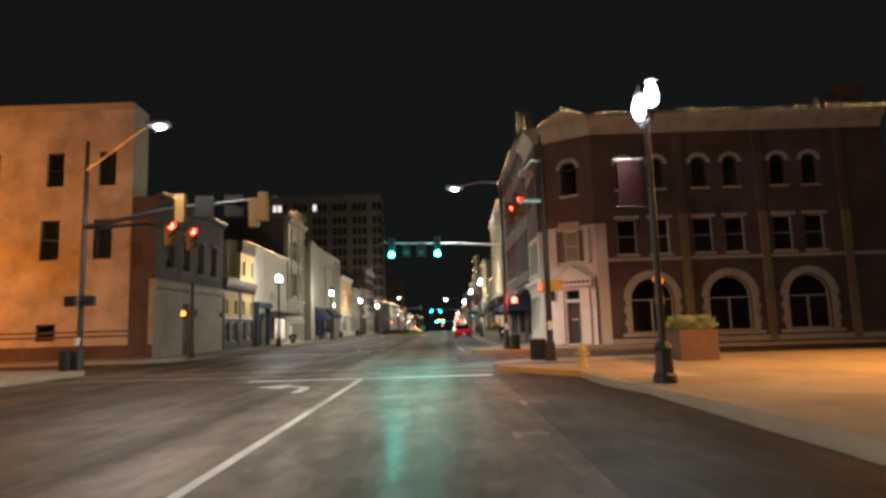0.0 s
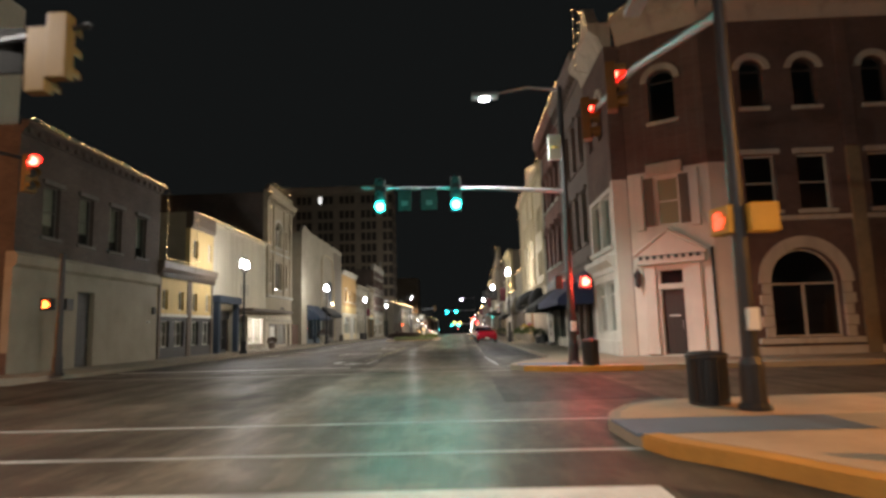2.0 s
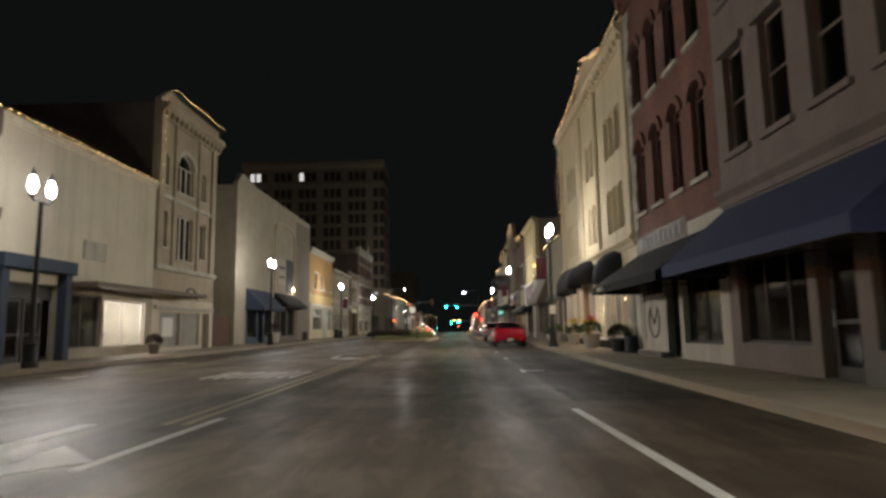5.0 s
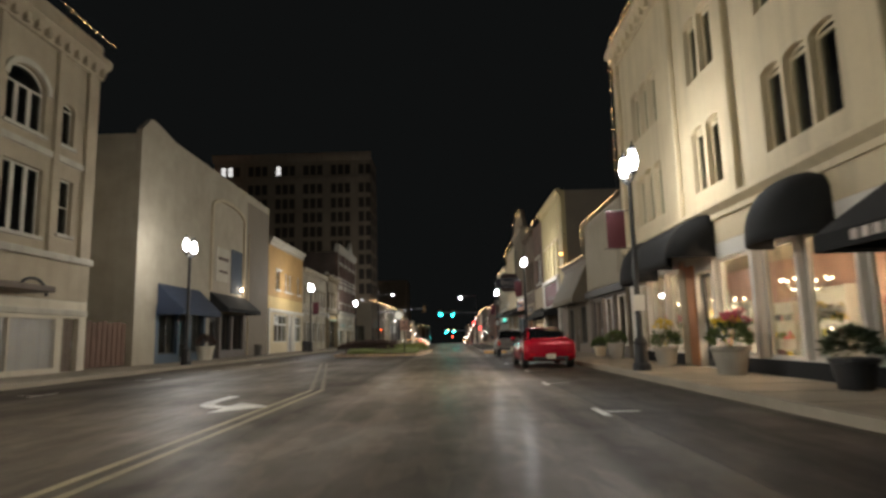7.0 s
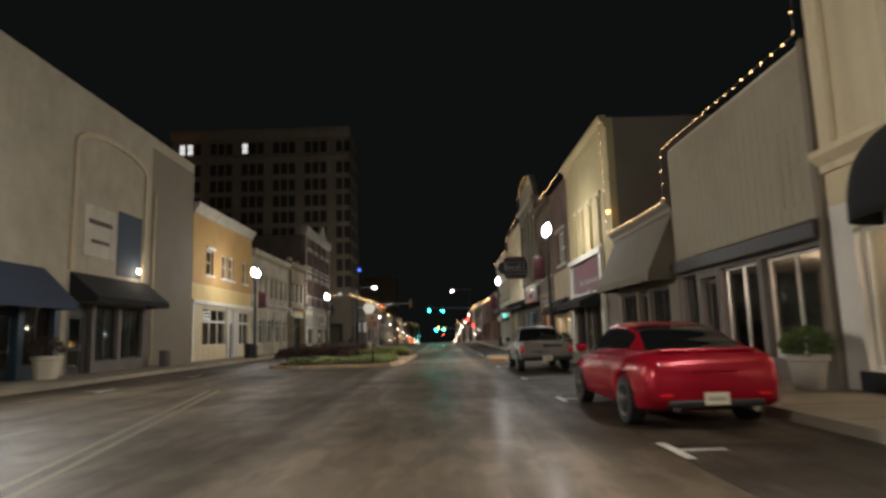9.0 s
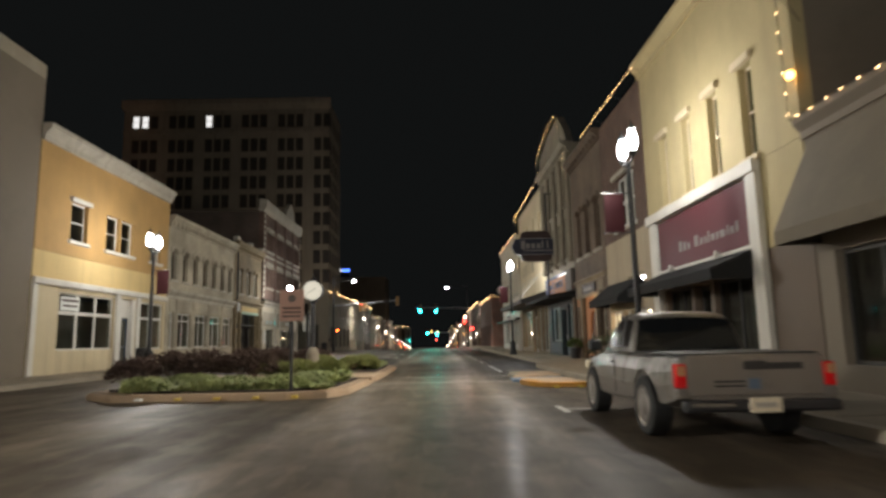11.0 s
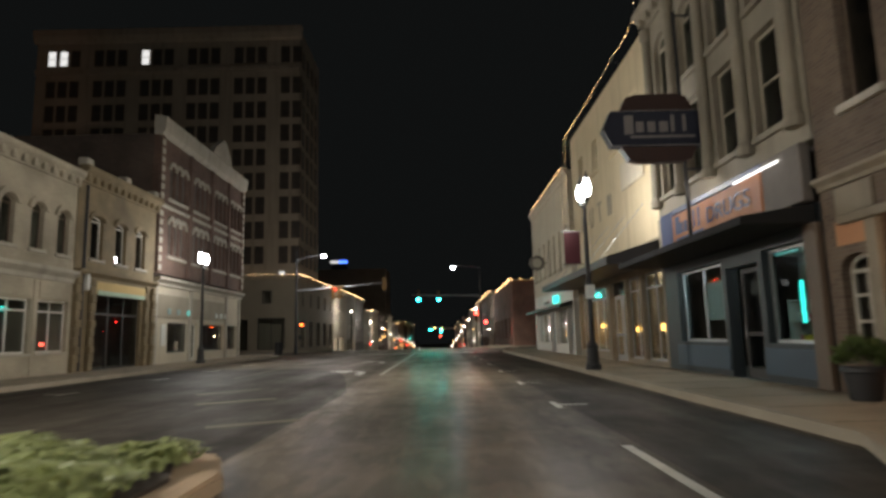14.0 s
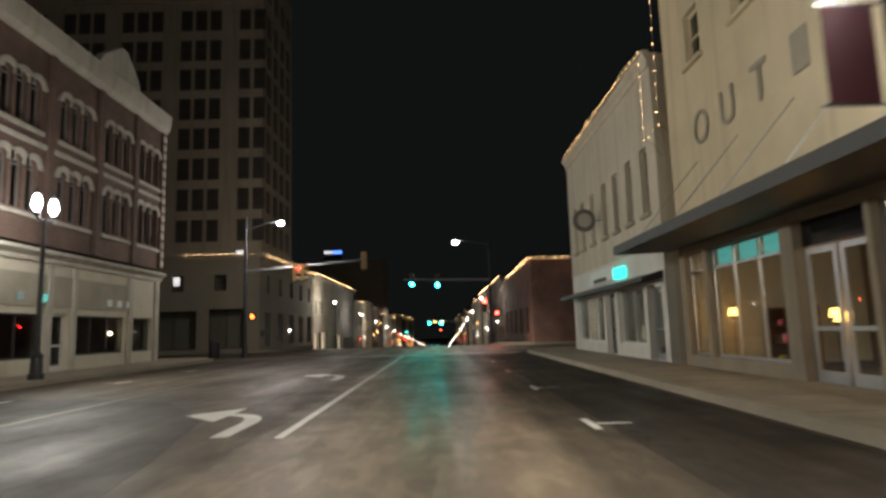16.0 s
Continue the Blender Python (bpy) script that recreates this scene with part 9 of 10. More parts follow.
for k, _x in enumerate((2.05, 2.62)):
    solo("reflector", box(_x - 0.06, 87.2 - k * 0.06, 0.0, _x + 0.06, 87.3 - k * 0.06, 0.045, 0.01), SIGN_YELLOW, "small amber reflector on the build-out kerb", "reflector", "kerb reflectors")

t = thing("street_clock", "black cast-iron post clock with a round pale face", "clock", at=(-4.82, 92.82, 0.19))
_cx, _cy, _cz = -4.82, 92.82, 2.86
part("base", lathe(_cx, _cy, [(0.36, 0.18), (0.36, 0.28), (0.25, 0.38), (0.19, 0.75), (0.21, 0.82), (0.1, 1.02)], 20), DULL_STONE, t, "weathered grey base", smooth=True)
part("post", tube([(_cx, _cy, 1.0), (_cx, _cy, 2.5)], [0.085, 0.07], 12), BLACK_METAL, t)
_dr = lathe(0, 0, [(0.31, -0.14), (0.335, -0.125), (0.335, 0.125), (0.31, 0.14)], 28)
bmesh.ops.transform(_dr, matrix=Matrix.Translation((_cx, _cy, _cz)) @ Euler((radians(90), 0, 0)).to_matrix().to_4x4(), verts=_dr.verts)
part("drum", _dr, BLACK_METAL, t)
_fc = lathe(0, 0, [(0.315, 0.0), (0.315, 0.012), (0.01, 0.02)], 28)
bmesh.ops.transform(_fc, matrix=Matrix.Translation((_cx, _cy - 0.14, _cz)) @ Euler((radians(90), 0, 0)).to_matrix().to_4x4(), verts=_fc.verts)
# unlit face, brightened by emission as if street lamps fell on it
_f = part("dial", _fc, CLOCK_FACE, t, "pale unlit dial with street lamp light put in as glow")
for a, ln, w in ((50, 0.13, 0.008), (60 + 180, 0.19, 0.006)):
    hb = box(-w, -0.168, -0.03, w, -0.163, ln)
    bmesh.ops.transform(hb, matrix=Matrix.Translation((_cx, _cy, _cz)) @ Euler((0, radians(a), 0)).to_matrix().to_4x4(), verts=hb.verts)
    part("pointer", hb, BLACK_METAL, _f)
for k in range(12):
    hb = box(-0.006, -0.166, 0.235, 0.006, -0.162, 0.265)
    bmesh.ops.transform(hb, matrix=Matrix.Translation((_cx, _cy, _cz)) @ Euler((0, radians(30 * k), 0)).to_matrix().to_4x4(), verts=hb.verts)
    part("hour_mark", hb, BLACK_METAL, _f)
part("finial", lathe(_cx, _cy, [(0.1, 3.19), (0.12, 3.24), (0.04, 3.3), (0.01, 3.42)], 10), BLACK_METAL, t)
part("neck", lathe(_cx, _cy, [(0.08, 2.45), (0.16, 2.5), (0.14, 2.54)], 10), BLACK_METAL, t)


def post_sign(x, y, z0, z1, w, label, bars=True, mat=None, base=0.18, thick=0.035, back=0.0):
    t = thing("post_sign", label, "sign", "signs on posts", at=(x, y, base))
    part("post", tube([(x, y, base - 0.02), (x, y, z1 + (0.12 if back else 0))], thick, 8), BLACK_METAL, t)
    s = part("plate", box(x - w / 2, y - 0.05 + back, z0, x + w / 2, y - 0.036 + back, z1, 0.004), mat or SIGN_WHITE, t)
    if bars:
        h = z1 - z0
        part("symbol", lathe(0, 0, [(0.001, 0), (w * 0.16, 0.001), (w * 0.16, 0.004), (0.001, 0.005)], 12), BRICK_RED, s).matrix_world = Matrix.Translation((x, y - 0.051, z0 + h * 0.72)) @ Euler((radians(90), 0, 0)).to_matrix().to_4x4()
        for k in range(3):
            part("lettering_bar", box(x - w * 0.38, y - 0.053, z0 + h * (0.12 + 0.13 * k), x + w * 0.38, y - 0.0505, z0 + h * (0.19 + 0.13 * k)), BRICK_RED, s)
    return t


post_sign(-3.85, 85.75, 1.63, 2.3, 0.52, "dusty reddish square sign with dark lettering bars on a post", mat=SIGN_RED)
post_sign(-5.65, 96.1, 1.58, 2.16, 0.46, "plain pale sign behind a thick dark post", bars=False, thick=0.06, back=0.11)


# ---- pots, bins, hydrant ----
def pot(x, y, r, h, plant=None, flowers=(), z=0.146, mat=None, label="round cast concrete planter with green plants"):
    t = thing("planter", label, "planter", "planters on the pavement", at=(x, y, z))
    part("pot", lathe(x, y, [(r * 0.68, z), (r * 0.72, z + 0.04), (r * 0.93, z + h * 0.82), (r * 1.04, z + h * 0.86), (r * 1.04, z + h), (r * 0.9, z + h), (r * 0.88, z + h * 0.9)], 20), mat or POT, t)
    if plant:
        bm = bmesh.new()
        add_leaves(bm, (x, y, z + h + r * 0.35), r * 1.0, 380, 0.15, 0.9)
        part("foliage", bm, plant, t)
    for k, m in enumerate(flowers):
        bm = bmesh.new()
        for j in range(5):
            a, q = random.uniform(0, math.tau), random.uniform(0, r * 0.8)
            c = (x + q * math.cos(a), y + q * math.sin(a), z + h + r * random.uniform(1.0, 1.9))
            add_leaves(bm, c, 0.10, 34, 0.11, 0.9)
            add_tube(bm, [(x + q * 0.3 * math.cos(a), y + q * 0.3 * math.sin(a), z + h), c], 0.006, 4)
        part("blossom", bm, m, t)
    return t


random.seed(5)
pot(5.6, 59.9, 0.42, 0.62, LEAF, (FLOWER_Y, FLOWER_P), label="concrete planter with green plants and yellow and pink flowers")
pot(5.65, 64.3, 0.36, 0.55, LEAF, (FLOWER_W, FLOWER_Y), label="concrete planter with white and yellow flowers")
pot(5.65, 69.9, 0.34, 0.6, LEAF, (), label="large concrete planter with green shrub")
pot(5.85, 73.4, 0.28, 0.4, LEAF, (), label="small yellowish planter with trailing plants", mat=CREAM)
pot(5.8, 55.95, 0.36, 0.5, LEAF_DEEP, (), mat=BLACK_METAL, label="dark round planter with low green plants")
pot(5.72, 92.95, 0.6, 0.28, LEAF_DEEP, (), mat=DARK, label="low concrete planter with a dense dark green bush")
pot(5.72, 96.5, 0.56, 0.28, LEAF_DEEP, (), mat=DARK, label="low concrete planter with a dense green bush")
pot(5.85, 101.95, 0.3, 0.5, LEAF, (), mat=BLACK_METAL, label="dark planter with small shrub")
pot(-14.85, 80.9, 0.5, 0.8, LEAF_RED, (), mat=CREAM_PALE, label="large cream planter with dry plants by the blue shopfront")
pot(-14.5, 61.2, 0.3, 0.45, LEAF_RED, (), mat=BROWN_PAINT, label="brown planter with dry plant")


def bin_(x, y, r=0.28, h=0.95, mat=None, label="black slatted steel litter bin"):
    t = thing("litter_bin", label, "litter bin", "litter bins", at=(x, y, 0.146))
    part("liner", lathe(x, y, [(r * 0.86, 0.17), (r * 0.9, 0.146 + h * 0.9)], 18), mat or DARK, t)
    n = 22
    sm = None
    for k in range(n):
        a = k * math.tau / n
        if sm is None:
            bm = box(-0.02, -0.008, 0.0, 0.02, 0.008, h * 0.86, 0.003)
            sm = mesh_of(bm, "slat", mat or BLACK_METAL)
        s = new("slat", sm)
        s.parent = t
        s.matrix_parent_inverse = t.matrix_world.inverted()
        s.matrix_world = Matrix.Translation((x + r * 0.97 * math.cos(a), y + r * 0.97 * math.sin(a), 0.19)) @ Euler((0, 0, a + math.pi / 2)).to_matrix().to_4x4()
    part("base", lathe(x, y, [(r * 0.95, 0.146), (r, 0.16), (r, 0.2), (r * 0.9, 0.21)], 18), mat or BLACK_METAL, t)
    part("rim", lathe(x, y, [(r * 0.9, 0.1 + h * 0.92), (r * 1.06, 0.1 + h * 0.94), (r * 1.06, 0.1 + h), (r * 0.7, 0.12 + h * 1.03), (r * 0.6, 0.12 + h * 1.03)], 18), mat or BLACK_METAL, t)
    return t


bin_(4.0, 22.3, 0.28, 0.76)
bin_(4.2, 31.4, 0.24, 0.78)
bin_(-13.95, 24.1, 0.26, 0.8)
bin_(-13.75, 100.0)
bin_(-14.6, 89.6, 0.25, 0.8, GREY_STONE, "grey concrete litter bin")
bin_(-12.9, 139.2)
bin_(5.98, 54.95, 0.24, 0.62)

t = thing("fire_hydrant", "worn yellow cast-iron fire hydrant on the corner pavement", "fire hydrant", at=(4.4, 17.6, 0.146))
_x, _y = 4.45, 17.75
part("barrel", lathe(_x, _y, [(0.17, 0.146), (0.17, 0.2), (0.11, 0.22), (0.11, 0.62), (0.14, 0.64), (0.14, 0.68), (0.12, 0.72), (0.08, 0.8), (0.03, 0.84)], 16), HYDRANT, t)
part("nut", lathe(_x, _y, [(0.03, 0.83), (0.03, 0.88), (0.02, 0.89)], 5), HYDRANT, t)
for dx, dy, r in ((1, 0, 0.055), (-1, 0, 0.055), (0, -1, 0.075)):
    cp = part("nozzle", tube([(_x + dx * 0.09, _y + dy * 0.09, 0.52), (_x + dx * 0.2, _y + dy * 0.2, 0.52)], [r, r], 12), HYDRANT, t)
    part("cap", tube([(_x + dx * 0.19, _y + dy * 0.19, 0.52), (_x + dx * 0.225, _y + dy * 0.225, 0.52)], [r * 1.2, r * 1.1], 8), HYDRANT, cp)
t.location.x, t.location.y = 4.65, 18.2

# wooden planter box and yellow sign by the near right corner
t = thing("planter_box", "square brown planter box with yellow-green plants", "planter", "planters on the pavement", at=(8.6, 21.0, 0.146))
for k in range(5):
    for (xa, ya, xb, yb) in ((8.0, 19.5, 9.2, 19.54), (8.0, 20.66, 9.2, 20.7), (8.0, 19.545, 8.04, 20.655), (9.16, 19.545, 9.2, 20.655)):
        part("board", box(xa, ya, 0.15 + k * 0.19, xb, yb, 0.335 + k * 0.19, 0.005), WOOD_FENCE, t)
part("soil", box(8.05, 19.55, 0.15, 9.15, 20.65, 1.02), SOIL, t)
bm = bmesh.new()
for k in range(9):
    add_leaves(bm, (8.1 + random.random(), 19.6 + random.random(), 1.2), 0.3, 120, 0.16, 0.8)
part("foliage", bm, LEAF_PALE, t)
t = thing("warning_sign", "yellow diamond warning sign on a slim steel post", "sign", "signs on posts", at=(8.1, 21.2, 0.0))
part("post", tube([(8.1, 20.45, 0.12), (8.1, 20.45, 3.35)], 0.03, 8), STEEL, t)
_d = box(-0.3, -0.012, -0.3, 0.3, 0.0, 0.3, 0.004)
bmesh.ops.transform(_d, matrix=Matrix.Translation((8.1, 20.4, 2.95)) @ Euler((0, radians(45), radians(46))).to_matrix().to_4x4(), verts=_d.verts)
part("plate", _d, SIGN_YELLOW, t)
part("sub_plate", box(7.95, 20.38, 2.1, 8.25, 20.395, 2.42, 0.004), SIGNAL_YELLOW, t)
t.location.x -= 0.33
t.location.z -= 0.2

# white panel with a dark looped emblem leaning under the awning
t = thing("sign_panel", "tall white panel with a dark looped emblem under the awning", "sign", at=(6.1, 53.6, 0.146))
p = part("panel", box(RIGHT_X - 0.16, 51.6, 0.3, RIGHT_X - 0.1, 53.7, 2.1, 0.01), PALE_STONE, t)
_pts = [(RIGHT_X - 0.165, 52.75 + 0.52 * math.cos(a), 1.25 + 0.52 * math.sin(a)) for a in [k * math.tau * 0.8 / 16 + 2.2 for k in range(17)]]
part("emblem", tube(_pts, 0.035, 6), DARK, p)
part("emblem_stroke", tube([(RIGHT_X - 0.165, 53.1, 1.55), (RIGHT_X - 0.165, 52.75, 1.15), (RIGHT_X - 0.165, 52.4, 1.6)], 0.03, 6), DARK, p)
part("plinth", box(RIGHT_X - 0.45, 51.45, 0.146, RIGHT_X - 0.05, 53.85, 0.3, 0.02), GREY_STONE, t)

# ---- projecting signs ----
t = thing("projecting_sign", "large dark blue and brown lozenge sign hung over the pavement", "sign", at=(4.9, 106.4, 6.1))
PB = Plane(0, 106.4, 1, 0, 0, -1)
_oct = [(3.4, 6.15), (3.62, 5.7), (5.98, 5.7), (6.22, 6.15), (5.98, 6.62), (3.62, 6.62)]
part("middle_panel", PB.prism(bmesh.new(), _oct, -0.16, 0.16), NIGHT_BLUE, t)
part("top_panel", PB.prism(bmesh.new(), [(3.88, 6.64), (5.75, 6.64), (5.6, 7.0), (5.35, 7.08), (4.3, 7.08), (4.05, 7.0)], -0.13, 0.13), BROWN_SIGN, t)
part("bottom_panel", PB.prism(bmesh.new(), [(4.05, 5.35), (4.3, 5.28), (5.4, 5.28), (5.65, 5.35), (5.8, 5.68), (3.85, 5.68)], -0.13, 0.13), BROWN_SIGN, t)
for k, (w, z0, z1) in enumerate(((0.24, 6.0, 6.5), (0.2, 6.05, 6.33), (0.2, 6.05, 6.33), (0.22, 6.05, 6.33), (0.09, 6.05, 6.5), (0.09, 6.05, 6.5))):
    u = 3.95 + k * 0.3
    part("sign_letter", PB.box(u, u + w, 0.16, 0.18, z0, z1, 0.008), WORN_LETTER, t)
part("underline", PB.box(4.1, 5.75, 0.16, 0.18, 5.9, 5.96, 0.005), WORN_LETTER, t)
part("edge_tube", tube([PB.p(u, 0.17, z) for u, z in _oct + _oct[:1]], 0.012, 5), STEEL, t)
part("support_pole", tube([(5.5, 106.4, 3.2), (5.5, 106.4, 9.4)], 0.05, 8), BLACK_METAL, t)
part("stay", tube([(5.5, 106.4, 9.3), (RIGHT_X + 0.05, 106.4, 9.3)], 0.03, 6), BLACK_METAL, t)
part("stay", tube([(5.5, 106.4, 5.1), (RIGHT_X + 0.05, 106.4, 5.1)], 0.03, 6), BLACK_METAL, t)
t.location = (5.2, 107.7, 6.35)

t = thing("projecting_sign", "round pale sign on a wall bracket", "sign", at=(5.6, 131, 5.7))
_dr = lathe(0, 0, [(0.44, -0.06), (0.48, -0.05), (0.48, 0.05), (0.44, 0.06)], 24)
bmesh.ops.transform(_dr, matrix=Matrix.Translation((5.6, 131, 5.7)) @ Euler((radians(90), 0, 0)).to_matrix().to_4x4(), verts=_dr.verts)
part("disc", _dr, GREY_STONE, t)
_dr = lathe(0, 0, [(0.3, 0.0), (0.3, 0.01), (0.01, 0.015)], 20)
bmesh.ops.transform(_dr, matrix=Matrix.Translation((5.6, 130.93, 5.7)) @ Euler((radians(90), 0, 0)).to_matrix().to_4x4(), verts=_dr.verts)
part("emblem", _dr, PALE_STONE, t)
part("bracket", tube([(5.9, 131, 5.7), (RIGHT_X + 0.05, 131, 5.7)], 0.025, 6), BLACK_METAL, t)

# ---- lit shop interiors ----
def chandelier(x, y, z, top, arms=8, r=0.5, watts=45.0):
    t = thing("chandelier", "crystal chandelier with glowing candle bulbs", "chandelier", "chandeliers of the flower shop", at=(x, y, top))
    part("rod", tube([(x, y, z), (x, y, top + 0.01)], 0.012, 6), CHROME, t)
    part("stem", lathe(x, y, [(0.03, z - 0.25), (0.09, z - 0.15), (0.05, z), (0.12, z + 0.15), (0.03, z + 0.4)], 10), CHROME, t)
    for k in range(arms):
        a = k * math.tau / arms
        c, s = math.cos(a), math.sin(a)
        ar = part("arm", tube([(x, y, z - 0.1), (x + r * 0.6 * c, y + r * 0.6 * s, z - 0.2), (x + r * c, y + r * s, z)], 0.012, 6), CHROME, t)
        g = part("bulb", ball((x + r * c, y + r * s, z + 0.06), 0.024, 2, (1, 1, 1.6)), WARM_BULB, ar)
    bm = bmesh.new()
    for k in range(60):
        a, q = random.uniform(0, math.tau), random.uniform(0.1, r)
        add_ball(bm, (x + q * math.cos(a), y + q * math.sin(a), z - random.uniform(0.05, 0.3)), 0.018, 1)
    part("crystals", bm, CHROME, t)
    point("chandelier_light", (x, y, z - 0.5), watts, (1.0, 0.72, 0.45), 0.2)


chandelier(7.97, 60.8, 2.25, 3.3, 10, 0.55, 95.0)
chandelier(7.3, 63.6, 1.95, 3.3, 8, 0.45, 70.0)
chandelier(7.2, 66.0, 1.95, 3.3, 8, 0.45, 50.0)
point("shop_light", (8.0, 67.9, 2.9), 36.0, (1.0, 0.80, 0.62), 0.2)
point("shop_light", (8.0, 57.4, 2.9), 38.0, (1.0, 0.70, 0.48), 0.2)


def table(x, y, w, d, cloth, label, z=0.15):
    t = thing("table", label, "table", "display tables", at=(x, y, z))
    part("tabletop", box(x - d / 2, y - w / 2, z + 0.7, x + d / 2, y + w / 2, z + 0.75, 0.01), cloth, t)
    part("cloth", box(x - d / 2 - 0.01, y - w / 2 - 0.01, z + 0.25, x + d / 2 + 0.01, y + w / 2 + 0.01, z + 0.699, 0.02), cloth, t)
    for a in (-1, 1):
        for c in (-1, 1):
            part("leg", box(x + a * (d / 2 - 0.08) - 0.025, y + c * (w / 2 - 0.08) - 0.025, z, x + a * (d / 2 - 0.08) + 0.025, y + c * (w / 2 - 0.08) + 0.025, z + 0.26), DARK, t)
    return t


table(7.4, 57.0, 1.0, 0.7, FLOWER_W, "small table under a white cloth in the shop window")
table(7.7, 59.6, 1.1, 0.8, FLOWER_W, "small table under a white cloth in the shop window")
table(7.2, 62.5, 0.9, 0.7, FLOWER_W, "small table under a white cloth in the shop window")


def bouquet(x, y, z, mats, label):
    t = thing("flower_arrangement", label, "flowers", "flowers in the shop window", at=(x, y, z))
    part("vase", lathe(x, y, [(0.07, z), (0.11, z + 0.12), (0.06, z + 0.25), (0.09, z + 0.3)], 12), CHROME, t)
    bm = bmesh.new()
    add_leaves(bm, (x, y, z + 0.42), 0.2, 90, 0.14, 1.0)
    part("foliage", bm, LEAF, t)
    for m in mats:
        bm = bmesh.new()
        for k in range(6):
            a = random.uniform(0, math.tau)
            add_leaves(bm, (x + 0.2 * math.cos(a), y + 0.2 * math.sin(a), z + random.uniform(0.42, 0.7)), 0.11, 34, 0.11, 0.9)
        part("blossom", bm, m, t)


for _y in (64.6, 66.3, 68.0, 55.9):
    table(7.3, _y, 0.9, 0.65, FLOWER_W, "small table under a white cloth in the shop window")
for _x, _y, _m in ((7.2, 64.4, (FLOWER_Y, FLOWER_W)), (7.3, 64.9, (FLOWER_P,)), (7.2, 66.1, (FLOWER_W,)), (7.35, 66.6, (FLOWER_Y, FLOWER_P)), (7.2, 67.8, (FLOWER_W, FLOWER_P)), (7.3, 68.3, (FLOWER_Y,)), (7.2, 55.8, (FLOWER_W, FLOWER_Y))):
    bouquet(_x, _y, 0.9, _m, "vase of mixed flowers on a cloth-covered table")
bouquet(7.4, 56.8, 0.9, (FLOWER_Y, FLOWER_P), "vase of yellow and pink flowers on the table")
bouquet(7.7, 59.6, 0.9, (FLOWER_W, FLOWER_Y), "vase of white and yellow flowers on the table")
bouquet(7.2, 62.4, 0.9, (FLOWER_P, FLOWER_W), "vase of pink and white flowers on the table")
bouquet(7.2, 62.7, 0.9, (FLOWER_Y,), "vase of yellow flowers on the table")


def floor_lamp(x, y, z=0.15, h=1.5):
    t = thing("floor_lamp", "floor lamp with a glowing orange shade inside the shop", "lamp", "lamps in the store", at=(x, y, z))
    part("base", lathe(x, y, [(0.14, z), (0.14, z + 0.03), (0.02, z + 0.05)], 12), BLACK_METAL, t)
    part("stem", tube([(x, y, z + 0.04), (x, y, z + h - 0.12)], 0.012, 6), BLACK_METAL, t)
    part("shade", lathe(x, y, [(0.15, z + h - 0.1), (0.1, z + h + 0.1)], 14), SHADE_GLOW, t)
    point("shade_light", (x, y, z + h - 0.25), 4.0, (1.0, 0.55, 0.2), 0.1)


for _x, _y, _h in ((7.25, 122.0, 1.42), (7.75, 118.36, 1.2), (8.5, 119.7, 1.3)):
    floor_lamp(_x, _y, h=_h)
t = thing("floor_lamp", "floor lamp with a broad glowing yellow drum shade in the window", "lamp", "lamps in the store", at=(7.66, 115.0, 0.15))
part("base", lathe(7.66, 115.0, [(0.16, 0.15), (0.16, 0.18), (0.02, 0.2)], 12), BLACK_METAL, t)
part("stem", lathe(7.66, 115.0, [(0.02, 0.19), (0.05, 0.7), (0.02, 0.85), (0.05, 1.05), (0.015, 1.28)], 10), CHROME, t)
part("shade", lathe(7.66, 115.0, [(0.2, 1.27), (0.19, 1.52)], 18), SHADE_GLOW, t)
point("shade_light", (7.66, 115.0, 1.2), 6.0, (1.0, 0.55, 0.2), 0.1)
point("store_light", (8.6, 117.0, 3.2), 60.0, (1.0, 0.8, 0.55), 0.3)
point("store_light", (8.0, 107.0, 3.0), 30.0, (0.75, 0.95, 1.0), 0.3)
point("store_light", (9.0, 131.0, 2.6), 45.0, (0.95, 1.0, 0.98), 0.3)
point("store_light", (8.2, 95.2, 1.9), 45.0, (1.0, 0.74, 0.45), 0.2)
point("store_light", (8.0, 72.0, 2.4), 60.0, (1.0, 0.72, 0.52), 0.2)
point("ceiling_lamp_light", (6.95, 94.5, 1.95), 22.0, (1.0, 0.78, 0.5), 0.08)
point("ceiling_lamp_light", (6.85, 95.95, 1.95), 22.0, (1.0, 0.78, 0.5), 0.08)
point("entry_light", (6.0, 99.6, 2.55), 9.0, (1.0, 0.62, 0.3), 0.06)
point("shop_light", (-16.7, 60.6, 2.3), 170.0, (1.0, 0.92, 0.9), 0.3)
point("sign_light", (5.9, 107.5, 4.75), 3.0, (1.0, 0.9, 0.8), 0.1)
point("wall_lamp_light", (-15.1, 88.3, 4.7), 14.0, (1.0, 0.9, 0.75), 0.1)
# red and teal signal spill
point("signal_light", (4.32, 31.75, 2.66), 60.0, (1.0, 0.05, 0.03), 0.08)
point("signal_light", (-2.0, 31.0, 4.9), 40.0, (0.05, 0.9, 0.75), 0.1)
point("signal_light", (0.4, 31.0, 4.9), 40.0, (0.05, 0.9, 0.75), 0.1)

# lantern-lit window in the side wall, and shop fittings seen as dark shapes
solo("lit_window_lamp", ball((22.9, 35.0, 2.2), 0.15, 2), SHADE_GLOW, "small orange lamp glowing behind a side window", "lamp")


# ---- shelves and goods in the lit shops ----
random.seed(23)
GOODS = [FLOWER_W, FLOWER_Y, FLOWER_P, TERRACOTTA, CREAM, LEAF, WOOD_DOOR, BLUE_CANVAS, CHROME, MAROON]


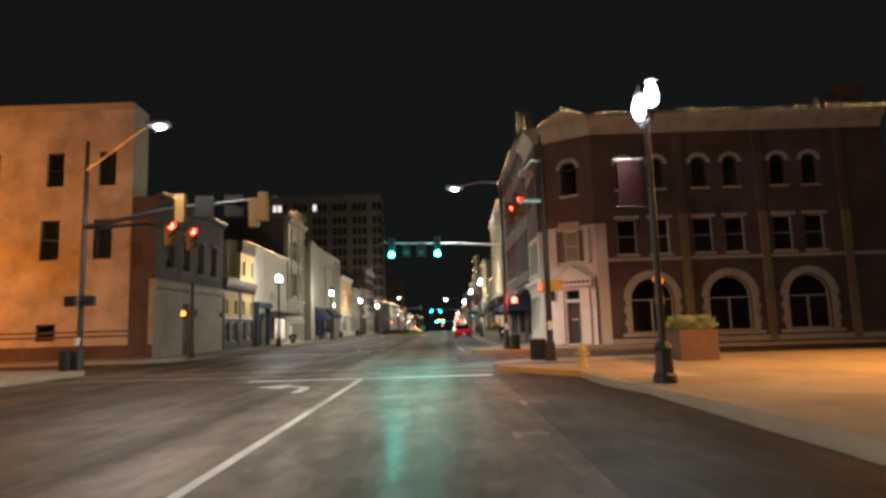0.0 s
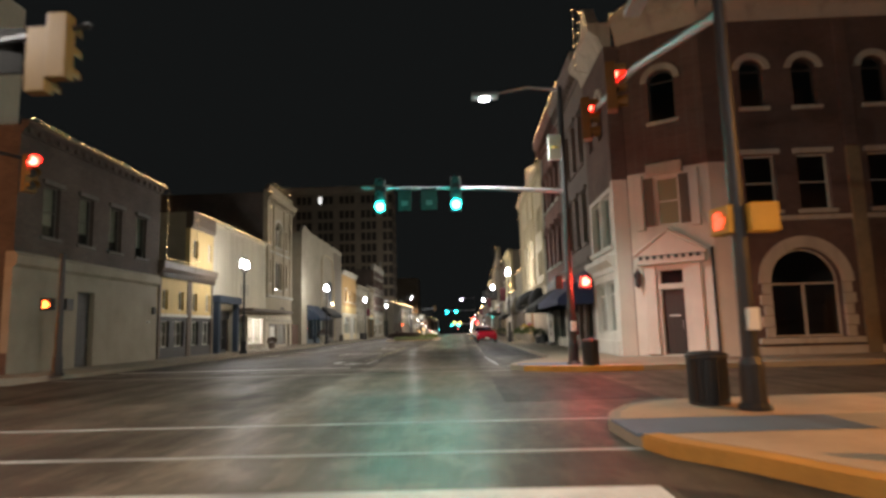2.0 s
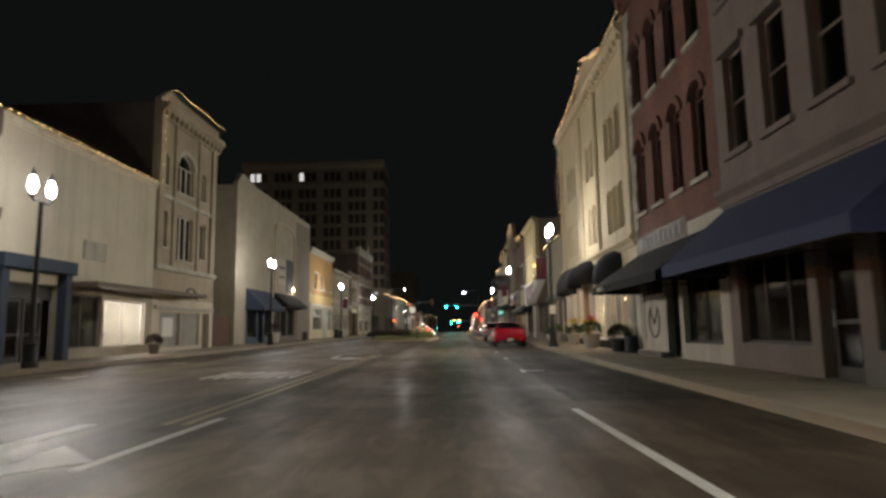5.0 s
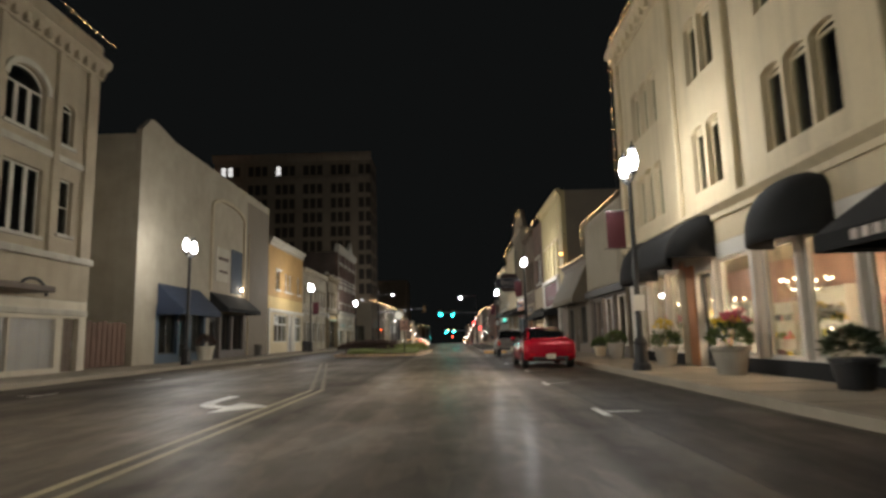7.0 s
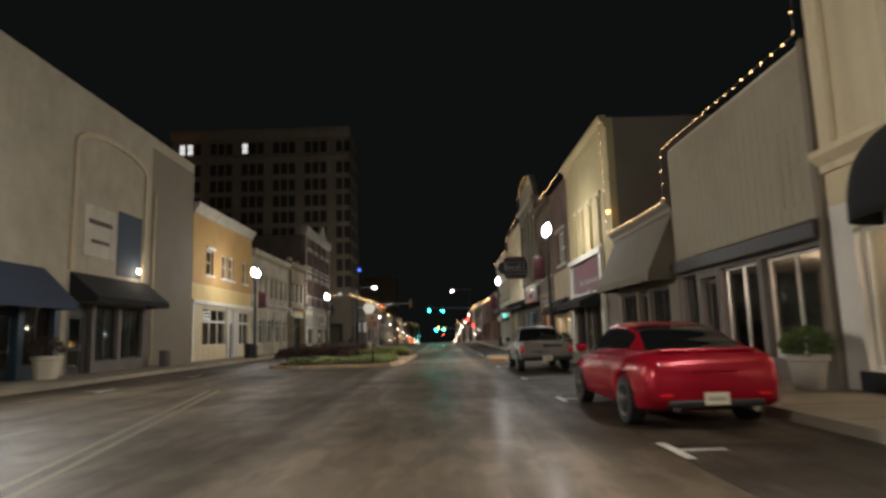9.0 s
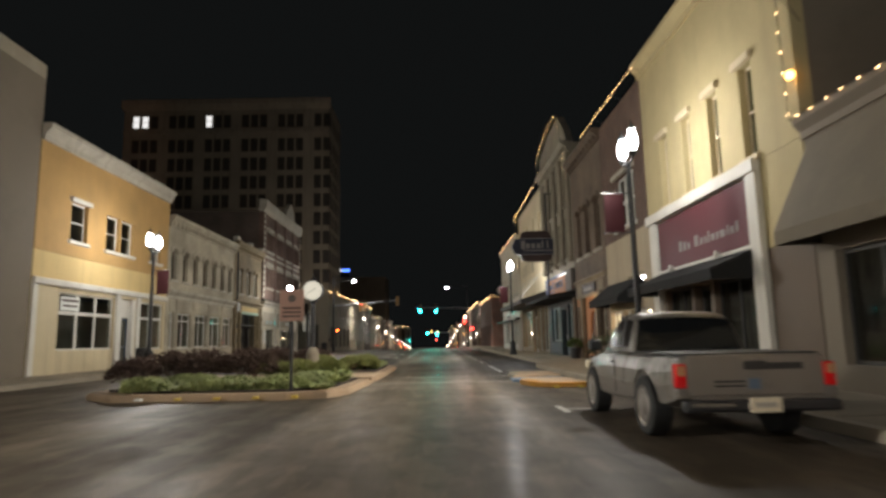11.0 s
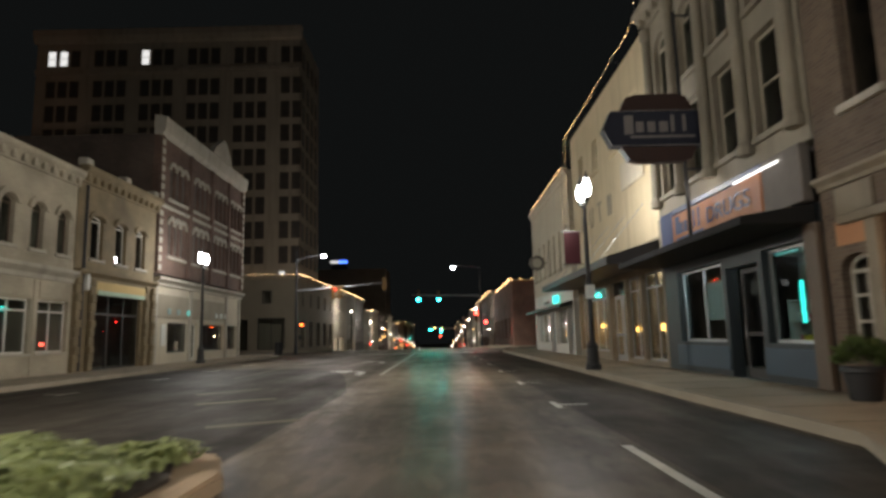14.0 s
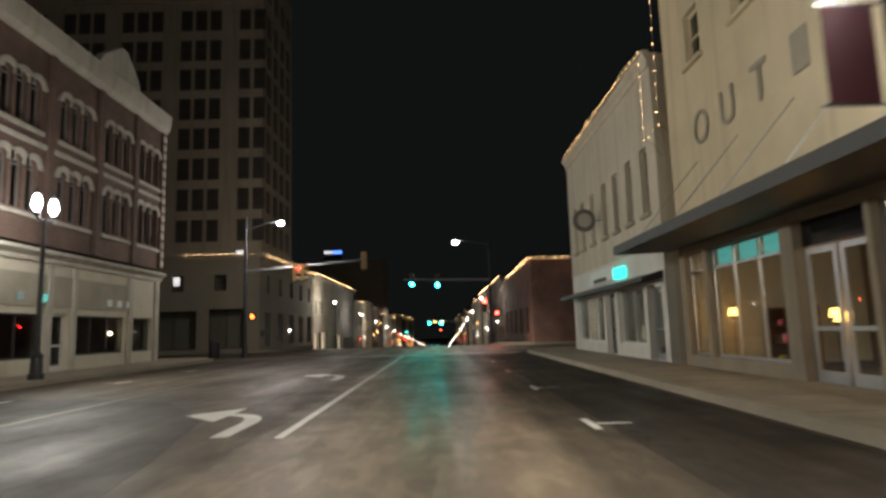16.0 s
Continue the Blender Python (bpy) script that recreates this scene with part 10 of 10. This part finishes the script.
def shelf_unit(x, y, w, h, label, levels=4, deep=0.35, z=0.15, mat=None):
    """An open shelf unit standing with its back to +x, filled with boxes and jars."""
    t = thing("shelf_unit", label, "shelf", "shelves in the shops", at=(x, y, z))
    for s in (-1, 1):
        part("side_panel", box(x - deep / 2, y + s * w / 2 - 0.015, z, x + deep / 2, y + s * w / 2 + 0.015, z + h, 0.004), mat or WHITE, t)
    part("back_panel", box(x + deep / 2, y - w / 2, z, x + deep / 2 + 0.015, y + w / 2, z + h), mat or WHITE, t)
    for k in range(levels):
        zz = z + 0.1 + (h - 0.15) * k / (levels - 1)
        part("shelf", box(x - deep / 2 + 0.01, y - w / 2 + 0.016, zz, x + deep / 2 - 0.001, y + w / 2 - 0.016, zz + 0.022), mat or WHITE, t)
        if k == levels - 1:
            continue
        u = y - w / 2 + 0.08
        while u < y + w / 2 - 0.2:
            g = random.uniform(0.08, 0.18)
            gh = random.uniform(0.1, 0.26)
            cx = x - random.uniform(0.0, 0.06)
            if random.random() < 0.5:
                part("jar", lathe(cx, u + g / 2, [(g * 0.35, zz + 0.022), (g * 0.45, zz + 0.04 + gh * 0.3), (g * 0.3, zz + gh * 0.8), (g * 0.34, zz + gh)], 10), random.choice(GOODS), t)
            else:
                part("carton", box(cx - 0.08, u, zz + 0.022, cx + 0.08, u + g, zz + gh, 0.005), random.choice(GOODS), t)
            u += g + random.uniform(0.03, 0.12)
    return t


for _x, _y, _w, _h in ((9.6, 57.0, 1.6, 2.0), (9.6, 59.2, 1.6, 1.7), (9.6, 62.6, 1.8, 2.1), (9.6, 65.0, 1.6, 1.8), (9.6, 67.6, 1.6, 2.0)):
    shelf_unit(_x, _y, _w, _h, "white shelf unit filled with vases and flower goods")
for _x, _y, _w, _h in ((9.0, 93.6, 1.5, 1.7), (9.0, 96.2, 1.6, 1.8), (8.0, 96.9, 0.6, 1.2), (7.9, 93.0, 0.7, 1.1)):
    shelf_unit(_x, _y, _w, _h, "pale shelf unit with boxes and jars in the shop", 4, 0.3, mat=CREAM)
for _x, _y, _w, _h in ((10.8, 113.0, 2.2, 1.9), (10.8, 116.0, 2.2, 1.7), (10.8, 119.2, 2.4, 2.0), (8.6, 121.6, 1.6, 1.5)):
    shelf_unit(_x, _y, _w, _h, "brown shelf unit with household goods in the store", 4, 0.4, mat=WOOD_DOOR)
for _x, _y, _w, _h in ((9.6, 71.6, 1.8, 1.8), (9.6, 74.0, 1.8, 1.6), (9.6, 105.2, 2.0, 1.9), (9.6, 109.0, 2.2, 1.9), (10.6, 127.6, 2.2, 1.8), (10.6, 133.0, 2.6, 1.7)):
    shelf_unit(_x, _y, _w, _h, "white shelf unit with small boxes in the shop")


def garment(x, y, mat, z=0.15):
    """A dress on a padded stand."""
    t = thing("dress_stand", "garment on a stand in the shop window", "garment", "garments in the shop window", at=(x, y, z))
    part("base", lathe(x, y, [(0.16, z), (0.16, z + 0.02), (0.02, z + 0.04)], 12), BLACK_METAL, t)
    part("pole", tube([(x, y, z + 0.03), (x, y, z + 0.7)], 0.014, 8), BLACK_METAL, t)
    part("garment", lathe(x, y, [(0.24, z + 0.5), (0.2, z + 0.8), (0.13, z + 1.02), (0.17, z + 1.25), (0.19, z + 1.38), (0.07, z + 1.46), (0.05, z + 1.52)], 14), mat, t)
    return t


for _x, _y, _m in ((7.25, 93.2, FLOWER_W), (7.2, 94.1, BROWN_PAINT), (7.2, 96.2, FLOWER_W), (7.3, 96.9, TERRACOTTA)):
    garment(_x, _y, _m)
